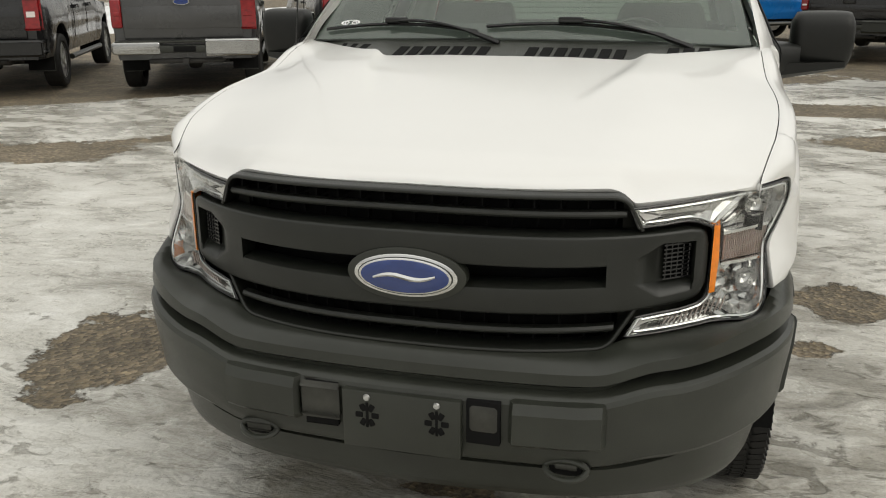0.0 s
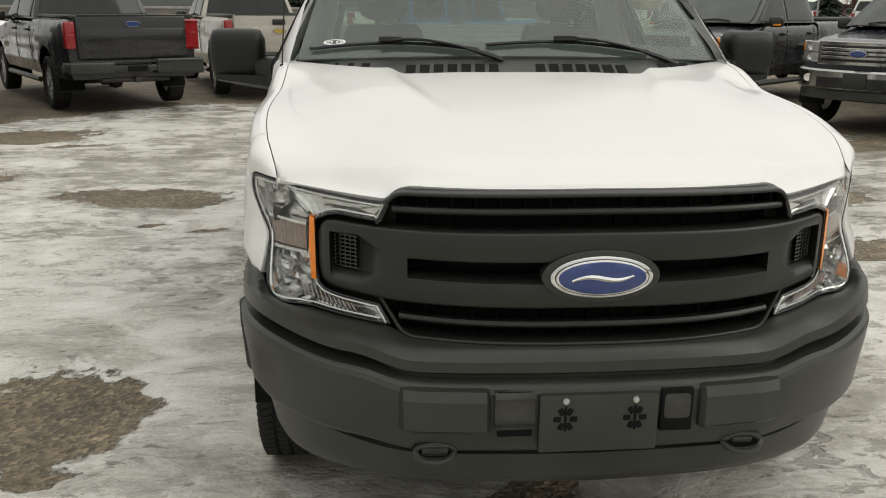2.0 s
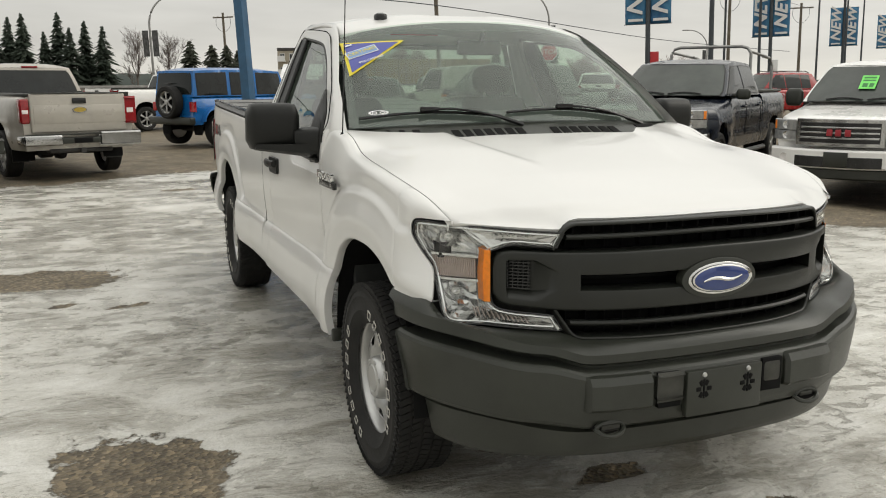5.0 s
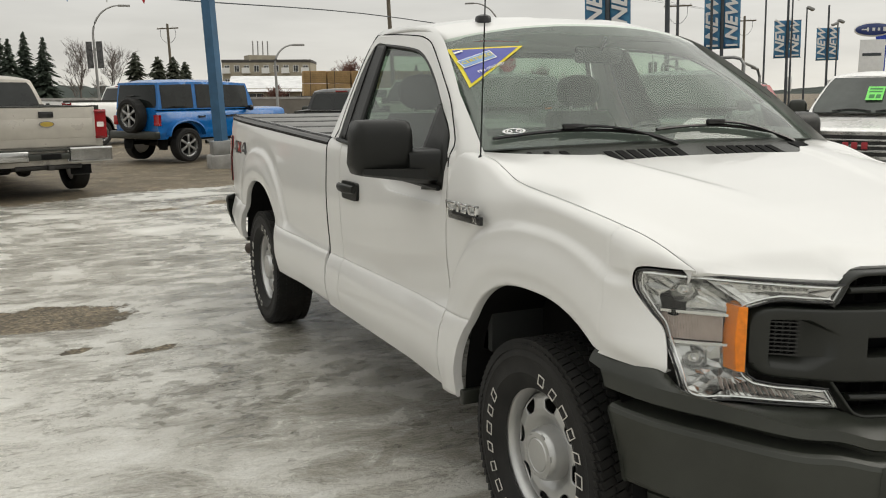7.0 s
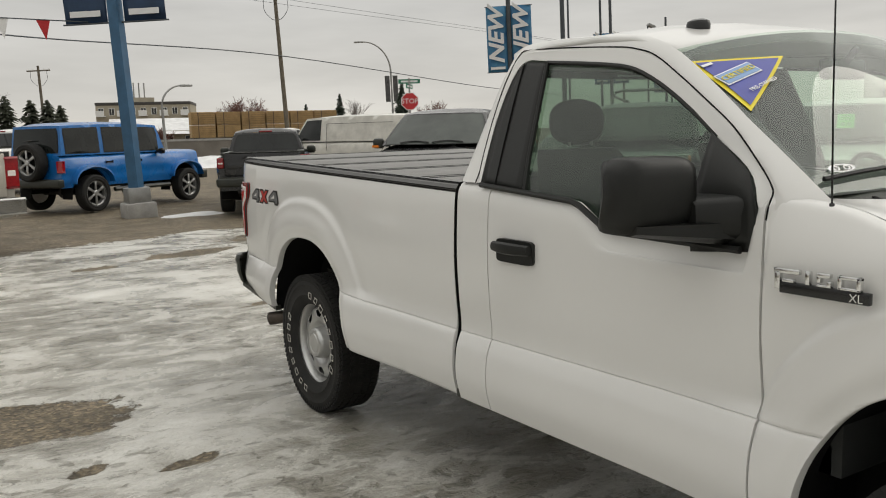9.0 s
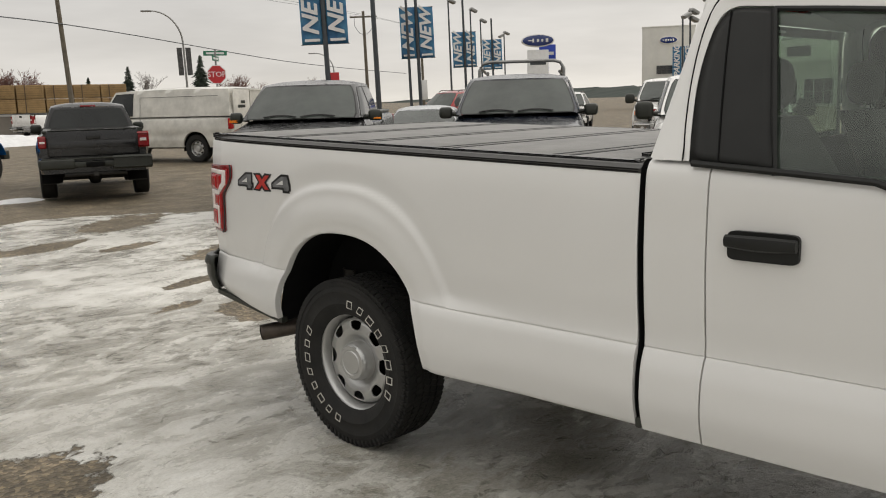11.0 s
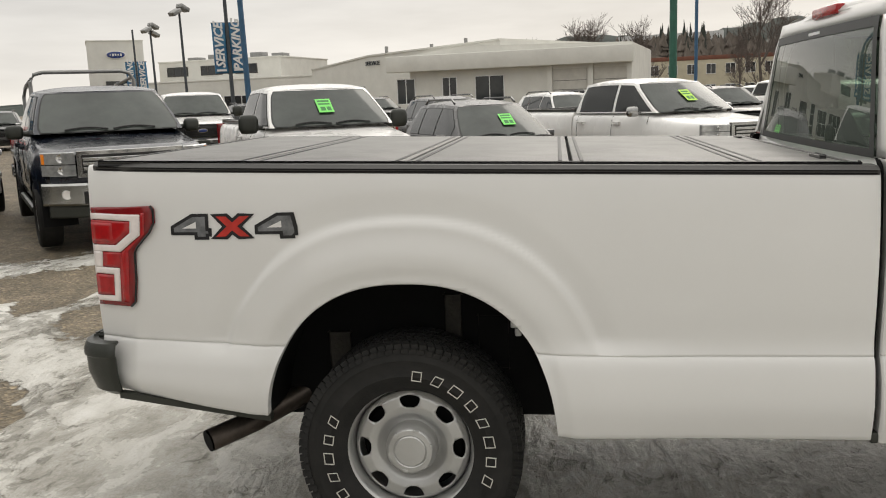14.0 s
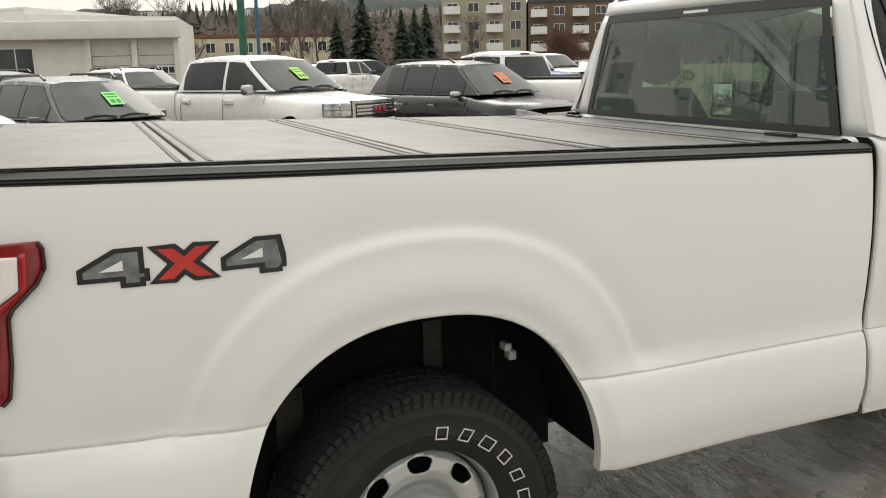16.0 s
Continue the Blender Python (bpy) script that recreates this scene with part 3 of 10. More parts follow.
def add_wheel(parent, x, y, z, side, turn=0, rim_mat=None, letters=True):
    """A steel pickup wheel: tyre, tread, rim, dish, cap. side -1: outer face to -x."""
    root = new("wheel")
    root.parent = parent
    root.matrix_local = pose(x, y, z, 0, 0, 0 if side < 0 else 180) @ Matrix.Rotation(radians(turn), 4, "X")
    if not WHEEL_MESH:
        bm = tyre_mesh()
        o = link("tyre", bm, TYRE)
        WHEEL_MESH["tyre"] = (o.data, "black all-terrain tyre")
        bpy.data.objects.remove(o)
        o = link("tread", tread_mesh(), TYRE)
        WHEEL_MESH["tread"] = (o.data, "blocky rubber tread")
        bpy.data.objects.remove(o)
        bm = bmesh.new()
        lathe(bm, [(0.228, -0.092), (0.236, -0.098), (0.240, -0.094), (0.240, -0.086), (0.226, -0.080), (0.216, -0.070), (0.212, -0.050), (0.206, -0.030), (0.204, 0.06), (0.19, 0.10)], 72)
        o = link("rim", bm, SATIN)
        WHEEL_MESH["rim"] = (o.data, "silver steel rim")
        bpy.data.objects.remove(o)
        o = thick(link("dish", dish_mesh(), SATIN), 0.006)
        me = bpy.data.meshes.new_from_object(o.evaluated_get(bpy.context.evaluated_depsgraph_get()))
        WHEEL_MESH["wheel_disc"] = (me, "silver steel disc with eight holes")
        bpy.data.objects.remove(o)
        bm = bmesh.new()
        lathe(bm, [(0.0, -0.098), (0.052, -0.097), (0.056, -0.093), (0.060, -0.096), (0.076, -0.094), (0.086, -0.084), (0.091, -0.060), (0.092, -0.030)], 48)
        for k in range(6):
            box(bm, -0.096, -0.088, -0.011, 0.011, 0.070, 0.080, 0.002, Matrix.Rotation(k * math.pi / 3 + 0.3, 4, "X"))
        o = link("hub_cap", bm, SATIN)
        WHEEL_MESH["hub_cap"] = (o.data, "round silver centre cap")
        bpy.data.objects.remove(o)
        bm = bmesh.new()
        lathe(bm, [(0.0, -0.005), (0.17, -0.005), (0.19, 0.03), (0.19, 0.09), (0.0, 0.09)], 32)
        o = link("brake_drum", bm, DARK)
        WHEEL_MESH["brake_disc"] = (o.data, "dark brake disc")
        bpy.data.objects.remove(o)
        a = letter_bars(0.283, 8, 8, 14.4)
        b = letter_bars(0.283, 196, 8, 14.0)
        for i_, q in enumerate(a + b):
            o = link("raised_mark", q, TYREWHITE)
            WHEEL_MESH["raised_mark%d" % i_] = (o.data, "white outlined raised mark")
            bpy.data.objects.remove(o)
    for nm, (me, lab) in WHEEL_MESH.items():
        if not letters and nm.startswith("raised_mark"):
            continue
        o = new("raised_mark" if nm.startswith("raised_mark") else nm, me)
        o.parent, o["label"] = root, lab
    return root


# ---- the white pickup, its nose towards -y, front axle at y = 0 ----
AX_F, AX_R, HUB = 0.0, 3.585, 0.385
truck = thing("pickup_truck", "white regular-cab pickup with black grille and bumper standing on ice", "pickup truck")


def arch(y, c, half, top, base, p=2.35):
    u = abs(y - c) / half
    return base + (top - base) * max(0.0, 1 - u ** p) ** (1 / p) if u < 1 else None


FA = (0.0, 0.495, 0.955, 0.40)
RA = (3.575, 0.500, 0.990, 0.40)


def flare(y, z):
    """How far the wheel-arch blisters stand out."""
    d = 0.0
    for c, half, top, base in (FA, RA):
        u, w = abs(y - c) / half, max(0, z - base) / (top - base)
        s = (u ** 2.35 + w ** 2.35) ** (1 / 2.35)
        upper = -0.007 * sm(1.54, 1.38, s) + 0.017 * sm(1.380, 1.325, s) + 0.011 * sm(1.30, 1.14, s)
        d += lerp(0.021 * sm(2.1, 1.1, s), upper, sm(0.735, 0.80, z)) - 0.010 * sm(1.12, 1.02, s)
    return d


GAP_X = ((-0.75, 0.80), (-0.60, 0.820), (-0.507, 0.838), (-0.465, 0.856), (-0.354, 0.872), (-0.24, 0.885), (-0.10, 0.892), (0.066, 0.889), (0.27, 0.876), (0.33, 0.872), (0.605, 0.870))
GAP_Z = ((-0.75, 1.075), (-0.60, 1.108), (-0.507, 1.158), (-0.465, 1.179), (-0.354, 1.203), (-0.24, 1.224), (-0.10, 1.245), (0.066, 1.260), (0.20, 1.273), (0.27, 1.288), (0.33, 1.322), (0.45, 1.350), (0.605, 1.362))


def soft(keys, y):
    """A table read with its corners eased."""
    return sum(table(keys, y + d) for d in (-0.06, -0.03, 0.0, 0.03, 0.06)) / 5


def side_section(y):
    """Control points (x, z) of the right half from the shoulder down."""
    taper = table(((-0.75, 0.93), (-0.5, 0.958), (-0.3, 0.978), (0.0, 0.995), (0.4, 1.0), (3.9, 1.0), (4.3, 0.985), (4.55, 0.96), (4.70, 0.91)), y)
    if y < 0.605:
        xe, ze = soft(GAP_X, y), soft(GAP_Z, y)
        c = [(xe, ze), (xe + 0.022, ze - 0.001), (xe + 0.049, ze - 0.024), (0.954, ze - 0.086 - 2.0 * max(0, ze - 1.2) ** 2), (0.958, 1.05), (0.955, 0.88), (0.950, 0.765), (0.966, 0.64), (0.968, 0.54), (0.950, 0.44)]
    elif y < 2.075:
        zb = belt(y)
        c = [(0.905 + (1.36 - zb) * 0.25, zb + 0.004), (0.932, zb - 0.012), (0.948, zb - 0.06), (0.956, 1.14), (0.958, 1.02), (0.952, 0.88), (0.944, 0.755), (0.964, 0.66), (0.968, 0.55), (0.945, 0.455)]
    else:
        zb = table(((3.0, 0.465), (4.05, 0.525), (4.6, 0.60)), y)
        dz = 0.030 * (y - 3.45)
        c = [(0.898, 1.364 + dz), (0.925, 1.357 + dz), (0.938, 1.31 + dz), (0.948, 1.20 + dz * 0.7), (0.954, 1.06 + dz * 0.3), (0.950, 0.90), (0.943, 0.780), (0.958, 0.70), (0.964, lerp(zb, 0.70, 0.45)), (0.944, zb)]
    return [(x * (taper if i >= 3 or y > 3 else 1), z) for i, (x, z) in enumerate(c)]


def belt(y):
    return table(((0.60, 1.362), (0.640, 1.35), (0.675, 1.210), (1.20, 1.222), (1.36, 1.305), (1.60, 1.322), (1.95, 1.345), (2.2, 1.35)), y)


def crease_z(y):
    return table(((-0.6, 0.76), (0.6, 0.752), (2.0, 0.738), (2.8, 0.738), (4.3, 0.782), (4.7, 0.79)), y)


def down_to(c, z):
    """How far along a section the height z lies."""
    lo, hi = 0.0, 1.0
    for _ in range(22):
        mid = (lo + hi) / 2
        if catmull(c, mid)[1] > z:
            lo = mid
        else:
            hi = mid
    return lo


def side_panel(y0, y1, s, n, rows=98, lip=0.035):
    """A body-side sheet with its wheel opening, edge turned in."""
    ys = [lerp(y0, y1, i / n) for i in range(n + 1)]
    for c, half, top, base in (FA, RA):
        if y0 < c < y1 or y0 < c + half < y1:
            ys = [y for y in ys if abs(y - c) > half + 0.004]
            ys += [c + half * math.cos(math.pi * k / 56) for k in range(57)] + [c - half * 1.004, c + half * 1.004]
    ys = sorted(y for y in ys if y0 - 1e-6 <= y <= y1 + 1e-6)
    grid_rows = []
    for y in ys:
        c = side_section(y)
        vend = 1.0
        za = None
        for cc, half, top, base in (FA, RA):
            a = arch(y, cc, half, top, base)
            za = a if a is not None else za
        if y < -0.32:
            za = max(za or 0, lerp(0.842, 0.875, (-0.32 - y) / 0.32))
        if za is not None and za > c[-1][1]:
            vend = down_to(c, za)
        zc = crease_z(y)
        v1, v2 = down_to(c, zc + 0.0035), down_to(c, zc - 0.0005)
        vs_ = [min(vend, q) for q in [v1 * j / 76 for j in range(77)] + [lerp(v2, 1.0, (j / (rows - 77)) ** 1.8) for j in range(rows - 76)]]
        col = []
        for v_ in vs_:
            x, z = catmull(c, v_)
            col.append((s * (x + flare(y, z) + (0.0105 * (1 - math.exp(-(zc - z) / 0.034)) - 0.0048 * math.exp(-max(0.0, zc - 0.0005 - z) / 0.004) if z < zc + 0.003 else 0.0)), y, z))
        x, y_, z = col[-1]
        col.append((x - s * 0.006, y_, z - 0.004))
        col.append((x - s * lip, y_, z - 0.002))
        grid_rows.append(col)
    # fold the front and rear edges inwards
    fold = 0.03 if y0 > -0.3 else 0.0005
    first = [(x - s * fold, y - min(fold, 0.002), z) for x, y, z in grid_rows[0]]
    # the rear corner of the cab turns in with a soft edge
    turn = ((0.003, 0.006), (0.010, 0.011), (0.060, 0.014)) if 2.0 < y1 < 2.1 else ((0.03, 0.002),)
    last = [[(x - s * a, y + b, z) for x, y, z in grid_rows[-1]] for a, b in turn]
    bm = bmesh.new()
    grid(bm, [first] + grid_rows + last, flip=s > 0)
    bmesh.ops.remove_doubles(bm, verts=bm.verts, dist=0.0003)
    return bm


for s in (-1, 1):
    part("fender", side_panel(-0.37, 0.605, s, 110), WHITE, truck, "white front fender with a wheel blister", 62)
    door = part("door", side_panel(0.613, 1.846, s, 40), WHITE, truck, "white cab door", 17)
    part("cab_corner", side_panel(1.852, 2.058, s, 12), WHITE, truck, "white cab corner", 17)
    part("bed_side", side_panel(2.090, 4.70, s, 280), WHITE, truck, "white cargo bed side", 62)
    # dark sheet added inside the open cab and bed gap in place of its shade
    bm = bmesh.new()
    rows = []
    for k in range(25):
        x_, z_ = catmull(side_section(2.06), k / 24)
        rows.append([(s * (x_ - 0.066), 2.050, z_), (s * (x_ - 0.064), 2.0650, z_), (s * (x_ - 0.060), 2.0830, z_), (s * (x_ - 0.020), 2.0840, z_), (s * (x_ - 0.003), 2.0845, z_), (s * (x_ - 0.006), 2.0870, z_)])
    grid(bm, rows)
    part("gap_filler", bm, DARK, truck, "dark filler sheet for the shade between cab and bed")
    bm = bmesh.new()
    box(bm, s * 0.956, s * 0.90, 2.066, 2.090, 0.452, 0.49, 0.006)
    part("corner_seal", bm, PLASTIC, truck)
    # door handle
    bm = bmesh.new()
    prism(bm, [(1.668 + 0.107 * math.copysign(abs(math.cos(a)) ** 0.22, math.cos(a)), 1.108 + 0.044 * math.copysign(abs(math.sin(a)) ** 0.3, math.sin(a))) for a in [2 * math.pi * k / 28 for k in range(28)]], s * 0.94, s * 0.972)
    hb = part("handle_bezel", bm, TRIM, door, "black handle recess")
    bm = bmesh.new()
    grid(bm, [[(s * (0.986 + 0.016 * math.sin(math.pi * t)) + s * 0.014 * math.cos(a), 1.563 + 0.212 * t, 1.122 + (0.019 + 0.004 * math.sin(math.pi * t)) * math.sin(a)) for a in [k * math.pi / 4 for k in range(8)]] for t in [i / 8 for i in range(9)]], close_v=True)
    bmesh.ops.holes_fill(bm, edges=bm.edges)
    bmesh.ops.recalc_face_normals(bm, faces=bm.faces)
    part("handle", bm, TRIM, door, "black pull handle")
    # wheel housings
    for c, half, top, base in (FA, RA):
        bm = bmesh.new()
        rws = []
        for k in range(25):
            a = math.pi * k / 24
            rws.append([(s * x, c + (half + 0.02) * math.cos(a), max(0.385 if c < 1 else 0.50, base + (top + 0.03 - base) * math.sin(a) ** 0.85)) for x in (0.925, 0.80, 0.62)])
        grid(bm, rws)
        box(bm, s * 0.60, s * 0.64, c - half - 0.015, c + half + 0.015, 0.42, top + 0.02)
        part("wheel_housing", bm, DARK, truck)
    add_wheel(truck, s * 0.822, AX_F, HUB, s, 4)
    add_wheel(truck, s * 0.822, AX_R, HUB, s, 0)

LAMP_SIDE = [(0.818, -0.606, 1.108), (0.858, -0.545, 1.110), (0.896, -0.478, 1.108), (0.908, -0.460, 1.088), (0.906, -0.461, 1.045), (0.884, -0.497, 0.992), (0.864, -0.538, 0.945), (0.868, -0.560, 0.90), (0.880, -0.580, 0.843)]
for s in (-1, 1):
    # the fender's nose runs forward to the edge of the lamp
    sec_ = side_section(-0.37)
    bm = bmesh.new()
    rows = []
    for k in range(33):
        tx, ty, tz = catmull(LAMP_SIDE, k / 32)
        sz = table(((0.0, 1.20), (0.25, 1.128), (0.375, 1.092), (0.5, 1.045), (1.0, 0.849)), k / 32)
        v_ = down_to(sec_, sz) if k > 8 else down_to(sec_, 1.128) * k / 8
        xb, zb = catmull(sec_, v_)
        xq, zq = catmull(side_section(-0.34), v_)
        A_, B_ = Vector((s * (xb + flare(-0.37, zb)), -0.370, zb)), Vector((s * tx, ty, tz))
        dy_ = 0.62 * (A_.y - B_.y)
        C_ = Vector((A_.x - s * (xq + flare(-0.34, zq) - xb - flare(-0.37, zb)) / 0.03 * dy_, A_.y - dy_, A_.z - (zq - zb) / 0.03 * dy_))
        row = [A_ * (1 - u) ** 2 + C_ * 2 * u * (1 - u) + B_ * u * u for u in [j / 14 for j in range(15)]]
        row = [p + Vector((s * 0.6, -0.2, 0.75)) * (0.085 * math.sin(math.pi * min(1.0, k / 14)) * u * u * (1 - u)) for p, u in zip(row, [j / 14 for j in range(15)])]
        if k == 0:
            pull = [Vector((s * soft(GAP_X, p.y), p.y, soft(GAP_Z, p.y))) - p for p in row]
        row = [p + q * max(0.0, 1 - k / 7) ** 2 for p, q in zip(row, pull)]
        B_ = row[-1]
        rows.append([A_ + Vector((-s * 0.0015, 0.012, -0.0012))] + row + [B_ + Vector((-s * 0.006, 0.004, 0)), B_ + Vector((-s * 0.012, 0.030, -0.004))])
    rows.insert(0, [(x - s * 0.002, y + 0.002, z - 0.012) for x, y, z in rows[0]])
    rows.append([(x, y + 0.01, z - 0.012) for x, y, z in rows[-1]])
    rows.append([(x - s * 0.03, y + 0.01, z) for x, y, z in rows[-1]])
    grid(bm, rows, flip=s < 0)
    bmesh.ops.recalc_face_normals(bm, faces=bm.faces)
    part("fender_nose", bm, WHITE, truck, "white fender nose round the lamp", 50)
    bm = bmesh.new()
    box(bm, s * 0.958, s * 0.86, 0.468, 0.500, 0.408, 0.466, 0.008)
    part("arch_tip", bm, PLASTIC, truck)

# ---- hood ----
def hood_z(x, y):
    ax = abs(x)
    edge = soft(GAP_Z, y)
    mid = table(((-0.86, 1.128), (-0.80, 1.150), (-0.70, 1.176), (-0.4, 1.232), (0.0, 1.298), (0.35, 1.350), (0.6, 1.37)), y)
    xe = soft(GAP_X, y) - 0.0032
    u = ax / xe
    calm = sum(table(GAP_Z, y + d) for d in (-0.24, -0.18, -0.12, -0.06, 0.0, 0.06, 0.12, 0.18, 0.24)) / 9
    edge = lerp(calm, edge, sm(0.86, 1.0, u))
    z = lerp(mid, edge, sm(0.50, 1.06, u) * 0.92 + 0.08 * u * u)
    # raised shoulders either side of the middle
    ridge = lerp(0.31, 0.465, sm(-0.40, 0.27, y))
    z += 0.013 * sm(ridge - 0.026, ridge + 0.026, ax) * sm(-0.40, 0.15, y) * sm(0.85, 0.55, ax)
    return z


def hood_rear(x):
    ax = abs(x)
    return 0.250 - 0.020 * sm(0.20, 0.43, ax) + 0.050 * sm(0.43, 0.50, ax) + 0.27 * sm(0.50, 0.86, ax)


def face_y(x):
    """Plan of the nose."""
    return -0.935 + 0.62 * abs(x) ** 2.7


bm = bmesh.new()
rws = []
for i in range(121):
    t = -1 + 2 * i / 120
    row = []
    for j in range(61):
        v = j / 60
        xe_f, xe_r = 0.812, 0.866
        x = t * lerp(xe_f, xe_r, v)
        y0 = face_y(x * 0.97) + 0.040 - 0.024 * sm(0.495, 0.545, abs(x)) + 0.002 * sm(0.55, 0.80, abs(x))
        y = lerp(y0, hood_rear(x), v ** 1.0)
        x = t * (soft(GAP_X, y) - 0.0032)
        zf = table(((0, 1.134), (0.47, 1.130), (0.500, 1.120), (0.528, 1.096), (0.60, 1.098), (0.70, 1.101), (0.80, 1.105), (0.86, 1.109)), abs(x))
        z = lerp(zf, max(hood_z(x, y), zf), sm(0.0, lerp(0.10, 0.025, sm(0.80, 0.98, abs(t))), v))
        row.append((x, y, z))
    a = row[0]
    row = [(a[0], a[1] + 0.014, a[2] - 0.014), (a[0], a[1] + 0.003, a[2] - 0.008)] + row
    rws.append(row)
first = [(x - 0.004, y, z - 0.02) for x, y, z in rws[0]]
last = [(x + 0.004, y, z - 0.02) for x, y, z in rws[-1]]
grid(bm, [first] + rws + [last])
part("hood", bm, WHITE, truck, "white sculpted hood", 60)
for s in (-1, 1):
    bm = bmesh.new()
    tube(bm, [(s * (soft(GAP_X, y) - 0.0012), y, soft(GAP_Z, y) - 0.0012) for y in [-0.60 + 0.945 * k / 50 for k in range(51)]], 0.0016, 5)
    part("hood_gap", bm, DARK, truck, "dark gap beside the hood")
bm = bmesh.new()
box(bm, -0.84, 0.84, -0.55, 0.5, 0.98, 1.03)
part("engine_bay", bm, DARK, truck)


# ---- nose: bars swept along the face ----
def sweep_bar(bm, x0, x1, z0, z1, out=0.0, depth=0.05, n=24, bev=0.006, bow=0.0, zf=None):
    rows = []
    for i in range(n + 1):
        x = lerp(x0, x1, i / n)
        y = face_y(x) - out
        dz = bow * (x / 0.55) ** 2 if bow else 0
        if zf:
            dz = zf(x)
        a, b = z0 + dz, z1 + dz
        rows.append([(x, y + bev, a), (x, y, a + bev), (x, y, b - bev), (x, y + bev, b), (x, y + depth, b), (x, y + depth, a)])
    vs = grid(bm, rows, close_v=True)
    bm.faces.new(vs[0])
    bm.faces.new(vs[-1][::-1])
    bmesh.ops.recalc_face_normals(bm, faces=bm.faces)


def bar(name, x0, x1, z0, z1, parent, label="", material=None, **kw):
    bm = bmesh.new()
    sweep_bar(bm, x0, x1, z0, z1, **kw)
    return part(name, bm, material or GRILLE, parent, label, 40)


grille = new("grille")
grille.parent = truck
grille["label"] = "black plastic grille with wide centre bars"
bow = -0.012
bar("upper_bar", -0.513, 0.513, 1.074, 1.090, grille, out=0.0, bow=bow, depth=0.03)
bar("lower_bar", -0.497, 0.497, 0.779, 0.795, grille, out=0.0, depth=0.03)


def grille_rim(path, name):
    """A thin rounded moulding swept along a line (x, z) on the nose."""
    bm = bmesh.new()
    rows = []
    for i in range(len(path)):
        (x, z), a, b = path[i], path[max(0, i - 1)], path[min(len(path) - 1, i + 1)]
        d = Vector((b[0] - a[0], b[1] - a[1])).normalized()
        nx, nz = -d.y, d.x
        y = face_y(abs(x))
        rows.append([(x + nx * o, y + dy, z + nz * o) for o, dy in ((0.006, 0.075), (0.006, 0.002), (0.0042, -0.003), (0.001, -0.005), (-0.003, -0.004), (-0.0058, 0.001), (-0.0065, 0.075))])
    vs = grid(bm, rows, close_v=True)
    bm.faces.new(vs[0]), bm.faces.new(vs[-1][::-1])
    bmesh.ops.recalc_face_normals(bm, faces=bm.faces)
    part(name, bm, GRILLE, grille, "", 50)


def rounded(corners, r, n=6):
    """A line through the corners, each eased with a short arc."""
    out = [corners[0]]
    for a, c, b in zip(corners, corners[1:], corners[2:]):
        a, c, b = Vector(a), Vector(c), Vector(b)
        p, q = c + (a - c).normalized() * r, c + (b - c).normalized() * r
        out += [tuple(p.lerp(c, k / n).lerp(c.lerp(q, k / n), k / n)) for k in range(n + 1)]
    return out + [corners[-1]]


span = [(-0.49 + 0.049 * k) for k in range(21)]
brow = lambda x: 1.1245 + bow * (x / 0.55) ** 2
ends = rounded([(0.550, 1.030), (0.512, 1.1138), (0.44, brow(0.44))], 0.034)
grille_rim([(-x, z) for x, z in ends] + [(x, brow(x)) for x in span if abs(x) < 0.435] + ends[::-1], "upper_rim")
ends = rounded([(0.546, 0.838), (0.484, 0.7365), (0.40, 0.7365)], 0.030)
grille_rim([(-x, z) for x, z in ends] + [(x, 0.7365) for x in span if abs(x) < 0.395] + ends[::-1], "lower_rim")


# the broad centre panel: two bands joined round the slots and the end vents
TOP_Z = ((0.0, 1.033), (0.20, 1.0315), (0.40, 1.0268), (0.56, 1.0235), (0.660, 1.0235), (0.684, 1.018), (0.697, 1.006), (0.704, 0.990), (0.7065, 0.975))
LOW_Z = ((0.0, 0.835), (0.30, 0.834), (0.52, 0.8315), (0.66, 0.8385), (0.684, 0.844), (0.697, 0.855), (0.704, 0.872), (0.7065, 0.888))


def panel_column(x):
    """Depth and height of one upright line of the centre panel."""
    u = table(((0.0, 0.958), (0.475, 0.950), (0.53, 0.952), (0.60, 0.994), (0.675, 0.990), (0.7065, 0.96)), x)
    low = table(((0.0, 0.902), (0.475, 0.901), (0.53, 0.900), (0.60, 0.884), (0.675, 0.890), (0.7065, 0.90)), x)
    top, bot = table(TOP_Z, x), table(LOW_Z, x)
    slot = 1.0 if x < 0.475 else 0.0
    rec = 0.075 * slot + 0.046 * sm(0.535, 0.602, x) * sm(0.676, 0.669, x)
    out = 0.012 - 0.012 * sm(0.690, 0.7065, x)
    lip = min(rec, 0.005)
    facet = 0.020 * sm(0.545, 0.60, x) * (1 - slot)
    y = face_y(x)
    return [(y + 0.06, bot), (y - out + 0.007, bot), (y - out + 0.002, bot + 0.003), (y - out, bot + 0.008),
            (y - out, low - 0.007 - facet), (y - out + lip * 0.35, low - 0.002 - facet), (y - out + rec * (0.12 if slot else 0.45), low + 0.001 - facet * 0.4), (y - out + rec, low + 0.003),
            (y - out + rec, u - 0.003), (y - out + rec * (0.12 if slot else 0.9), u - 0.001), (y - out + lip * 0.35, u + 0.002), (y - out, u + 0.007),
            (y - out, top - 0.008), (y - out + 0.002, top - 0.003), (y - out + 0.007, top), (y + 0.06, top)]


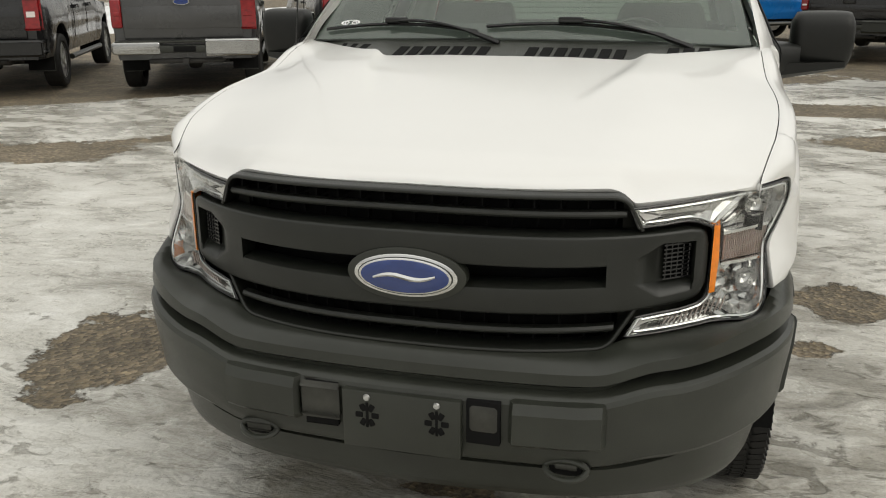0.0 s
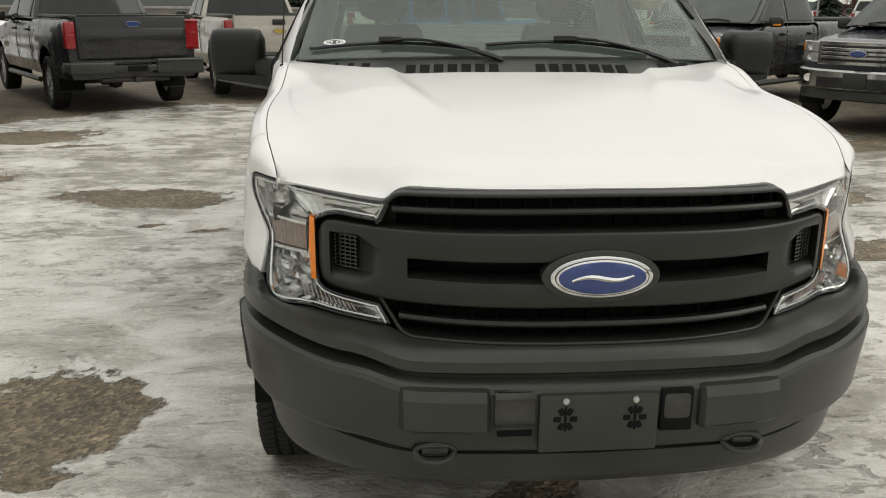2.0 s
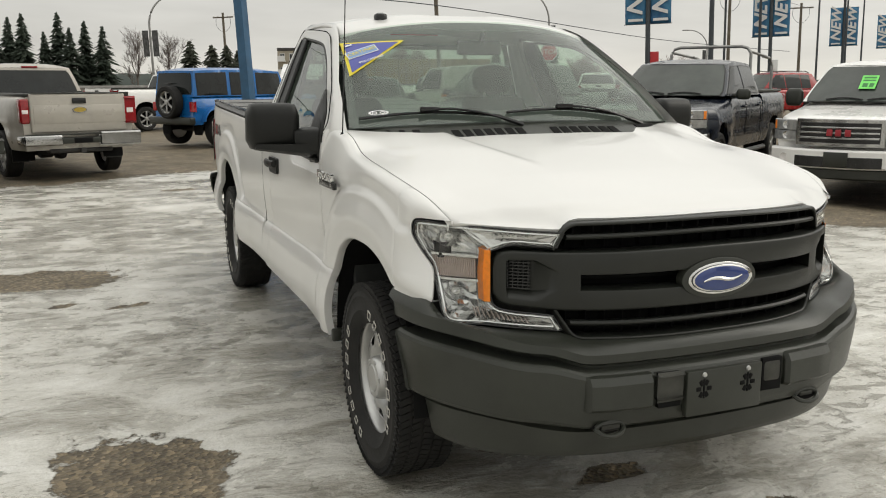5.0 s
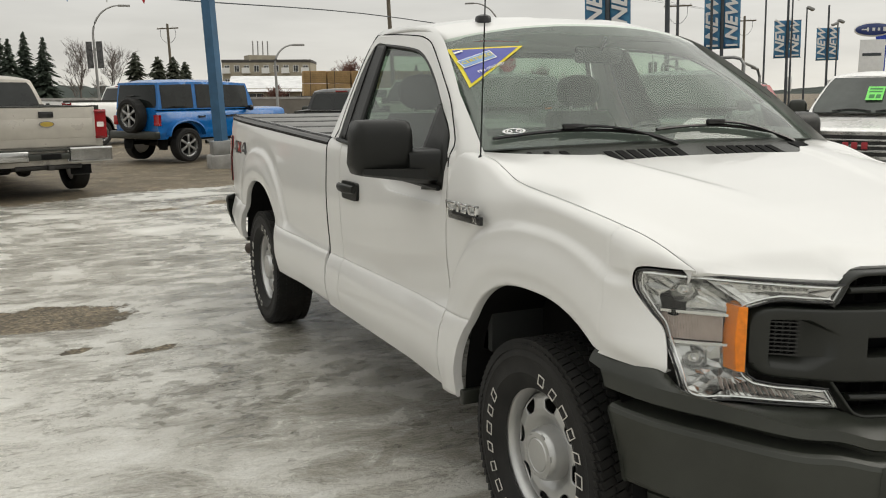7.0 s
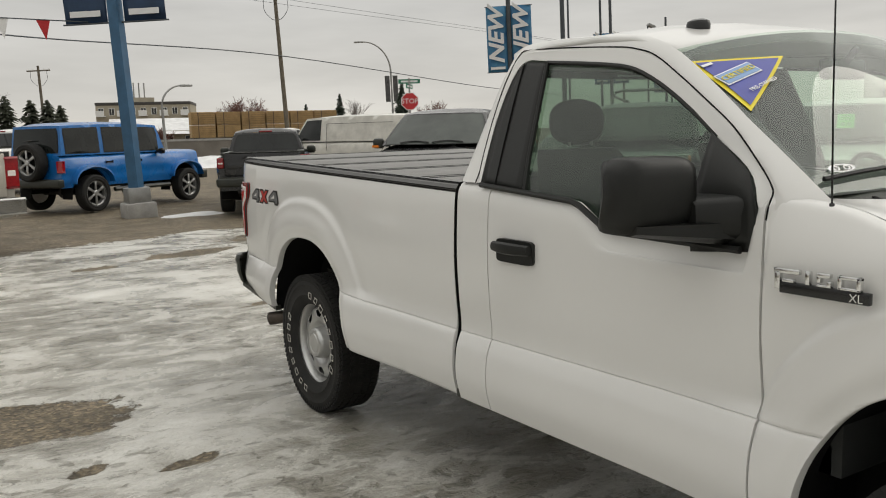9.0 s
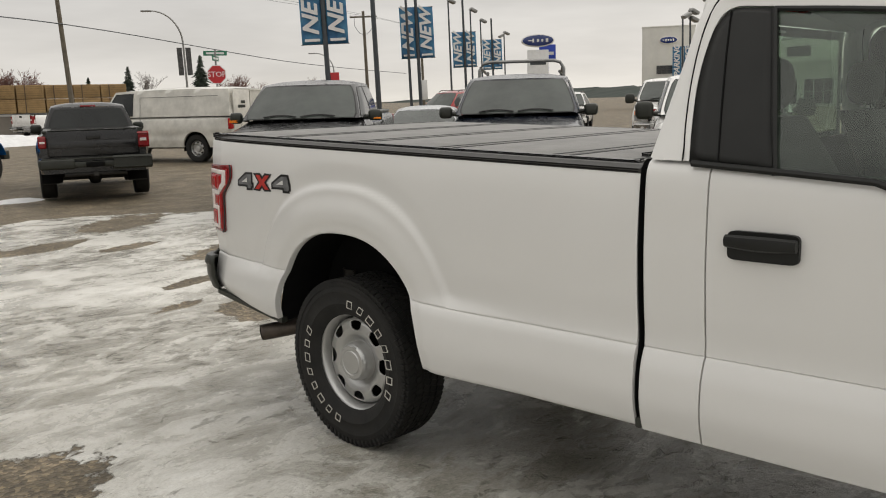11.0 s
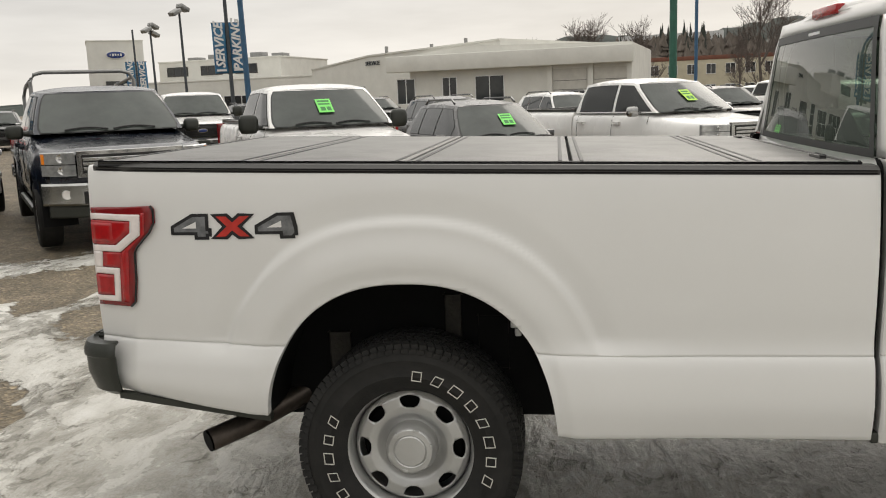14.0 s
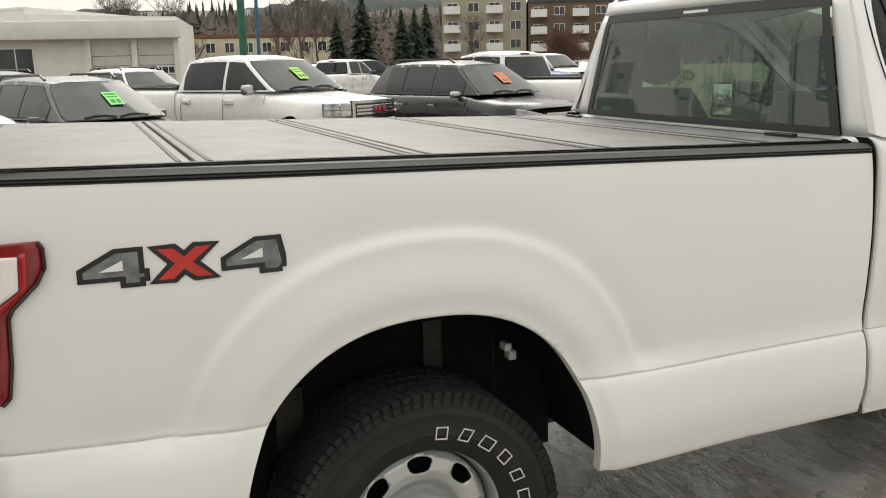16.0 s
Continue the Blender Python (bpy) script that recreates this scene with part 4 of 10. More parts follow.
half = [0.0237 * k for k in range(20)] + [0.4700, 0.4749, 0.4751, 0.480, 0.50, 0.52, 0.535, 0.545, 0.555, 0.565, 0.575, 0.585, 0.594, 0.602, 0.62, 0.64, 0.66, 0.668, 0.671, 0.674, 0.677, 0.684, 0.690, 0.695, 0.699, 0.7025, 0.705, 0.7065]
bm = bmesh.new()
cols = [[(-x, y, z) for y, z in panel_column(x)] for x in half[:0:-1]] + [[(x, y, z) for y, z in panel_column(x)] for x in half]
vs = grid(bm, cols)
bm.faces.ensure_lookup_table()
bmesh.ops.delete(bm, geom=[f for f in bm.faces if abs(f.calc_center_median().x) < 0.4745 and min(v.co.z for v in f.verts) > 0.9025 and max(v.co.z for v in f.verts) < 0.957 and all(v.co.y > face_y(abs(v.co.x)) + 0.05 for v in f.verts)], context="FACES")
bm.faces.new(vs[0]), bm.faces.new(vs[-1][::-1])
bmesh.ops.recalc_face_normals(bm, faces=bm.faces)
part("centre_panel", bm, GRILLE, grille, "broad black panel with long slots and end vents", 40)
for s in (-1, 1):
    bm = bmesh.new()
    for k in range(9):
        z = 0.893 + k * 0.0108
        rows = [[(s * x, face_y(x) + 0.020, z), (s * x, face_y(x) + 0.036, z), (s * x, face_y(x) + 0.036, z + 0.004), (s * x, face_y(x) + 0.020, z + 0.004)] for x in (0.603, 0.625, 0.645, 0.666)]
        grid(bm, rows, close_v=True)
    for k in range(5):
        x = 0.608 + k * 0.0135
        box(bm, s * x - 0.0015, s * x + 0.0015, face_y(x) + 0.021, face_y(x) + 0.037, 0.892, 0.986)
    part("vent_mesh", bm, GLOSSBLACK, grille)
# dark radiator core behind, with upright fins
bm = bmesh.new()
grid(bm, [[(x, face_y(x) + 0.11, z) for z in (0.70, 1.13)] for x in [-0.56 + 0.08 * k for k in range(15)]])
part("core_backing", bm, DARK, grille)
for k in range(-8, 9):
    x = k * 0.0605
    y = face_y(x)
    for z0, z1, d in ((1.088 + bow * (x / 0.55) ** 2, 1.120 + bow * (x / 0.55) ** 2, 0.026), (1.03, 1.076, 0.075), (0.742, 0.835, 0.060)):
        bm = bmesh.new()
        box(bm, x - 0.002, x + 0.002, y + d, y + 0.10, z0, z1)
        part("grille_fin", bm, DARK, grille)
bm = bmesh.new()
for z in (0.818, 0.760, 0.93):
    sweep_bar(bm, -0.49, 0.49, z - 0.006, z + 0.006, out=-0.065, depth=0.03, bev=0.002)
part("inner_slat", bm, DARK, grille)

# emblem: a plain blue oval in a silver ring
def oval(bm, a, b, y0, y1, cx, cz, dome=0.0, n=48):
    rows = []
    for f, y in ((1.0, y1), (1.0, y0), (0.96, y0 - dome * 0.4), (0.6, y0 - dome * 0.9), (0.02, y0 - dome)):
        rows.append([(cx + a * f * math.cos(2 * math.pi * k / n), y, cz + b * f * math.sin(2 * math.pi * k / n)) for k in range(n)])
    grid(bm, rows, close_v=True)
    bmesh.ops.recalc_face_normals(bm, faces=bm.faces)


emblem = new("emblem")
emblem.parent = truck
emblem["label"] = "blue oval emblem in a silver ring"
for nm, a, b, y0, mt in (("emblem_bezel", 0.150, 0.068, -0.950, PLASTIC), ("chrome_ring", 0.130, 0.054, -0.957, CHROME), ("inner_ring", 0.120, 0.0475, -0.9605, PLASTIC), ("white_line", 0.117, 0.0455, -0.9625, CHROME), ("blue_field", 0.111, 0.0415, -0.9645, BLUE)):
    bm = bmesh.new()
    oval(bm, a, b, y0, -0.915, 0.006, 0.921, 0.004)
    part(nm, bm, mt, emblem)
bm = bmesh.new()
tube(bm, [(0.006 + 0.078 * (-1 + 2 * k / 40), -0.9675, 0.921 + 0.006 * (-1 + 2 * k / 40) + 0.007 * math.sin(k * 0.157)) for k in range(41)], [0.0030 + 0.0040 * math.sin(math.pi * k / 40) for k in range(41)], 6)
part("emblem_script", bm, CHROME, emblem, "plain bright wavy line")

# ---- headlights ----
def lamp_face(x, z=1.0):
    """The lens stands further forward low at its outer corner."""
    return face_y(abs(x)) - 0.004 - 0.085 * sm(0.96, 0.80, z) * sm(0.72, 0.86, abs(x))


def lamp_patch(bm, a, b, back, n=12, m=8, rough=0.0, rnd=None):
    rows = []
    for i in range(n + 1):
        (xa, za), (xb, zb) = catmull(a, i / n), catmull(b, i / n)
        row = []
        for j in range(m + 1):
            x, z = lerp(xa, xb, j / m), lerp(za, zb, j / m)
            edge = min(i, n - i, 2) * min(j, m - j, 2) / 4
            row.append((x, lamp_face(x, z) + back * (0.25 + 0.75 * min(1, edge * 2)) + (rough * edge * rnd.uniform(-1, 1) if rnd else 0), z))
        rows.append(row)
    grid(bm, rows)


LAMP = {
    "top": ([(0.522, 1.086), (0.60, 1.089), (0.70, 1.093), (0.80, 1.097)], [(0.541, 1.039), (0.60, 1.041), (0.66, 1.042), (0.712, 1.018)]),
    "mid": ([(0.80, 1.097), (0.85, 1.099), (0.888, 1.100), (0.900, 1.088), (0.898, 1.045), (0.876, 0.990), (0.856, 0.943), (0.858, 0.860), (0.856, 0.805), (0.84, 0.778), (0.80, 0.768)],
            [(0.712, 1.018), (0.714, 1.01), (0.715, 1.0), (0.716, 0.985), (0.716, 0.965), (0.716, 0.94), (0.715, 0.92), (0.714, 0.89), (0.712, 0.86), (0.706, 0.838), (0.69, 0.824)]),
    "low": ([(0.80, 0.768), (0.70, 0.765), (0.60, 0.764), (0.521, 0.764)], [(0.69, 0.824), (0.65, 0.818), (0.60, 0.816), (0.547, 0.812)]),
}
for s in (-1, 1):
    lamp = new("headlight")
    lamp.parent = truck
    lamp["label"] = "clear C-shaped headlight with an amber strip"
    rnd = random.Random(14)
    sg = {k: ([(s * x, z) for x, z in a], [(s * x, z) for x, z in b]) for k, (a, b) in LAMP.items()}
    bm = bmesh.new()
    for k, (a, b) in sg.items():
        lamp_patch(bm, a, b, 0.055 if k == "mid" else 0.030, 20 if k == "mid" else 12, 7 if k == "mid" else 3, 0.0060 if k == "mid" else 0.0025, rnd)
    bmesh.ops.triangulate(bm, faces=bm.faces)
    bmesh.ops.recalc_face_normals(bm, faces=bm.faces)
    part("reflector", bm, REFLECT, lamp, "bright faceted reflector", 3)
    bm = bmesh.new()
    for k, (a, b) in sg.items():
        lamp_patch(bm, a, b, 0.0, 24, 8)
    bmesh.ops.remove_doubles(bm, verts=bm.verts, dist=0.0004)
    bmesh.ops.recalc_face_normals(bm, faces=bm.faces)
    o = part("lens", bm, LENS, lamp, "clear plastic lens", 60)
    o.visible_shadow = False
    # black seal and bright edge round the lens
    loop = [catmull(sg["top"][0], i / 8) for i in range(9)] + [catmull(sg["mid"][0], i / 40) for i in range(1, 41)] + [catmull(sg["low"][0], i / 8) for i in range(1, 9)]
    loop2 = [catmull(sg["low"][1], 1 - i / 8) for i in range(9)] + [catmull(sg["mid"][1], 1 - i / 40) for i in range(1, 41)] + [catmull(sg["top"][1], 1 - i / 8) for i in range(1, 9)]
    full = loop + loop2
    bm = bmesh.new()
    tube(bm, [(x, lamp_face(x, z) + 0.003, z) for x, z in full + full[:1]], 0.0036, 6)
    part("lens_rim", bm, GLOSSBLACK, lamp)
    inset = []
    for i_, (x, z) in enumerate(full):
        (xa, za), (xb, zb) = full[i_ - 1], full[(i_ + 1) % len(full)]
        d = Vector((xb - xa, zb - za))
        d = d.normalized() if d.length > 1e-6 else Vector((0, 0))
        inset.append((x + s * d.y * 0.0095, z - s * d.x * 0.0095))
    bm = bmesh.new()
    tube(bm, [(x, lamp_face(x, z) + 0.006, z) for x, z in inset + inset[:1]], 0.0038, 6)
    part("silver_rim", bm, CHROME, lamp)
    # amber strip
    bm = bmesh.new()
    rows = []
    for i in range(9):
        z = lerp(1.020, 0.846, i / 8)
        x0, x1 = 0.717, 0.735 - 0.004 * abs(i - 4) / 4
        rows.append([(s * x0, face_y(x0) - 0.010, z), (s * (x0 + x1) / 2, face_y((x0 + x1) / 2) - 0.009, z), (s * x1, face_y(x1) - 0.006, z), (s * x1, face_y(x1) + 0.04, z), (s * x0, face_y(x0) + 0.04, z)])
    vs = grid(bm, rows, close_v=True)
    bm.faces.new(vs[0]), bm.faces.new(vs[-1][::-1])
    bmesh.ops.recalc_face_normals(bm, faces=bm.faces)
    part("amber_reflector", bm, AMBER, lamp, "amber side strip")
    # ribbed signal box between two bright shelves
    bm = bmesh.new()
    rows = []
    for k in range(45):
        x = 0.744 + k * 0.0025
        d = 0.022 if k % 2 else 0.027
        rows.append([(s * x, lamp_face(x, z) + d, z) for z in (0.918, 0.985)])
    grid(bm, rows)
    bmesh.ops.recalc_face_normals(bm, faces=bm.faces)
    part("signal_ribs", bm, RIBLENS, lamp, "fine-ribbed clear signal lens", 3)
    for z in (0.908, 0.988):
        bm = bmesh.new()
        rows = [[(s * x, lamp_face(x, z) + 0.012, z), (s * x, lamp_face(x, z) + 0.05, z), (s * x, lamp_face(x, z) + 0.05, z + 0.008), (s * x, lamp_face(x, z) + 0.012, z + 0.008)] for x in [0.742 + 0.0105 * k for k in range(12)]]
        grid(bm, rows, close_v=True)
        bmesh.ops.recalc_face_normals(bm, faces=bm.faces)
        part("signal_shelf", bm, CHROME, lamp)
    for cx, cz, rr in ((0.805, 1.048, 0.036), (0.795, 0.868, 0.034)):
        bm = bmesh.new()
        m = Matrix.Translation((s * cx, lamp_face(cx, cz) + 0.050, cz)) @ Matrix.Rotation(s * radians(35), 4, "Z")
        rows = [[m @ Vector((rr * f * math.cos(2 * math.pi * k / 14), -d, 0.8 * rr * f * math.sin(2 * math.pi * k / 14))) for k in range(14)] for f, d in ((1.0, 0.026), (0.8, 0.008), (0.45, 0.0), (0.25, 0.0), (0.22, 0.018), (0.02, 0.022))]
        grid(bm, rows, close_v=True)
        bmesh.ops.recalc_face_normals(bm, faces=bm.faces)
        part("lamp_bowl", bm, REFLECT, lamp, "round lamp bowl and bulb", 20)
    # slanted fins in the arms, bright wedge at each tip
    for k in range(12):
        x, z0 = 0.610 + k * 0.0125, 0.782 + 0.0008 * k
        h = 0.016 + 0.0017 * k
        bm = bmesh.new()
        q = [(s * x, lamp_face(x, z0) + 0.009, z0), (s * (x + 0.003), lamp_face(x, z0) + 0.009, z0), (s * (x + 0.013), lamp_face(x + 0.012, z0) + 0.009, z0 + h), (s * (x + 0.010), lamp_face(x + 0.012, z0) + 0.009, z0 + h)]
        fr = [bm.verts.new(p) for p in q]
        bk = [bm.verts.new((p[0], p[1] + 0.012, p[2])) for p in q]
        bm.faces.new(fr), bm.faces.new(bk[::-1])
        for i_ in range(4):
            bm.faces.new((fr[i_], bk[i_], bk[(i_ + 1) % 4], fr[(i_ + 1) % 4]))
        bmesh.ops.recalc_face_normals(bm, faces=bm.faces)
        part("lamp_fin", bm, RIBLENS, lamp)
    for k in range(9):
        x = 0.60 + k * 0.013
        bm = bmesh.new()
        box(bm, s * x - 0.003, s * x + 0.003, lamp_face(x) + 0.008, lamp_face(x) + 0.02, 1.066, 1.074)
        part("lamp_notch", bm, REFLECT, lamp)
    for q in (((0.536, 1.075), (0.590, 1.060), (0.556, 1.052)), ((0.545, 0.802), (0.590, 0.798), (0.532, 0.778))):
        bm = bmesh.new()
        fr = [bm.verts.new((s * x, lamp_face(x) + 0.012, z)) for x, z in q]
        bk = [bm.verts.new((s * x, lamp_face(x) + 0.022, z)) for x, z in q]
        bm.faces.new(fr), bm.faces.new(bk[::-1])
        for i_ in range(3):
            bm.faces.new((fr[i_], bk[i_], bk[(i_ + 1) % 3], fr[(i_ + 1) % 3]))
        bmesh.ops.recalc_face_normals(bm, faces=bm.faces)
        part("tip_wedge", bm, WHITELENS, lamp)
    # dark gap filler behind the lamp
    bm = bmesh.new()
    rows = [[(s * x, lamp_face(x, z) + 0.085, z) for z in (0.765, 0.80, 0.85, 0.90, 0.95, 1.0, 1.05, 1.095)] for x in (0.50, 0.60, 0.70, 0.78, 0.83, 0.875)]
    grid(bm, rows)
    part("lamp_housing", bm, BEAM, lamp)


# ---- front bumper ----
PLAN = [(0.0, -0.990), (0.22, -0.984), (0.44, -0.962), (0.62, -0.905), (0.765, -0.82), (0.865, -0.71), (0.925, -0.58), (0.950, -0.45), (0.957, -0.32)]
CEN = [(-0.075, 0.738), (-0.045, 0.728), (-0.030, 0.718), (-0.022, 0.700), (-0.020, 0.672), (-0.034, 0.662), (-0.036, 0.652), (-0.012, 0.645), (0.000, 0.637), (0.006, 0.625), (0.006, 0.57), (-0.002, 0.49), (-0.012, 0.462), (-0.028, 0.450), (-0.06, 0.445)]
OUT = [(-0.030, 0.868), (-0.012, 0.862), (-0.010, 0.830), (-0.006, 0.800), (0.000, 0.757), (-0.070, 0.750), (-0.075, 0.722), (-0.006, 0.716), (0.006, 0.709), (0.010, 0.698), (0.006, 0.645), (-0.003, 0.580), (-0.010, 0.515), (-0.018, 0.502), (-0.06, 0.497)]
MIDP = [(-0.060, 0.778), (-0.035, 0.768), (-0.024, 0.752), (-0.018, 0.738), (-0.012, 0.712), (-0.070, 0.704), (-0.075, 0.682), (-0.012, 0.676), (0.000, 0.669), (0.006, 0.656), (0.005, 0.596), (-0.001, 0.532), (-0.008, 0.490), (-0.016, 0.478), (-0.06, 0.473)]


def plan_point(u):
    x, y = catmull(PLAN, abs(u))
    x2, y2 = catmull(PLAN, min(1, abs(u) + 0.01))
    x1, y1 = catmull(PLAN, max(0, abs(u) - 0.01))
    d = Vector((x2 - x1, y2 - y1)).normalized()
    nx, ny = d.y, -d.x
    return x, y, nx, ny, (1 if u >= 0 else -1)


def bumper_profile(x):
    w = sm(0.47, 0.63, x)
    w2 = sm(0.63, 0.90, x)
    return [(lerp(lerp(a[0], m[0], w), b[0], w2), lerp(lerp(a[1], m[1], w), b[1], w2)) for a, m, b in zip(CEN, MIDP, OUT)]


HUG = ((0.0, 0.736), (0.47, 0.736), (0.525, 0.758), (0.70, 0.757), (0.80, 0.759), (0.845, 0.776), (0.866, 0.812), (0.884, 0.846), (0.912, 0.850))


def bumper_sheet(prof_fun, n=90, u1=1.0, sub=3, hug=False):
    bm = bmesh.new()
    rows = []
    for i in range(n + 1):
        u = lerp(-u1, u1, i / n)
        x, y, nx, ny, sg = plan_point(u)
        pr = prof_fun(x)
        col = []
        for j in range((len(pr) - 1) * sub + 1):
            f_ = min(j / sub, len(pr) - 1.0001)
            i_ = int(f_)
            d, z = (lerp(p, q, f_ - i_) for p, q in zip(pr[i_], pr[i_ + 1]))
            if hug and f_ < 3:
                xt = x * lerp(1.0, 0.955, sm(0.5, 0.9, x))
                zt = table(HUG, xt)
                yt = max(lamp_face(xt, zt) + 0.008, y)
                d3, z3 = pr[3]
                k3 = (f_ / 3) ** 0.8
                b3 = 0.008 * math.sin(math.pi * f_ / 3)
                col.append((sg * lerp(xt, x + nx * d3, k3), min(lerp(yt, y + ny * d3, k3), -0.31), lerp(zt, z3, k3) + b3))
                continue
            k_ = max(0.0, min(1.0, (z - FA[3]) / (FA[2] - FA[3])))
            yl = -FA[1] * (1 - k_ ** 2.35) ** (1 / 2.35)
            col.append((sg * (x + nx * d), min(y + ny * d, yl), z))
        rows.append(col)
    grid(bm, rows)
    bmesh.ops.recalc_face_normals(bm, faces=bm.faces)
    return bm


def plan_y(x):
    return table(tuple((p[0], p[1]) for p in PLAN), abs(x))


bumper = new("front_bumper")
bumper.parent = truck
bumper["label"] = "matte black plastic front bumper"
part("bumper_shell", bumper_sheet(bumper_profile, hug=True), PLASTIC, bumper, "matte black bumper shell", 19)
part("lower_valance", bumper_sheet(lambda x: [(-0.058, 0.460 + 0.045 * sm(0.48, 0.86, x)), (lerp(-0.060, -0.062, x), 0.442 + 0.045 * sm(0.48, 0.86, x)), (lerp(-0.040, -0.050, x), 0.432 + 0.045 * sm(0.48, 0.86, x)), (lerp(-0.046, -0.078, x), 0.36), (lerp(-0.060, -0.088, x), 0.338), (lerp(-0.09, -0.105, x), 0.334)], u1=0.79), PLASTIC, bumper, "black lower air dam", 25)
for s in (-1, 1):
    bm = bmesh.new()
    rows = []
    for i in range(13):
        x = lerp(0.262, 0.512, i / 12)
        y = catmull(PLAN, 0)[1]
        yy = plan_y(x) - 0.014
        rows.append([(s * x, yy + 0.02, 0.640), (s * x, yy - 0.006, 0.636), (s * x, yy - 0.020, 0.612), (s * x, yy - 0.022, 0.534), (s * x, yy - 0.010, 0.522), (s * x, yy + 0.02, 0.517)])
    rows[0] = [(p[0] + s * 0.010, p[1] + 0.018, p[2]) for p in rows[0]]
    rows[-1] = [(p[0] - s * 0.010, p[1] + 0.018, p[2]) for p in rows[-1]]
    vs = grid(bm, rows)
    bm.faces.new(vs[0]), bm.faces.new(vs[-1])
    bmesh.ops.recalc_face_normals(bm, faces=bm.faces)
    part("bumper_pad", bm, PLASTIC, bumper, "rounded black bumper pad", 25)
    # opening beside the plate bracket
    bm = bmesh.new()
    box(bm, s * 0.168, s * 0.252, -1.0005, -0.96, 0.516, 0.632, 0.002)
    part("opening", bm, DARK, bumper, "open slot in the bumper")
    bm = bmesh.new()
    box(bm, s * 0.172, s * 0.250, -1.0035, -0.985, 0.546, 0.624, 0.012)
    part("beam", bm, BEAM, bumper, "steel beam behind the slot")
    # tow hook
    bm = bmesh.new()
    pts = [(s * 0.41 + 0.056 * math.cos(a) * 0.9, -0.958 - 0.024 * max(0, math.sin(a)), 0.458 - 0.020 * math.sin(a)) for a in [2 * math.pi * k / 24 for k in range(25)]]
    tube(bm, pts, 0.0085, 8, cap=False)
    part("tow_hook", bm, PLASTIC, bumper, "black steel tow hook")
    bm = bmesh.new()
    oval(bm, 0.058, 0.024, -0.957, -0.91, s * 0.41, 0.460, 0.002, 24)
    part("hook_recess", bm, DARK, bumper)
    bm = bmesh.new()
    box(bm, s * 0.382, s * 0.438, -0.966, -0.935, 0.454, 0.472, 0.006)
    part("hook_end", bm, BEAM, bumper)
bracket = new("plate_bracket")
bracket.parent = bumper
bm = bmesh.new()
box(bm, -0.150, 0.158, -1.012, -0.985, 0.470, 0.628, 0.006)
bo = part("bracket_panel", bm, PLASTIC, bumper, "empty black number plate bracket")
for x in (-0.083, 0.097):
    bm = bmesh.new()
    lathe(bm, [(0.0, -0.006), (0.007, -0.005), (0.009, 0.0)], 12, "y", (x, -1.012, 0.612))
    part("bolt", bm, SATIN, bo, "bright bolt")
    for k in range(6):
        q = radians(90 + 60 * k + 30)
        bm = bmesh.new()
        m = Matrix.Translation((x + 0.021 * math.cos(q), -1.0125, 0.563 + 0.023 * math.sin(q))) @ Matrix.Rotation(-q, 4, "Y")
        box(bm, -0.010, 0.010, -0.0018, 0.003, -0.0075, 0.0075, 0.003, m)
        part("bracket_slot", bm, DARK, bo)
    bm = bmesh.new()
    box(bm, x - 0.0035, x + 0.0035, -1.0143, -1.009, 0.530, 0.598, 0.001)
    part("bracket_slot", bm, DARK, bo)
bpy.data.objects.remove(bracket)

# ---- cab upper: side frames, roof, glass ----
def cab_x(z):
    return 0.935 - max(0, z - 1.34) * 0.44 - 0.10 * max(0, z - 1.70) ** 1.5


OUTER = [(0.455, 1.330), (0.62, 1.45), (0.80, 1.578), (1.00, 1.710), (1.14, 1.790), (1.28, 1.842), (1.45, 1.868), (1.62, 1.878), (1.82, 1.884), (1.955, 1.872), (2.000, 1.80), (2.025, 1.62), (2.045, 1.48), (2.064, 1.352)]
SHUT = [(0.605, 1.30), (0.597, 1.362), (0.618, 1.394), (0.673, 1.446), (0.795, 1.547), (0.93, 1.632), (1.07, 1.716), (1.20, 1.786), (1.30, 1.815), (1.40, 1.830), (1.68, 1.852), (1.89, 1.862), (1.945, 1.848), (1.972, 1.75), (1.975, 1.60), (1.960, 1.45), (1.940, 1.352)]
INNER = [(0.630, 1.300), (0.69, 1.418), (0.86, 1.527), (1.044, 1.646), (1.16, 1.706), (1.28, 1.753), (1.44, 1.780), (1.62, 1.798), (1.78, 1.812), (1.885, 1.818), (1.935, 1.77), (1.955, 1.62), (1.945, 1.48), (1.925, 1.350)]
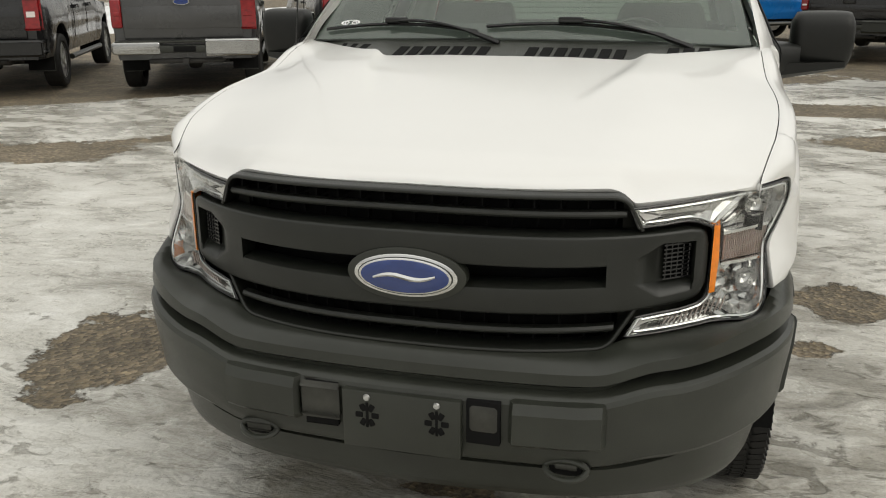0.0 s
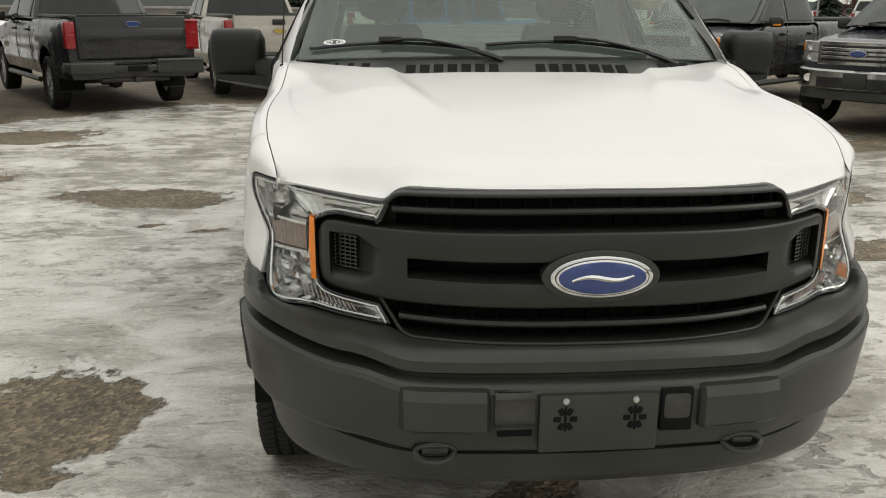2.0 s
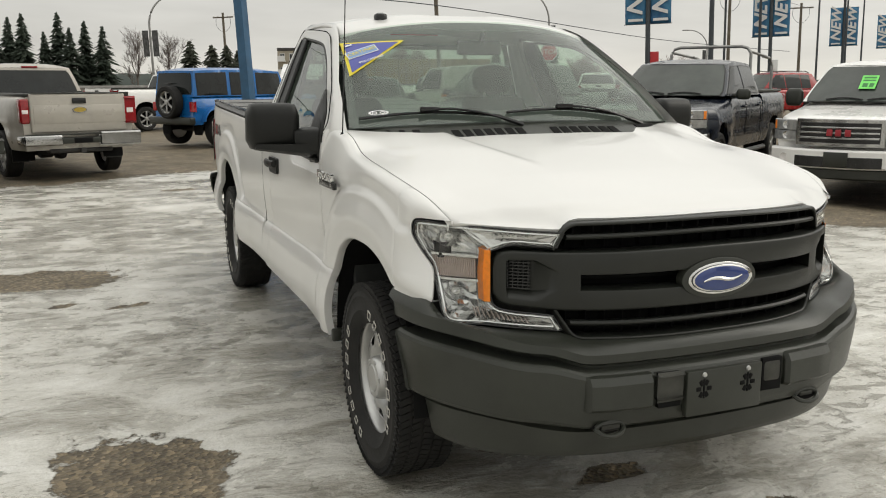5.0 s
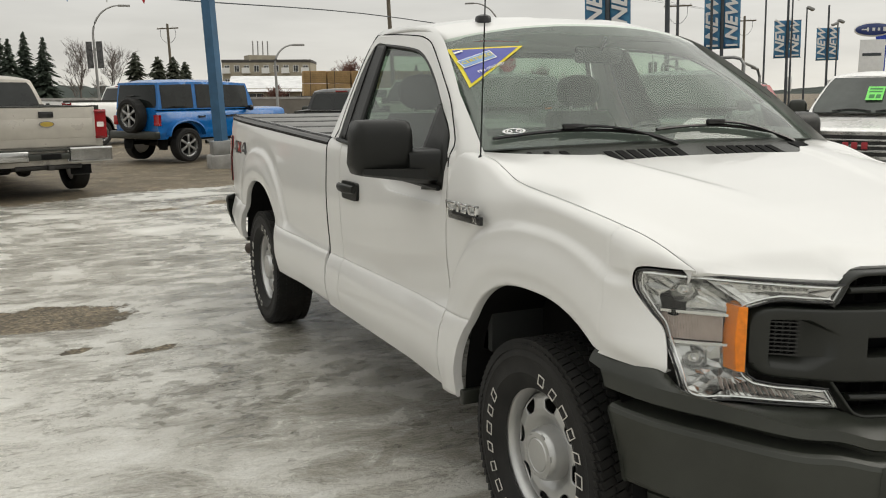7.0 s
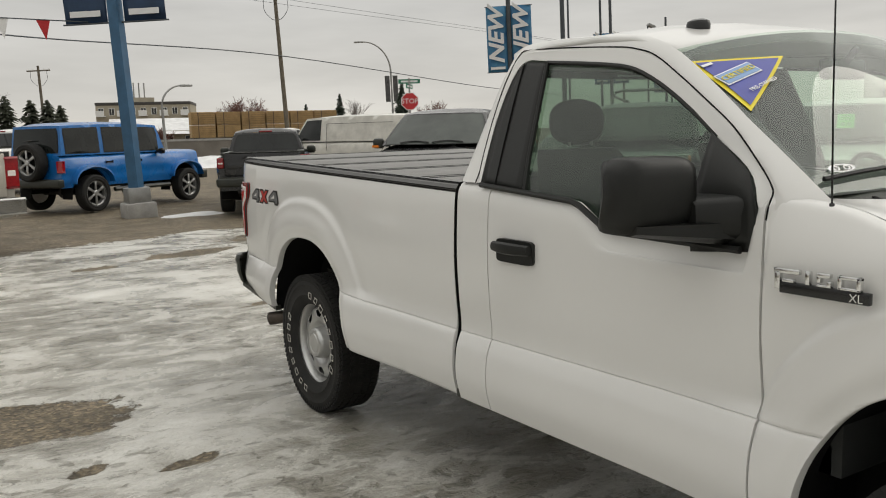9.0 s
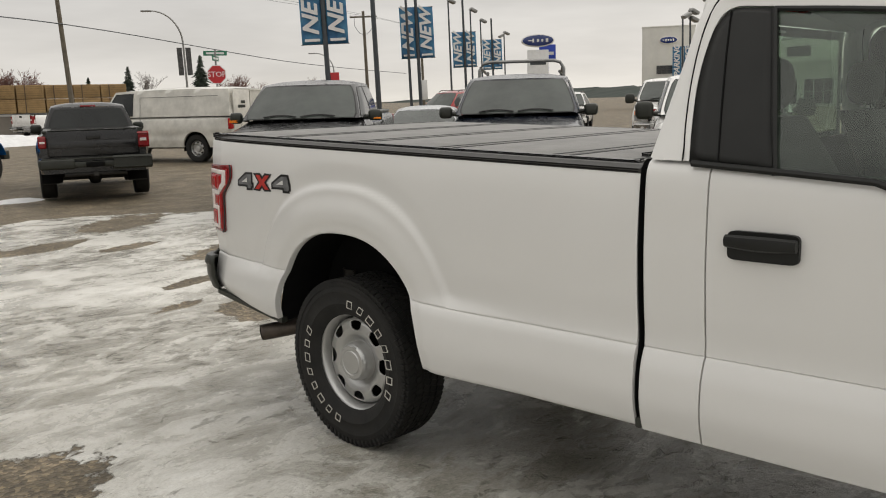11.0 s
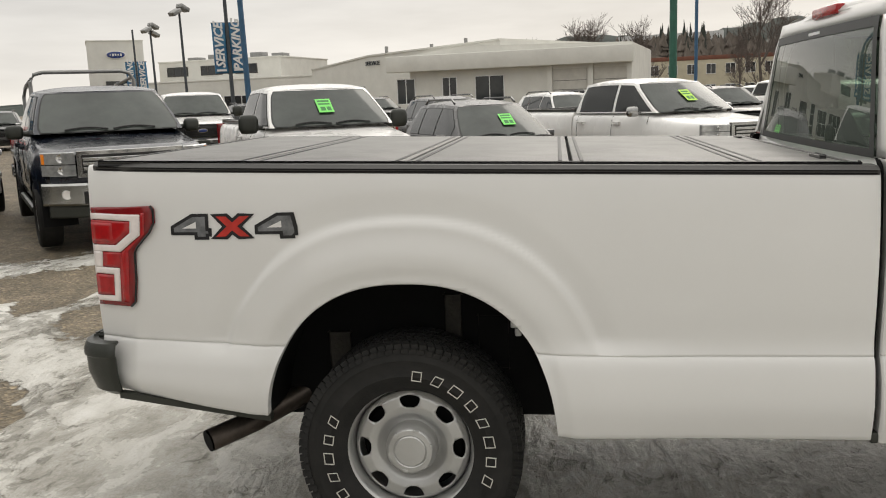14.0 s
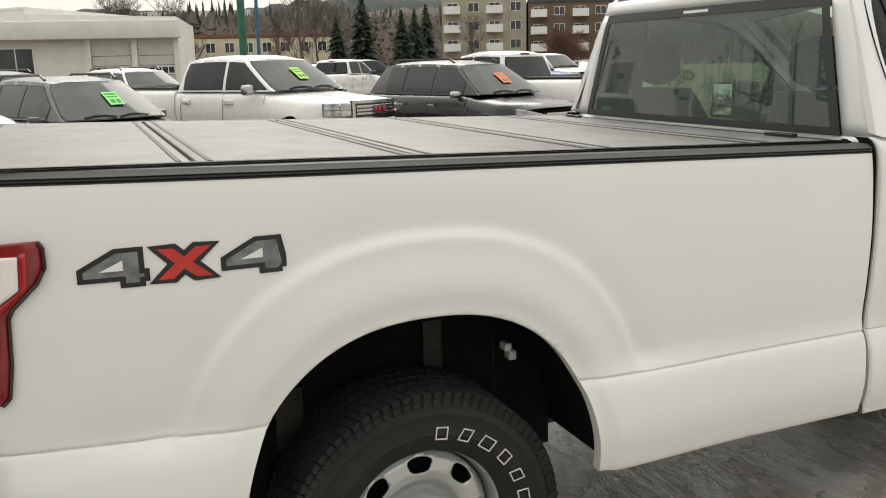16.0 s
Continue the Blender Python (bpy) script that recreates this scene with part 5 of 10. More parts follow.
for s in (-1, 1):
    bm = bmesh.new()
    rows = []
    n = 56
    for i in range(n + 1):
        yo, zo = catmull(OUTER, i / n)
        yi, zi = catmull(INNER, i / n)
        xo, xi = cab_x(zo), cab_x(zi)
        if i < 8:
            xo -= 0.050 * (1 - i / 8)
        rows.append([(s * (xo - lerp(0.020, 0.045, sm(18, 30, i))), yo - 0.004, zo + 0.012), (s * (xo - 0.012), yo, zo + 0.006), (s * xo, lerp(yo, yi, 0.12), lerp(zo, zi, 0.12)), (s * (lerp(xo, xi, 0.5) + 0.004), lerp(yo, yi, 0.5), lerp(zo, zi, 0.5)),
                     (s * (lerp(xo, xi, 0.55) + 0.002), lerp(yo, yi, 0.56), lerp(zo, zi, 0.56)), (s * (lerp(xo, xi, 0.9) + 0.003), lerp(yo, yi, 0.92), lerp(zo, zi, 0.92)), (s * xi, yi, zi), (s * (xi - 0.03), yi, zi)])
    grid(bm, rows, flip=s < 0)
    bmesh.ops.recalc_face_normals(bm, faces=bm.faces)
    part("cab_frame", bm, WHITE, truck, "white windscreen pillar and door frame", 40)
    # shut line of the door frame
    bm = bmesh.new()
    pts = []
    for i in range(61):
        y, z = catmull(SHUT, i / 60)
        pts.append((s * (cab_x(z) + 0.003 + 0.012 * sm(1.40, 1.34, z)), y, z))
    tube(bm, pts, 0.0026, 5)
    part("door_seal", bm, DARK, truck)
    # black pillar panel
    bm = bmesh.new()
    A = [(1.660, 1.318), (1.685, 1.45), (1.715, 1.60), (1.742, 1.72), (1.762, 1.806)]
    B = [(1.924, 1.348), (1.944, 1.48), (1.954, 1.62), (1.938, 1.76), (1.885, 1.816)]
    rows = []
    for i in range(13):
        (ya, za), (yb, zb) = catmull(A, i / 12), catmull(B, i / 12)
        rows.append([(s * (cab_x(lerp(za, zb, j / 6)) - 0.002), lerp(ya, yb, j / 6), lerp(za, zb, j / 6)) for j in range(7)])
    grid(bm, rows, flip=s > 0)
    thick(part("pillar_panel", bm, TRIM, truck, "black pillar trim panel"), 0.01)
    bm = bmesh.new()
    tube(bm, [(s * (cab_x(z) + 0.0005), y, z) for y, z in ((1.828, 1.335), (1.855, 1.50), (1.878, 1.66), (1.896, 1.808))], 0.003, 5)
    part("pillar_groove", bm, DARK, truck)
    # side window glass
    bm = bmesh.new()
    top = [(0.845, 1.518), (0.95, 1.585), (1.06, 1.648), (1.18, 1.708), (1.30, 1.751), (1.42, 1.770), (1.58, 1.787), (1.758, 1.803)]
    bot = [(0.845, 1.222), (0.95, 1.222), (1.06, 1.222), (1.20, 1.224), (1.30, 1.272), (1.38, 1.302), (1.52, 1.312), (1.658, 1.318)]
    rows = []
    for i in range(25):
        (ya, za), (yb, zb) = catmull(top, i / 24), catmull(bot, i / 24)
        rows.append([(s * (cab_x(lerp(za, zb, j / 8)) - 0.014), lerp(ya, yb, j / 8), lerp(za, zb, j / 8)) for j in range(9)])
    grid(bm, rows, flip=s > 0)
    o = part("side_window", bm, GLASS, truck, "lightly tinted door glass")
    o.visible_shadow = False
    bm = bmesh.new()
    tube(bm, [(s * (cab_x(z) - 0.006), y, z) for y, z in [catmull(top, i / 16) for i in range(17)]], 0.009, 6)
    tube(bm, [(s * (cab_x(z) - 0.004), y, z) for y, z in ((1.757, 1.803), (1.712, 1.60), (1.680, 1.45), (1.654, 1.315))], 0.010, 6)
    tube(bm, [(s * (0.94 + (1.34 - belt(y)) * 0.12), y, belt(y) + 0.002) for y in [0.68 + 1.23 * i / 30 for i in range(31)]], 0.011, 6)
    part("window_seal", bm, TRIM, truck, "black window seal")
    # sail panel and mirror
    bm = bmesh.new()
    rows = []
    for i in range(9):
        y = lerp(0.640, 0.862, i / 8)
        zt = table(((0.63, 1.30), (0.648, 1.345), (0.69, 1.422), (0.86, 1.531), (0.96, 1.598)), y)
        rows.append([(s * (cab_x(lerp(1.19, zt, j / 4)) + 0.012), y, lerp(1.19 + 0.02 * (1 - i / 8), zt, j / 4)) for j in range(5)])
    grid(bm, rows, flip=s > 0)
    bmesh.ops.recalc_face_normals(bm, faces=bm.faces)
    sail = thick(part("sail_panel", bm, TRIM, truck, "black mirror sail panel"), 0.02)
    mirror = new("door_mirror")
    mirror.parent = truck
    mirror["label"] = "large black plastic door mirror"
    bm = bmesh.new()
    rows = []
    for i in range(13):
        t = -1 + 2 * i / 12
        k = max(0.0, 1 - abs(t) ** 4.5) ** 0.25
        x = 1.105 + 0.116 * t
        zc, hz, hy = 1.362, 0.110 * (0.62 + 0.38 * k), 0.086 * (0.45 + 0.55 * k)
        ring = []
        for q in range(24):
            a = 2 * math.pi * q / 24
            ca, sa = math.cos(a), math.sin(a)
            ry = hy * math.copysign(abs(ca) ** 0.6, ca)
            rz = hz * math.copysign(abs(sa) ** 0.5, sa)
            if ry > 0:
                ry = min(ry, hy * 0.75)
            ring.append((s * (x + 0.012), 0.874 + ry + 0.02 * t - 0.018 * (rz / hz if rz < 0 else 0), zc + rz))
        rows.append(ring)
    vs = grid(bm, rows, close_v=True)
    bm.faces.new(vs[0]), bm.faces.new(vs[-1][::-1])
    bmesh.ops.recalc_face_normals(bm, faces=bm.faces)
    part("mirror_shell", bm, TRIM, mirror, "", 60)
    bm = bmesh.new()
    tube(bm, [(s * (1.00 + 0.20 * k / 10), 0.806 + 0.02 * k / 10 + 0.004, 1.290) for k in range(11)], 0.0035, 5)
    part("shell_seam", bm, DARK, mirror)
    bm = bmesh.new()
    box(bm, s * 1.03, s * 1.185, 0.960, 0.967, 1.28, 1.45, 0.002)
    part("mirror_glass", bm, mat("mirror_glass", (0.9, 0.9, 0.9), 0.02, 1.0) if s < 0 else bpy.data.materials["mirror_glass"], mirror, "mirror glass")
    bm = bmesh.new()
    rows = []
    for i in range(7):
        t = i / 6
        x, y, z = lerp(0.915, 1.035, t), lerp(0.775, 0.845, t), lerp(1.298, 1.300, t)
        hy, hz = lerp(0.120, 0.078, t), lerp(0.066, 0.050, t)
        rows.append([(s * x, y + hy * math.copysign(abs(math.cos(a)) ** 0.4, math.cos(a)), z + hz * math.copysign(abs(math.sin(a)) ** 0.4, math.sin(a))) for a in [2 * math.pi * q / 16 for q in range(16)]])
    vs = grid(bm, rows, close_v=True)
    bm.faces.new(vs[0]), bm.faces.new(vs[-1][::-1])
    bmesh.ops.recalc_face_normals(bm, faces=bm.faces)
    part("mirror_arm", bm, TRIM, mirror)
    bm = bmesh.new()
    rows = []
    for i in range(9):
        t = i / 8
        x, hy = lerp(0.93, 1.205, t), lerp(0.105, 0.060, t)
        zt, zb = 1.285, lerp(1.218, 1.256, t)
        yc = lerp(0.80, 0.884, t)
        rows.append([(s * x, yc - hy, zt), (s * x, yc + hy * 0.8, zt), (s * x, yc + hy * 0.7, lerp(zb, zt, 0.25)), (s * x, yc + hy * 0.3, zb), (s * x, yc - hy * 0.6, zb), (s * x, yc - hy, lerp(zb, zt, 0.3))])
    vs = grid(bm, rows, close_v=True)
    bm.faces.new(vs[0]), bm.faces.new(vs[-1][::-1])
    bmesh.ops.recalc_face_normals(bm, faces=bm.faces)
    part("mirror_skirt", bm, TRIM, mirror, "", 50)

# roof
def roof_z(x, y):
    u = abs(x) / 0.72
    y = y - 0.13 * (abs(x) / 0.70) ** 2.2 * sm(1.60, 1.15, y)
    mid = table(((0.98, 1.845), (1.08, 1.880), (1.25, 1.915), (1.5, 1.932), (1.75, 1.932), (1.92, 1.918), (2.0, 1.87)), y)
    return mid - 0.062 * u ** 2.6 + 0.006 * sm(0.16, 0.20, abs(x) % 0.36) * sm(1.15, 1.3, y) * sm(1.95, 1.85, y) * sm(0.75, 0.6, u)


def ws_top(x):
    return 1.020 + 0.13 * (abs(x) / 0.70) ** 2.2


def ws_base(x):
    return 0.415 + 0.11 * (abs(x) / 0.84) ** 2.2


bm = bmesh.new()
rows = []
for i in range(41):
    x = -0.705 + 1.41 * i / 40
    yf, yr = ws_top(x) - 0.01, 2.005 - 0.03 * (abs(x) / 0.7) ** 2
    rows.append([(x, lerp(yf, yr, j / 26), roof_z(x, lerp(yf, yr, j / 26) if abs(x) < 2 else 0) - (0.012 if j in (0, 26) else 0)) for j in range(27)])
grid(bm, rows)
bmesh.ops.recalc_face_normals(bm, faces=bm.faces)
thick(part("roof", bm, WHITE, truck, "white steel cab roof", 60), 0.02)
bm = bmesh.new()
for q in range(1):
    rows = [[(-0.448 + r * 0.034 * math.cos(2 * math.pi * k / 28), 1.27 + r * 0.046 * math.sin(2 * math.pi * k / 28), 1.892 + h) for k in range(28)] for r, h in ((1.0, -0.01), (1.0, 0.012), (0.9, 0.022), (0.5, 0.029), (0.02, 0.030))]
    grid(bm, rows, close_v=True)
bmesh.ops.recalc_face_normals(bm, faces=bm.faces)
part("roof_antenna", bm, GLOSSBLACK, truck, "low black roof antenna puck")

# windscreen
def ws_point(x_, v):
    """x_ from -1 to 1, v from 0 at the base to 1 at the top."""
    hx = lerp(0.842, 0.704, v)
    x = x_ * hx
    y = lerp(ws_base(x), ws_top(x), v)
    z = lerp(1.385 - 0.022 * abs(x_) ** 2, 1.872 - 0.075 * abs(x_) ** 2.4, v) + 0.022 * math.sin(math.pi * v)
    return x, y, z


bm = bmesh.new()
grid(bm, [[ws_point(-1 + 2 * i / 40, j / 16) for j in range(17)] for i in range(41)])
bmesh.ops.recalc_face_normals(bm, faces=bm.faces)
o = part("windscreen", bm, WSGLASS, truck, "clear windscreen with a green tint")
o.visible_shadow = False
# dark shade band round the edge of the screen
bm = bmesh.new()
def band(f0, f1, n=30):
    grid(bm, [[(p[0], p[1] + 0.004, p[2] - 0.006) for p in (ws_point(*f0(i / n)), ws_point(*f1(i / n)))] for i in range(n + 1)])
band(lambda t: (-1 + 2 * t, 0.995), lambda t: (-1 + 2 * t, 0.93 - 0.035 * sm(0.62, 0.5, abs(2 * t - 1) * 2)))
band(lambda t: (-1 + 2 * t, 0.0), lambda t: (-1 + 2 * t, 0.10))
for s in (-1, 1):
    band(lambda t: (s * 1.0, t), lambda t: (s * 0.955, t))
part("screen_border", bm, mat("ceramic_frit", (0.02, 0.021, 0.02), 0.5), truck, "dark border of the windscreen")

# sticker on the screen
sticker = new("windscreen_sticker")
tagged(sticker, "blue and yellow triangular dealer sticker on the windscreen", "sticker")
def on_ws(x, z, off):
    """A place on the screen at world x and height z."""
    lo, hi = 0.0, 1.0
    for _ in range(24):
        v = (lo + hi) / 2
        hx = lerp(0.842, 0.704, v)
        if ws_point(max(-1, min(1, x / hx)), v)[2] < z:
            lo = v
        else:
            hi = v
    hx = lerp(0.838, 0.672, lo)
    p = ws_point(x / hx, lo)
    return (p[0], p[1] - off * 0.8, p[2] + off)


def sticker_sheet(poly, off, material, name):
    bm = bmesh.new()
    a, b, c = poly
    n = 10
    vs = {}
    for i in range(n + 1):
        for j in range(n + 1 - i):
            u, v = i / n, j / n
            x, z = a[0] + (b[0] - a[0]) * u + (c[0] - a[0]) * v, a[1] + (b[1] - a[1]) * u + (c[1] - a[1]) * v
            vs[i, j] = bm.verts.new(on_ws(x, z, off))
    for i in range(n):
        for j in range(n - i):
            bm.faces.new((vs[i, j], vs[i + 1, j], vs[i, j + 1]))
            if j < n - i - 1:
                bm.faces.new((vs[i + 1, j], vs[i + 1, j + 1], vs[i, j + 1]))
    bmesh.ops.recalc_face_normals(bm, faces=bm.faces)
    return part(name, bm, material, sticker)


YEL = mat("sticker_yellow", (0.80, 0.66, 0.02), 0.4, vary=0.1, scale=20)
STB = mat("sticker_blue", (0.075, 0.085, 0.36), 0.4, vary=0.12, scale=15)
STL = mat("sticker_pale_blue", (0.22, 0.36, 0.62), 0.4, vary=0.12, scale=15)
STW = mat("sticker_white", (0.8, 0.8, 0.8), 0.4)
TRI = ((-0.698, 1.757), (-0.422, 1.766), (-0.738, 1.590))
cx, cz = sum(p[0] for p in TRI) / 3, sum(p[1] for p in TRI) / 3
sticker_sheet(TRI, 0.003, YEL, "sticker_edge")
sticker_sheet([(lerp(cx, x, 0.86), lerp(cz, z, 0.86)) for x, z in TRI], 0.005, STB, "sticker_field")
m0 = Vector(on_ws(-0.60, 1.725, 0.008))
def on_sticker(x, z, ang, off=0.008):
    p = Vector(on_ws(x, z, off))
    px, pz = Vector(on_ws(x + 0.02, z, off)), Vector(on_ws(x, z + 0.02, off))
    ex = (px - p).normalized()
    ez = ((pz - p) - ex * (pz - p).dot(ex)).normalized()
    m = Matrix((ex, ez, ex.cross(ez))).transposed().to_4x4()
    m.translation = p
    return m @ Matrix.Rotation(radians(ang), 4, "Z")
bm = bmesh.new()
box(bm, -0.078, 0.078, -0.031, 0.031, -0.001, 0.0008, 0, on_sticker(-0.634, 1.706, 31, 0.0065))
part("sticker_frame", bm, STW, sticker)
bm = bmesh.new()
box(bm, -0.073, 0.073, -0.026, 0.026, -0.001, 0.0008, 0, on_sticker(-0.634, 1.706, 31, 0.0078))
part("sticker_box", bm, STL, sticker)
text("sticker_word", "CERTIFIED", 0.032, on_sticker(-0.634, 1.706, 31, 0.0095), YEL, sticker, 0.0005)
text("sticker_word", "PRE-OWNED", 0.022, on_sticker(-0.612, 1.668, 31, 0.0085), STW, sticker, 0.0005)
bm = bmesh.new()
box(bm, -0.020, 0.020, -0.006, 0.006, -0.0005, 0.0005, 0, on_sticker(-0.676, 1.737, 28, 0.0085))
part("sticker_bar", bm, STW, sticker)
# small pale oval at the foot of the screen
bm = bmesh.new()
mo = on_sticker(-0.690, 1.425, 4, 0.004)
rows = [[mo @ Vector((0.046 * f * math.cos(2 * math.pi * k / 24), 0.016 * f * math.sin(2 * math.pi * k / 24), 0)) for k in range(24)] for f in (1.0, 0.78)]
grid(bm, rows, close_v=True)
for dx in (-0.018, 0.018):
    rows = [[mo @ Vector((dx + 0.012 * f * math.cos(2 * math.pi * k / 16), 0.009 * f * math.sin(2 * math.pi * k / 16), 0)) for k in range(16)] for f in (1.0, 0.6)]
    grid(bm, rows, close_v=True)
ob = link("oval_decal", bm, STW)
tagged(ob, "small pale oval decal low on the windscreen", "sticker")

# cowl and wipers
bm = bmesh.new()
rows = []
for i in range(49):
    x = -0.85 + 1.70 * i / 48
    y0, y1 = hood_rear(x) - 0.03, ws_base(x) + 0.03
    rows.append([(x, lerp(y0, y1, j / 4), lerp(hood_z(x, min(y0, 0.5)) - 0.022, 1.386 - 0.022 * (x / 0.84) ** 2, j / 4)) for j in range(5)])
grid(bm, rows)
bmesh.ops.recalc_face_normals(bm, faces=bm.faces)
cowl = thick(part("cowl_panel", bm, PLASTIC, truck, "black slotted cowl panel"), 0.01)
for x0, cnt in ((-0.70, 3), (-0.43, 7), (0.06, 7), (0.55, 3)):
    for k in range(cnt):
        x = x0 + k * 0.052
        y0, y1 = hood_rear(x + 0.018) - 0.03, ws_base(x) + 0.03

        def cowl_at(x_, f_):
            return (x_, lerp(y0, y1, f_), lerp(hood_z(x, min(y0, 0.5)) - 0.022, 1.386 - 0.022 * (x / 0.84) ** 2, f_))
        bm = bmesh.new()
        top_ = [Vector(cowl_at(x + d_, f_)) + Vector((0, 0, 0.004)) for d_, f_ in ((0.0, 0.26), (0.036, 0.26), (0.044, 0.60), (0.008, 0.60))]
        va, vb = [bm.verts.new(q) for q in top_], [bm.verts.new(q - Vector((0, 0, 0.008))) for q in top_]
        bm.faces.new(va), bm.faces.new(vb[::-1])
        for i_ in range(4):
            bm.faces.new((va[i_], vb[i_], vb[(i_ + 1) % 4], va[(i_ + 1) % 4]))
        bmesh.ops.recalc_face_normals(bm, faces=bm.faces)
        part("cowl_slot", bm, DARK, cowl)
for x0, x1 in ((-0.79, -0.14), (-0.11, 0.54)):
    wiper = new("wiper")
    wiper.parent = truck
    wiper["label"] = "black windscreen wiper resting on the glass"
    def wp(x, off, dz=0.0):
        t = (x - x0) / (x1 - x0)
        hx = lerp(0.842, 0.704, 0.045 + 0.03 * (1 - t))
        p = ws_point(x / hx, 0.055 + 0.035 * math.sin(math.pi * t) - 0.03 * t + dz)
        return (p[0], p[1] - off * 0.6, p[2] + off)
    bm = bmesh.new()
    tube(bm, [wp(lerp(x0, x1, k / 16), 0.010) for k in range(17)], 0.0075, 6)
    part("blade", bm, GLOSSBLACK, wiper)
    bm = bmesh.new()
    xm = lerp(x0, x1, 0.48)
    pts = [wp(xm, 0.022), wp(lerp(xm, x1, 0.3), 0.026), wp(lerp(xm, x1, 0.7), 0.022, -0.008), wp(x1 + 0.03, 0.012, -0.030), wp(x1 + 0.09, 0.006, -0.045)]
    tube(bm, [catmull(pts, k / 14) for k in range(15)], [0.007] * 4 + [0.006] * 6 + [0.011] * 5, 6)
    box(bm, xm - 0.045, xm + 0.045, wp(xm, 0.02)[1] - 0.009, wp(xm, 0.02)[1] + 0.012, wp(xm, 0.02)[2] - 0.006, wp(xm, 0.02)[2] + 0.016, 0.005)
    part("arm", bm, GLOSSBLACK, wiper)
# whip antenna on the right fender
bm = bmesh.new()
tube(bm, [(-0.910, 0.446, 1.292), (-0.902, 0.449, 1.318), (-0.894, 0.452, 1.350)], [0.014, 0.013, 0.006], 10)
tube(bm, [(-0.894, 0.452, 1.34), (-0.876, 0.470, 1.60), (-0.855, 0.488, 1.98), (-0.845, 0.50, 2.18)], [0.0030, 0.0028, 0.0024, 0.002], 6)
part("whip_antenna", bm, GLOSSBLACK, truck, "thin black whip antenna")

# rear wall of the cab with its window
def back_y(z):
    return 2.055 - max(0, z - 1.30) * 0.07 - 0.30 * max(0, z - 1.72) ** 1.4
bm = bmesh.new()
hole_b, hole_t = 1.345, 1.800
def half_w(z):
    return cab_x(z) - 0.012
def half_win(z):
    return lerp(0.775, 0.655, (z - hole_b) / (hole_t - hole_b))
for s in (-1, 1):
    grid(bm, [[(s * lerp(half_win(max(z, hole_b)) - 0.0, half_w(z), j / 3), back_y(z) - 0.02 * (j == 3), z) for j in range(4)] for z in [hole_b + (hole_t - hole_b) * k / 10 for k in range(11)]])
grid(bm, [[(lerp(-1, 1, j / 16) * half_w(max(z, 1.34)), back_y(z), z) for j in range(17)] for z in (0.80, 1.1, 1.25, hole_b)])
grid(bm, [[(lerp(-1, 1, j / 16) * half_win(hole_t) * 1.06, back_y(z), z) for j in range(17)] for z in (hole_t, 1.83, 1.86)])
bmesh.ops.recalc_face_normals(bm, faces=bm.faces)
thick(part("cab_back", bm, WHITE, truck, "white cab back panel", 60), 0.02)
bm = bmesh.new()
grid(bm, [[(lerp(-1, 1, j / 16) * (half_win(z) - 0.004), back_y(z) + 0.004 + 0.02 * (1 - (lerp(-1, 1, j / 16)) ** 2), z) for j in range(17)] for z in [hole_b + (hole_t - hole_b) * k / 10 for k in range(11)]])
bmesh.ops.recalc_face_normals(bm, faces=bm.faces)
o = part("rear_window", bm, REARGLASS, truck, "wide tinted rear window")
o.visible_shadow = False
bm = bmesh.new()
def rp(x, z, d):
    return (x, back_y(z) + 0.006 + 0.02 * (1 - (x / half_win(z)) ** 2) + d, z)
grid(bm, [[rp(lerp(-1, 1, j / 16) * half_win(z) * 0.995, z, 0.002) for j in range(17)] for z in (1.765, 1.80)])
grid(bm, [[rp(lerp(-1, 1, j / 16) * half_win(z) * 0.995, z, 0.002) for j in range(17)] for z in (1.345, 1.372)])
for s in (-1, 1):
    grid(bm, [[rp(s * half_win(z) * f, z, 0.002) for f in (0.95, 0.999)] for z in [hole_b + (hole_t - hole_b) * k / 8 for k in range(9)]])
part("rear_window_border", bm, bpy.data.materials["ceramic_frit"], truck, "dark border of the rear window")
bm = bmesh.new()
box(bm, -0.16, 0.16, 1.975, 2.012, 1.845, 1.885, 0.008)
part("brake_light", bm, REDLENS, truck, "red high brake light")
bm = bmesh.new()
box(bm, -0.075, 0.075, back_y(1.782) + 0.027, back_y(1.782) + 0.029, 1.777, 1.788)
part("window_decal", bm, STW, truck, "thin white decal line")

# cabin: floor, bench seat, dashboard, wheel, mirror
cabin = new("cabin")
cabin.parent = truck
cabin["label"] = "dark grey cabin trim"
bm = bmesh.new()
box(bm, -0.86, 0.86, 0.45, 2.02, 0.62, 0.70)
box(bm, -0.86, 0.86, 0.42, 0.52, 0.62, 1.25)
for s in (-1, 1):
    box(bm, s * 0.84, s * 0.90, 0.7, 2.0, 0.66, 1.20)
box(bm, -0.80, 0.80, 1.98, 2.0, 0.66, 1.36)
part("cabin_liner", bm, DASH, cabin)
bm = bmesh.new()
rows = []
for i in range(25):
    x = -0.82 + 1.64 * i / 24
    rows.append([(x, 0.50 + 0.05 * abs(x), 1.352), (x, 0.62, 1.372 - 0.01 * abs(x)), (x, 0.86, 1.350), (x, 0.95, 1.30), (x, 0.96, 1.10), (x, 0.90, 0.90)])
grid(bm, rows)
bmesh.ops.recalc_face_normals(bm, faces=bm.faces)
thick(part("dashboard", bm, DASH, cabin, "dark grey dashboard"), 0.03)
bm = bmesh.new()
lathe(bm, [(0.185 + 0.014 * math.cos(a), 0.014 * math.sin(a)) for a in [2 * math.pi * k / 10 for k in range(11)]], 36, "z")
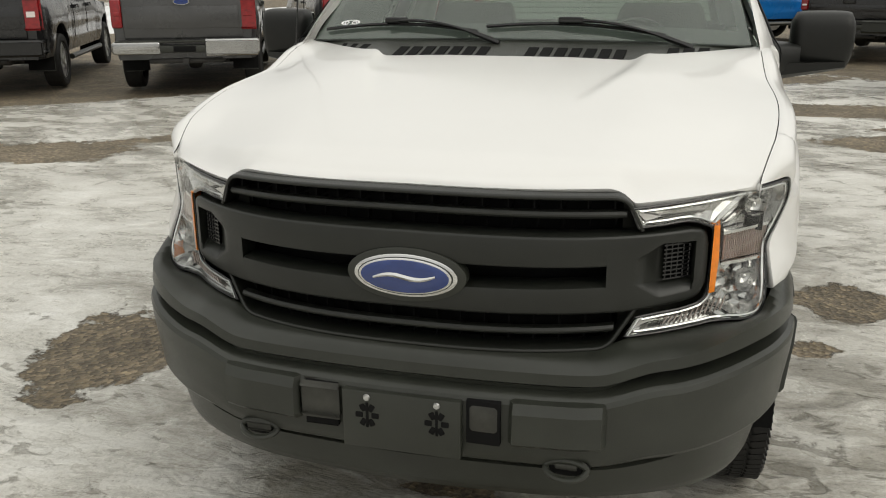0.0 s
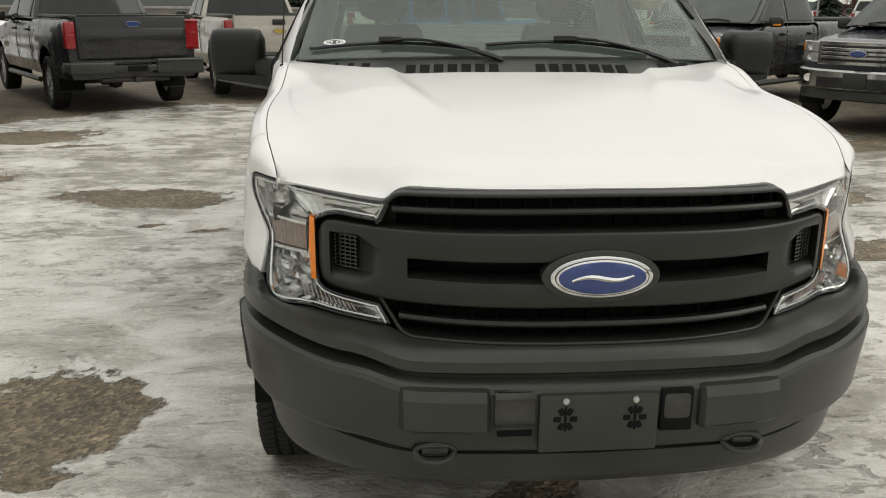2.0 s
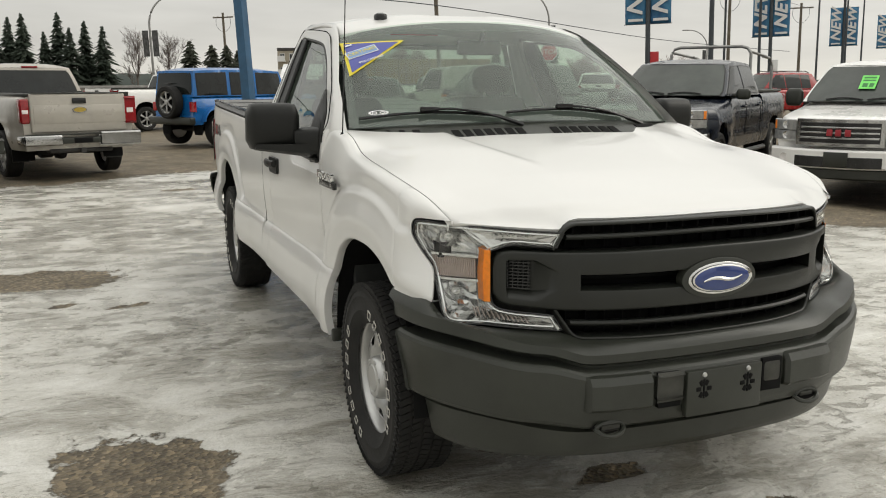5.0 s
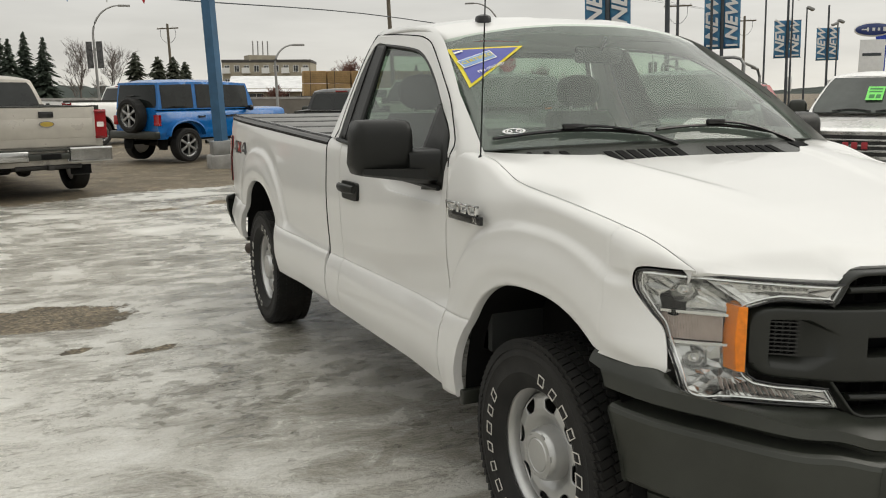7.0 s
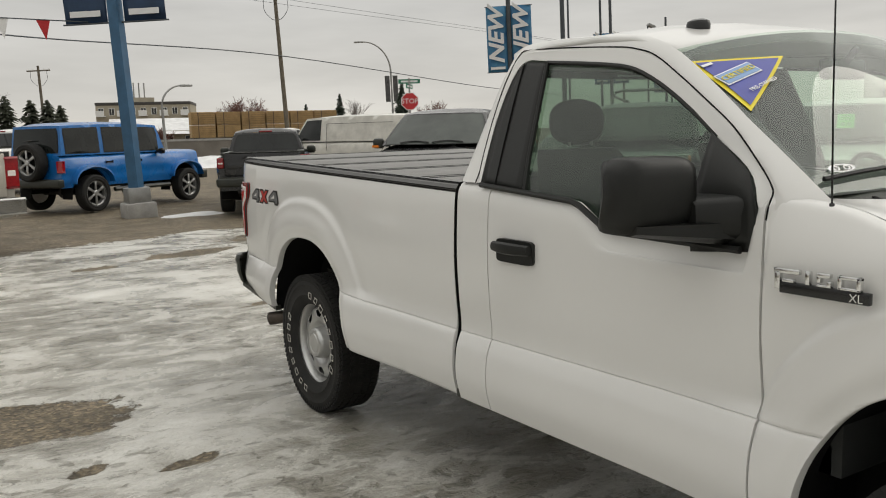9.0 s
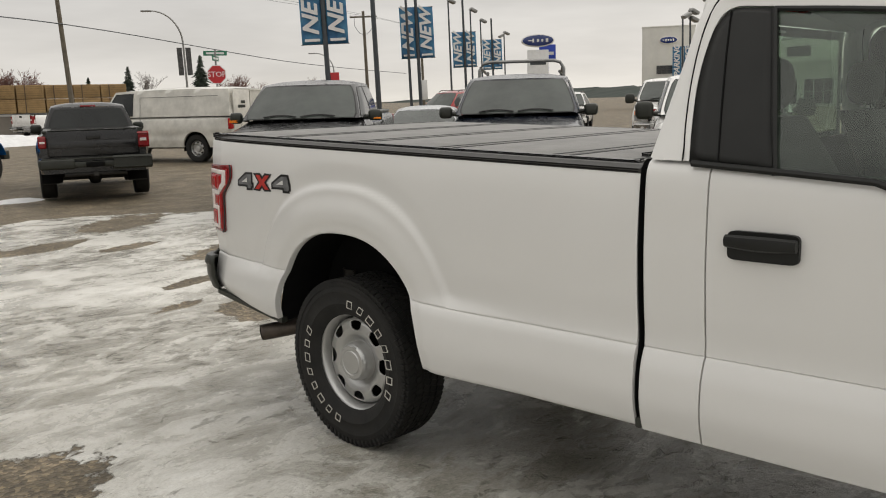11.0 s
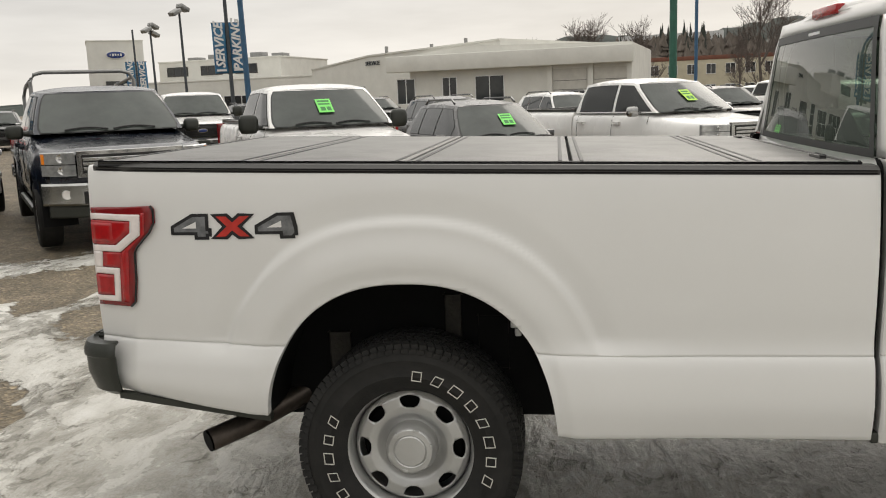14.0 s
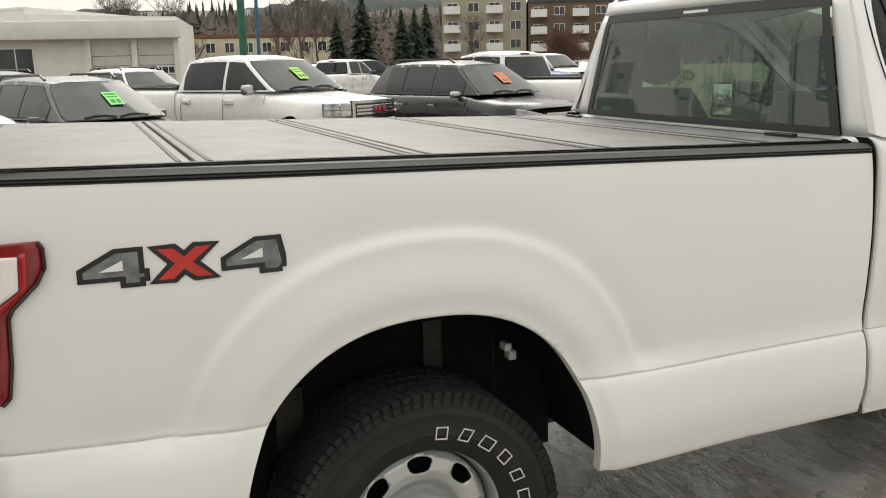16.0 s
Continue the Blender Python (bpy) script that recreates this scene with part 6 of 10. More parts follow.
lathe(bm, [(0.0, 0.02), (0.06, 0.015), (0.065, -0.02), (0.0, -0.03)], 20, "z")
for a in (0, 180, 270):
    box(bm, 0.05, 0.18, -0.02, 0.02, -0.012, 0.008, 0.003, Matrix.Rotation(radians(a), 4, "Z"))
bmesh.ops.transform(bm, matrix=pose(0.40, 1.06, 1.255, 62, 0, 0), verts=bm.verts)
part("steering_wheel", bm, GLOSSBLACK, cabin, "black steering wheel")
def seat_block(x0, x1, name, label):
    st = new(name)
    st.parent = cabin
    st["label"] = label
    bm = bmesh.new()
    box(bm, x0, x1, 1.18, 1.72, 0.82, 1.0, 0.05, seg=3)
    part("cushion", bm, SEAT, st)
    bm = bmesh.new()
    rows = []
    n = 14
    for i in range(n + 1):
        v = i / n
        y, z = lerp(1.60, 1.86, v), lerp(0.95, 1.47, v)
        w = (x1 - x0) / 2 * (1 - 0.22 * sm(0.55, 1.0, v) - 0.08 * sm(0.95, 1, v))
        cx_ = (x0 + x1) / 2
        rows.append([(cx_ + w * math.copysign(abs(math.cos(a)) ** 0.5, math.cos(a)), y + 0.07 * math.copysign(abs(math.sin(a)) ** 0.5, math.sin(a)), z) for a in [2 * math.pi * q / 20 for q in range(20)]])
    vs = grid(bm, rows, close_v=True)
    bm.faces.new(vs[0]), bm.faces.new(vs[-1][::-1])
    bmesh.ops.recalc_face_normals(bm, faces=bm.faces)
    part("backrest", bm, SEAT, st)
    bm = bmesh.new()
    cx_ = (x0 + x1) / 2
    rows = []
    for i in range(13):
        f = -1 + 2 * i / 12
        k_ = max(0.02, (1 - abs(f) ** 2.6)) ** (1 / 2.6)
        rows.append([(cx_ + 0.135 * k_ * math.copysign(abs(math.cos(a)) ** 0.7, math.cos(a)), 1.865 + 0.055 * k_ * math.copysign(abs(math.sin(a)) ** 0.8, math.sin(a)), 1.578 + 0.092 * f) for a in [2 * math.pi * q / 20 for q in range(20)]])
    vs = grid(bm, rows, close_v=True)
    bm.faces.new(vs[0]), bm.faces.new(vs[-1][::-1])
    bmesh.ops.recalc_face_normals(bm, faces=bm.faces)
    part("headrest", bm, SEAT, st)
    bm = bmesh.new()
    for dx in (-0.06, 0.06):
        tube(bm, [(cx_ + dx, 1.845, 1.48), (cx_ + dx, 1.85, 1.56)], 0.007, 6)
    part("headrest_posts", bm, STEEL, st)
seat_block(-0.74, -0.22, "passenger_seat", "grey cloth bench seat section")
seat_block(0.22, 0.74, "driver_seat", "grey cloth bench seat section")
bm = bmesh.new()
box(bm, -0.20, 0.20, 1.22, 1.80, 0.82, 1.22, 0.04, seg=3)
part("centre_seat", bm, SEAT, cabin, "folded grey centre seat")
bm = bmesh.new()
box(bm, -0.125, 0.125, 0.985, 1.02, 1.70, 1.775, 0.016)
tube(bm, [(0, 0.99, 1.76), (0, 0.95, 1.81)], 0.012, 6)
part("rear_view_mirror", bm, GLOSSBLACK, cabin, "black rear-view mirror")

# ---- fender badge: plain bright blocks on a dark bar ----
badge = new("fender_badge")
badge.parent = truck
badge["label"] = "chrome and black model badge on the fender"
badge.location.y = -0.025
bx = -0.9805
bm = bmesh.new()
box(bm, bx - 0.004, bx + 0.012, 0.315, 0.560, 1.120, 1.150, 0.003)
part("badge_bar", bm, GLOSSBLACK, badge)
for y0, y1, z0, z1 in ((0.500, 0.575, 1.172, 1.186), (0.555, 0.572, 1.130, 1.180), (0.515, 0.55, 1.150, 1.160), (0.470, 0.484, 1.150, 1.186), (0.415, 0.452, 1.174, 1.186), (0.440, 0.452, 1.160, 1.18), (0.412, 0.424, 1.150, 1.168), (0.418, 0.452, 1.150, 1.157), (0.335, 0.395, 1.176, 1.186), (0.335, 0.395, 1.150, 1.158), (0.335, 0.347, 1.15, 1.186), (0.384, 0.396, 1.15, 1.186)):
    bm = bmesh.new()
    box(bm, bx - 0.009, bx + 0.006, y0, y1, z0, z1, 0.003)
    part("badge_block", bm, CHROME, badge)
text("badge_trim_letters", "XL", 0.030, Matrix.Translation((bx - 0.005, 0.348, 1.133)) @ Matrix.Rotation(radians(-90), 4, "Z") @ Matrix.Rotation(radians(90), 4, "X"), CHROME, badge, 0.001)

# ---- bed: rails, cover, rear end ----
def rake(y):
    return 0.030 * (y - 3.45) - 0.024


def raked(bm):
    for v in bm.verts:
        v.co.z += rake(v.co.y)
    return bm


for s in (-1, 1):
    bm = bmesh.new()
    rows = []
    for i in range(41):
        y = lerp(2.092, 4.675, i / 40)
        w = 0.927 * table(((3.9, 1.0), (4.3, 0.985), (4.55, 0.96), (4.70, 0.91)), y)
        rows.append([(x_, y_, z_ + rake(y_)) for x_, y_, z_ in ((s * (w + 0.004), y, 1.370), (s * (w + 0.006), y, 1.386), (s * (w - 0.004), y, 1.392), (s * (w - 0.012), y, 1.398), (s * (w - 0.075), y, 1.400), (s * (w - 0.085), y, 1.35))])
    vs = grid(bm, rows, close_v=True)
    bm.faces.new(vs[0]), bm.faces.new(vs[-1][::-1])
    bmesh.ops.recalc_face_normals(bm, faces=bm.faces)
    cap_ = part("bed_rail_cap", bm, RAIL, truck, "black bed rail cap", 30)
    for k_, zz in enumerate((1.3755, 1.3835)):
        bm = bmesh.new()
        tube(bm, [(s * (0.927 * table(((3.9, 1.0), (4.3, 0.985), (4.55, 0.96), (4.70, 0.91)), y) + 0.0055), y, zz + rake(y)) for y in [lerp(2.10, 4.66, i / 30) for i in range(31)]], 0.0022, 5)
        part("cap_groove", bm, DARK, cap_)
cover = new("bed_cover")
cover.parent = truck
cover["label"] = "folding hard tonneau cover, dull grey, closed"
edges = [2.13, 2.46, 3.02, 3.56, 4.10, 4.645]
for k, (a, b) in enumerate(zip(edges, edges[1:])):
    bm = bmesh.new()
    box(bm, -0.848, 0.848, a + 0.006, b - 0.006, 1.382, 1.405, 0.004)
    p_ = part("cover_panel", raked(bm), COVER, cover)
    for y in (a + 0.035, b - 0.035):
        bm = bmesh.new()
        box(bm, -0.846, 0.846, y - 0.007, y + 0.007, 1.403, 1.4075, 0.002)
        part("hinge_strip", raked(bm), TRIM, p_)
bm = bmesh.new()
box(bm, -0.84, 0.84, 2.11, 4.66, 1.372, 1.385)
part("cover_seals", raked(bm), DARK, cover)
for s in (-1, 1):
    bm = bmesh.new()
    box(bm, s * 0.850, s * 0.868, 2.13, 4.64, 1.390, 1.406, 0.004)
    box(bm, s * 0.872, s * 0.882, 2.13, 4.64, 1.390, 1.403, 0.003)
    part("cover_rail", raked(bm), GLOSSBLACK, cover, "black clamp rail")
    bm = bmesh.new()
    box(bm, s * 0.60, s * 0.72, 2.19, 2.21, 1.405, 1.415, 0.003)
    part("latch", raked(bm), GLOSSBLACK, cover)
    # tail lights
    tl = new("tail_light")
    tl.parent = truck
    tl["label"] = "red and white C-pattern tail light"
    def tl_x(y, z):
        t_ = table(((3.9, 1.0), (4.3, 0.985), (4.55, 0.96), (4.70, 0.91)), y)
        return 0.952 * t_ - 0.03 * max(0, z - 1.15)
    def tl_patch(poly_a, poly_b, off, material, name, n=14, m=4):
        bm = bmesh.new()
        rows = []
        for i in range(n + 1):
            (ya, za), (yb, zb) = poly_a(i / n), poly_b(i / n)
            rows.append([(s * (tl_x(lerp(ya, yb, j / m), lerp(za, zb, j / m)) + off), lerp(ya, yb, j / m), lerp(za, zb, j / m)) for j in range(m + 1)])
        grid(bm, rows, flip=s < 0)
        bmesh.ops.recalc_face_normals(bm, faces=bm.faces)
        return thick(part(name, bm, material, tl), 0.02)
    RL = [(4.443, 1.262), (4.434, 1.250), (4.434, 1.205), (4.452, 1.172), (4.505, 1.120), (4.515, 1.10), (4.520, 1.0), (4.532, 0.925), (4.548, 0.910)]
    def front_line(t):
        n_ = len(RL) - 1
        f = min(t * n_, n_ - 1e-6)
        i = int(f)
        return tuple(lerp(p, q, f - i) for p, q in zip(RL[i], RL[i + 1]))
    def back_line(t):
        return (4.690, lerp(1.256, 0.910, t))
    tl_patch(front_line, back_line, 0.010, REDDEEP, "lamp_body", 32, 6)
    def line(*pts):
        def at_(t):
            f = min(t * (len(pts) - 1), len(pts) - 1 - 1e-6)
            i = int(f)
            return tuple(lerp(p, q, f - i) for p, q in zip(pts[i], pts[i + 1]))
        return at_
    B_ = 4.690
    # one white line folds into an upper and a lower C
    tl_patch(line((B_, 1.237), (4.485, 1.233), (4.490, 1.162), (4.571, 1.104), (B_, 1.103)),
             line((B_, 1.217), (4.522, 1.212), (4.526, 1.170), (4.588, 1.126), (B_, 1.125)), 0.0145, PINKLENS, "white_band", 32, 3)
    tl_patch(line((4.654, 1.1035), (4.659, 1.0455)), line((B_, 1.1035), (B_, 1.0455)), 0.0145, PINKLENS, "white_band", 6, 3)
    tl_patch(line((B_, 1.045), (4.584, 1.045), (4.592, 0.926), (B_, 0.926)), line((B_, 1.025), (4.608, 1.022), (4.614, 0.945), (B_, 0.944)), 0.0145, PINKLENS, "white_band", 30, 3)
    tl_patch(line((4.527, 1.208), (4.531, 1.172), (4.592, 1.130)), line((B_, 1.213), (B_, 1.172), (B_, 1.129)), 0.0135, REDLENS, "red_block", 12, 5)
    tl_patch(line((4.600, 1.203), (4.600, 1.138)), line((B_, 1.205), (B_, 1.137)), 0.0165, REDLENS, "red_block", 6, 4)
    tl_patch(line((4.612, 1.018), (4.618, 0.949)), line((B_, 1.021), (B_, 0.948)), 0.0155, REDLENS, "red_block", 6, 4)
    tl_patch(line((4.468, 1.240), (4.474, 1.165), (4.540, 1.106), (4.545, 1.04), (4.556, 0.925)), line((4.481, 1.238), (4.486, 1.160), (4.567, 1.100), (4.580, 1.04), (4.588, 0.925)), 0.0130, REDLENS, "red_rim", 28, 2)
    tl_patch(line((4.572, 1.100), (4.580, 1.049)), line((4.650, 1.100), (4.655, 1.049)), 0.0130, REDLENS, "red_block", 6, 3)
    bm = bmesh.new()
    pts = [(s * (tl_x(y, z) + 0.010), y, z) for y, z in [front_line(k / 40) for k in range(41)]]
    tube(bm, pts, 0.004, 6)
    part("lamp_seal", bm, GLOSSBLACK, tl)
    # rear bumper corner
    bm = bmesh.new()
    rows = []
    for i in range(9):
        a = radians(-8 + 98 * i / 8)
        xx, yy = 0.84 + 0.115 * math.cos(a), 4.63 + 0.125 * math.sin(a)
        k_ = min(1.0, i / 4)
        rows.append([(s * (xx - 0.03), yy - 0.02 * k_, 0.786), (s * (xx - 0.004), yy + 0.010 * k_, 0.780), (s * (xx + 0.006), yy + 0.018 * k_, 0.755), (s * (xx + 0.008), yy + 0.018 * k_, 0.735), (s * (xx + 0.003), yy + 0.013 * k_, 0.728), (s * (xx + 0.001), yy + 0.012 * k_, 0.67), (s * (xx - 0.02), yy, 0.602), (s * (xx - 0.05), yy - 0.02 * k_, 0.58)])
    rows.append([(0, p[1], p[2]) for p in rows[-1]])
    grid(bm, rows)
    bmesh.ops.recalc_face_normals(bm, faces=bm.faces)
    thick(part("rear_bumper_corner", bm, PLASTIC, truck, "black plastic rear bumper end"), 0.01)
    bm = bmesh.new()
    prism(bm, [(4.07, 0.497), (4.07, 0.525), (4.62, 0.598), (4.62, 0.578)], s * 0.935, s * 0.90)
    part("sill_strip", bm, PLASTIC, truck)
bm = bmesh.new()
box(bm, -0.80, 0.80, 4.655, 4.715, 0.80, 1.39, 0.02)
part("tailgate", bm, WHITE, truck, "white tailgate")
bm = bmesh.new()
box(bm, -0.85, 0.85, 4.66, 4.745, 0.776, 0.790, 0.003)
for k in range(5):
    box(bm, -0.845, 0.845, 4.664 + 0.017 * k, 4.672 + 0.017 * k, 0.789, 0.796)
part("bumper_step", bm, PLASTIC, truck, "ribbed bumper step pad")
# chassis, axle, exhaust, shocks
bm = bmesh.new()
for s in (-1, 1):
    box(bm, s * 0.40, s * 0.50, -0.75, 4.55, 0.50, 0.62)
box(bm, -0.56, 0.56, 2.15, 4.6, 0.66, 0.72)
box(bm, -0.6, 0.6, -0.3, 0.3, 0.48, 0.80)
for y in (0.9, 2.0, 2.9, 4.2):
    box(bm, -0.45, 0.45, y, y + 0.10, 0.50, 0.60)
part("chassis_frame", bm, FRAMEMAT, truck, "dark steel chassis frame")
bm = bmesh.new()
for y in (AX_R, AX_F):
    tube(bm, [(-0.70, y, HUB), (-0.2, y, HUB), (0.2, y, HUB), (0.70, y, HUB)], 0.045, 10)
lathe(bm, [(0.0, -0.16), (0.10, -0.13), (0.15, 0), (0.10, 0.13), (0.0, 0.16)], 18, "x", (0.05, AX_R, HUB))
for s in (-1, 1):
    tube(bm, [(s * 0.55, 2.75, 0.50), (s * 0.55, 3.2, 0.44), (s * 0.55, AX_R, 0.43), (s * 0.55, 4.0, 0.47), (s * 0.55, 4.3, 0.54)], 0.024, 6)
    tube(bm, [(s * 0.58, 3.30, 0.40), (s * 0.52, 3.15, 0.78)], 0.030, 8)
part("axles", bm, FRAMEMAT, truck, "dark steel axles and springs")
RUSTY = mat("grimy_steel", (0.050, 0.044, 0.035), 0.75, vary=0.6, scale=16, bump=0.4, bscale=70)
for s in (-1, 1):
    for y0, y1, z0, z1, x0, x1 in ((3.25, 3.36, 0.60, 0.80, 0.56, 0.60), (3.84, 3.92, 0.56, 0.74, 0.56, 0.61), (3.42, 3.48, 0.50, 0.88, 0.57, 0.61)):
        bm = bmesh.new()
        box(bm, s * x0, s * (x1 + 0.035), y0, y1, z0, z1, 0.008)
        part("frame_bracket", bm, RUSTY, truck)
bm = bmesh.new()
box(bm, -0.70, -0.66, 3.20, 3.225, 0.735, 0.765, 0.006)
box(bm, -0.70, -0.66, 3.215, 3.24, 0.765, 0.79, 0.006)
part("cable_clip", bm, WHITE, truck, "small white cable clip")
bm = bmesh.new()
tube(bm, [(-0.55, 3.2, 0.52), (-0.56, 3.75, 0.55), (-0.60, 4.02, 0.50), (-0.74, 4.20, 0.425), (-0.87, 4.33, 0.395)], 0.042, 14, cap=False)
lathe(bm, [(0.036, 0.0), (0.036, 0.2)], 14, "x", (-0.6, 4.0, 0.5))
part("exhaust_pipe", bm, mat("brown_steel", (0.11, 0.09, 0.075), 0.42, 0.7, vary=0.5, scale=14), truck, "dark brown steel exhaust tailpipe")
bm = bmesh.new()
m = Matrix.Translation((-0.874, 4.334, 0.3938)) @ Vector((-0.13, 0.13, -0.03)).to_track_quat("Z", "Y").to_matrix().to_4x4()
rows = [[m @ Vector((0.040 * f * math.cos(2 * math.pi * k / 14), 0.040 * f * math.sin(2 * math.pi * k / 14), 0)) for k in range(14)] for f in (1, 0.02)]
grid(bm, rows, close_v=True)
part("pipe_mouth", bm, DARK, truck)

# 4x4 decals on the bed sides
DEC_D = mat("decal_black", (0.010, 0.010, 0.011), 0.35, vary=0.2, scale=40)
DEC_G = mat("decal_grey", (0.21, 0.215, 0.22), 0.35, vary=0.8, scale=14)
DEC_R = mat("decal_red", (0.50, 0.03, 0.02), 0.35, vary=0.3, scale=30)
def decal(s):
    root = new("bed_decal")
    root.parent = truck
    root["label"] = "black, grey and red four-by-four decal"
    FOUR = [(0.0, 0.022), (0.0, 0.040), (0.072, 0.084), (0.122, 0.084), (0.122, 0.028), (0.132, 0.028), (0.132, 0.012), (0.122, 0.012), (0.122, 0.0), (0.086, 0.0), (0.086, 0.018), (0.0, 0.018)]
    EX = [(0.0, 0.0), (0.040, 0.042), (0.002, 0.084), (0.045, 0.084), (0.066, 0.062), (0.090, 0.084), (0.132, 0.084), (0.088, 0.042), (0.130, 0.0), (0.088, 0.0), (0.064, 0.022), (0.042, 0.0)]
    base_y, base_z = 4.366, 1.146
    def place(poly, off, grow, mt, nm, oy):
        bm = bmesh.new()
        n_ = len(poly)
        area = sum(poly[i_][0] * poly[(i_ + 1) % n_][1] - poly[(i_ + 1) % n_][0] * poly[i_][1] for i_ in range(n_))
        sgn = 1 if area > 0 else -1
        pts = []
        for i_ in range(n_):
            p0, p1, p2 = (Vector(poly[(i_ + k_) % n_]) for k_ in (-1, 0, 1))
            e0, e1 = (p1 - p0).normalized(), (p2 - p1).normalized()
            n0, n1 = Vector((e0.y, -e0.x)) * sgn, Vector((e1.y, -e1.x)) * sgn
            mi = n0 + n1
            mi = mi / max(0.45, mi.length_squared / 2) if mi.length > 1e-6 else n0
            pts.append(tuple(p1 + mi * grow))
        vs = []
        for px, pz in pts:
            y = base_y - (oy + px) if s < 0 else 4.366 - 0.445 + (oy + px)
            z = base_z + 0.006 + 0.87 * pz
            c_ = side_section(y)
            lo, hi = 0.0, 1.0
            for _ in range(20):
                mid = (lo + hi) / 2
                if catmull(c_, mid)[1] > z:
                    lo = mid
                else:
                    hi = mid
            x = catmull(c_, lo)[0] + flare(y, z)
            vs.append(bm.verts.new((s * (x + off), y, z)))
        f = bm.faces.new(vs)
        bmesh.ops.triangulate(bm, faces=[f])
        bmesh.ops.recalc_face_normals(bm, faces=bm.faces)
        part(nm, bm, mt, root)
    for oy, poly, inner in ((0.0, FOUR, DEC_G), (0.150, EX, DEC_R), (0.302, FOUR, DEC_G)):
        place(poly, 0.0025, 0.0085, DEC_D, "decal_outline", oy)
        place(poly, 0.0035, -0.0035, inner, "decal_fill", oy)
    for oy in (0.0, 0.302):
        place([(0.035, 0.036), (0.086, 0.062), (0.086, 0.036)], 0.0045, 0.0, WHITE, "decal_gap", oy)
for s in (-1, 1):
    decal(s)

# ---- parked vehicles ----
from collections import namedtuple

ALLOY = {}


def paint(name, col, rough=0.3, metal=0.0, dirt=0.25):
    return mat(name, col, rough, metal, vary=dirt, scale=2.2, coat=0.45, vary_rough=0.1, spec=0.4)


def add_alloy(parent, x, y, z, side, R, rim=SATIN, key="six", width=0.26, spokes=6):
    """An alloy wheel, scaled to radius R."""
    if key not in ALLOY:
        o = link("tyre", tyre_mesh(0.392, width, 0.245, 40), TYRE)
        me_t = o.data
        bpy.data.objects.remove(o)
        bm = bmesh.new()
        lathe(bm, [(0.250, -0.105), (0.256, -0.108), (0.258, -0.095), (0.238, -0.085), (0.225, -0.03), (0.220, 0.06), (0.0, 0.06)], 40)
        for k in range(spokes):
            for d in (-0.10, 0.10):
                m = Matrix.Rotation(2 * math.pi * k / spokes + d * 1.6, 4, "X")
                box(bm, -0.098, -0.070, -0.016, 0.016, 0.04, 0.245, 0.006, m @ Matrix.Rotation(-d, 4, "X"))
        lathe(bm, [(0.0, -0.112), (0.045, -0.110), (0.06, -0.098), (0.065, -0.06)], 20)
        o = link("rim", bm, rim)
        me_r = o.data
        bpy.data.objects.remove(o)
        bm = bmesh.new()
        lathe(bm, [(0.0, -0.03), (0.21, -0.03), (0.21, 0.04), (0.0, 0.05)], 24)
        o = link("brake", bm, DARK)
        me_b = o.data
        bpy.data.objects.remove(o)
        ALLOY[key] = (("tyre", me_t), ("rim", me_r), ("brake_disc", me_b))
    root = new("wheel")
    root.parent = parent
    root.matrix_local = pose(x, y, z, 0, 0, 0 if side < 0 else 180) @ Matrix.Diagonal((1, R / 0.392, R / 0.392, 1))
    for nm, me_ in ALLOY[key]:
        o = new(nm, me_)
        o.parent = root


# sizes of a vehicle with its nose towards -y and the front axle at y = 0
Car = namedtuple("Car", "wb foh roh w R sill hood nose belt roof ws0 ws1 rw1 rw0 roof_w belt_w curve sides archtop archhalf rail",
                 defaults=(3.68, 0.95, 1.20, 0.99, 0.40, 0.50, 1.28, 1.12, 1.34, 1.93, 0.50, 1.22, 2.62, 2.80, 0.76, 0.935, 0.45, ((0.62, 1.55), (1.66, 2.58)), 0.95, 0.50, 1.38))


def car_arch(c, y):
    za = None
    for cy_ in (0.0, c.wb):
        a = arch(y, cy_, c.archhalf, c.archtop, 0.30)
        za = a if a is not None else za
    return za


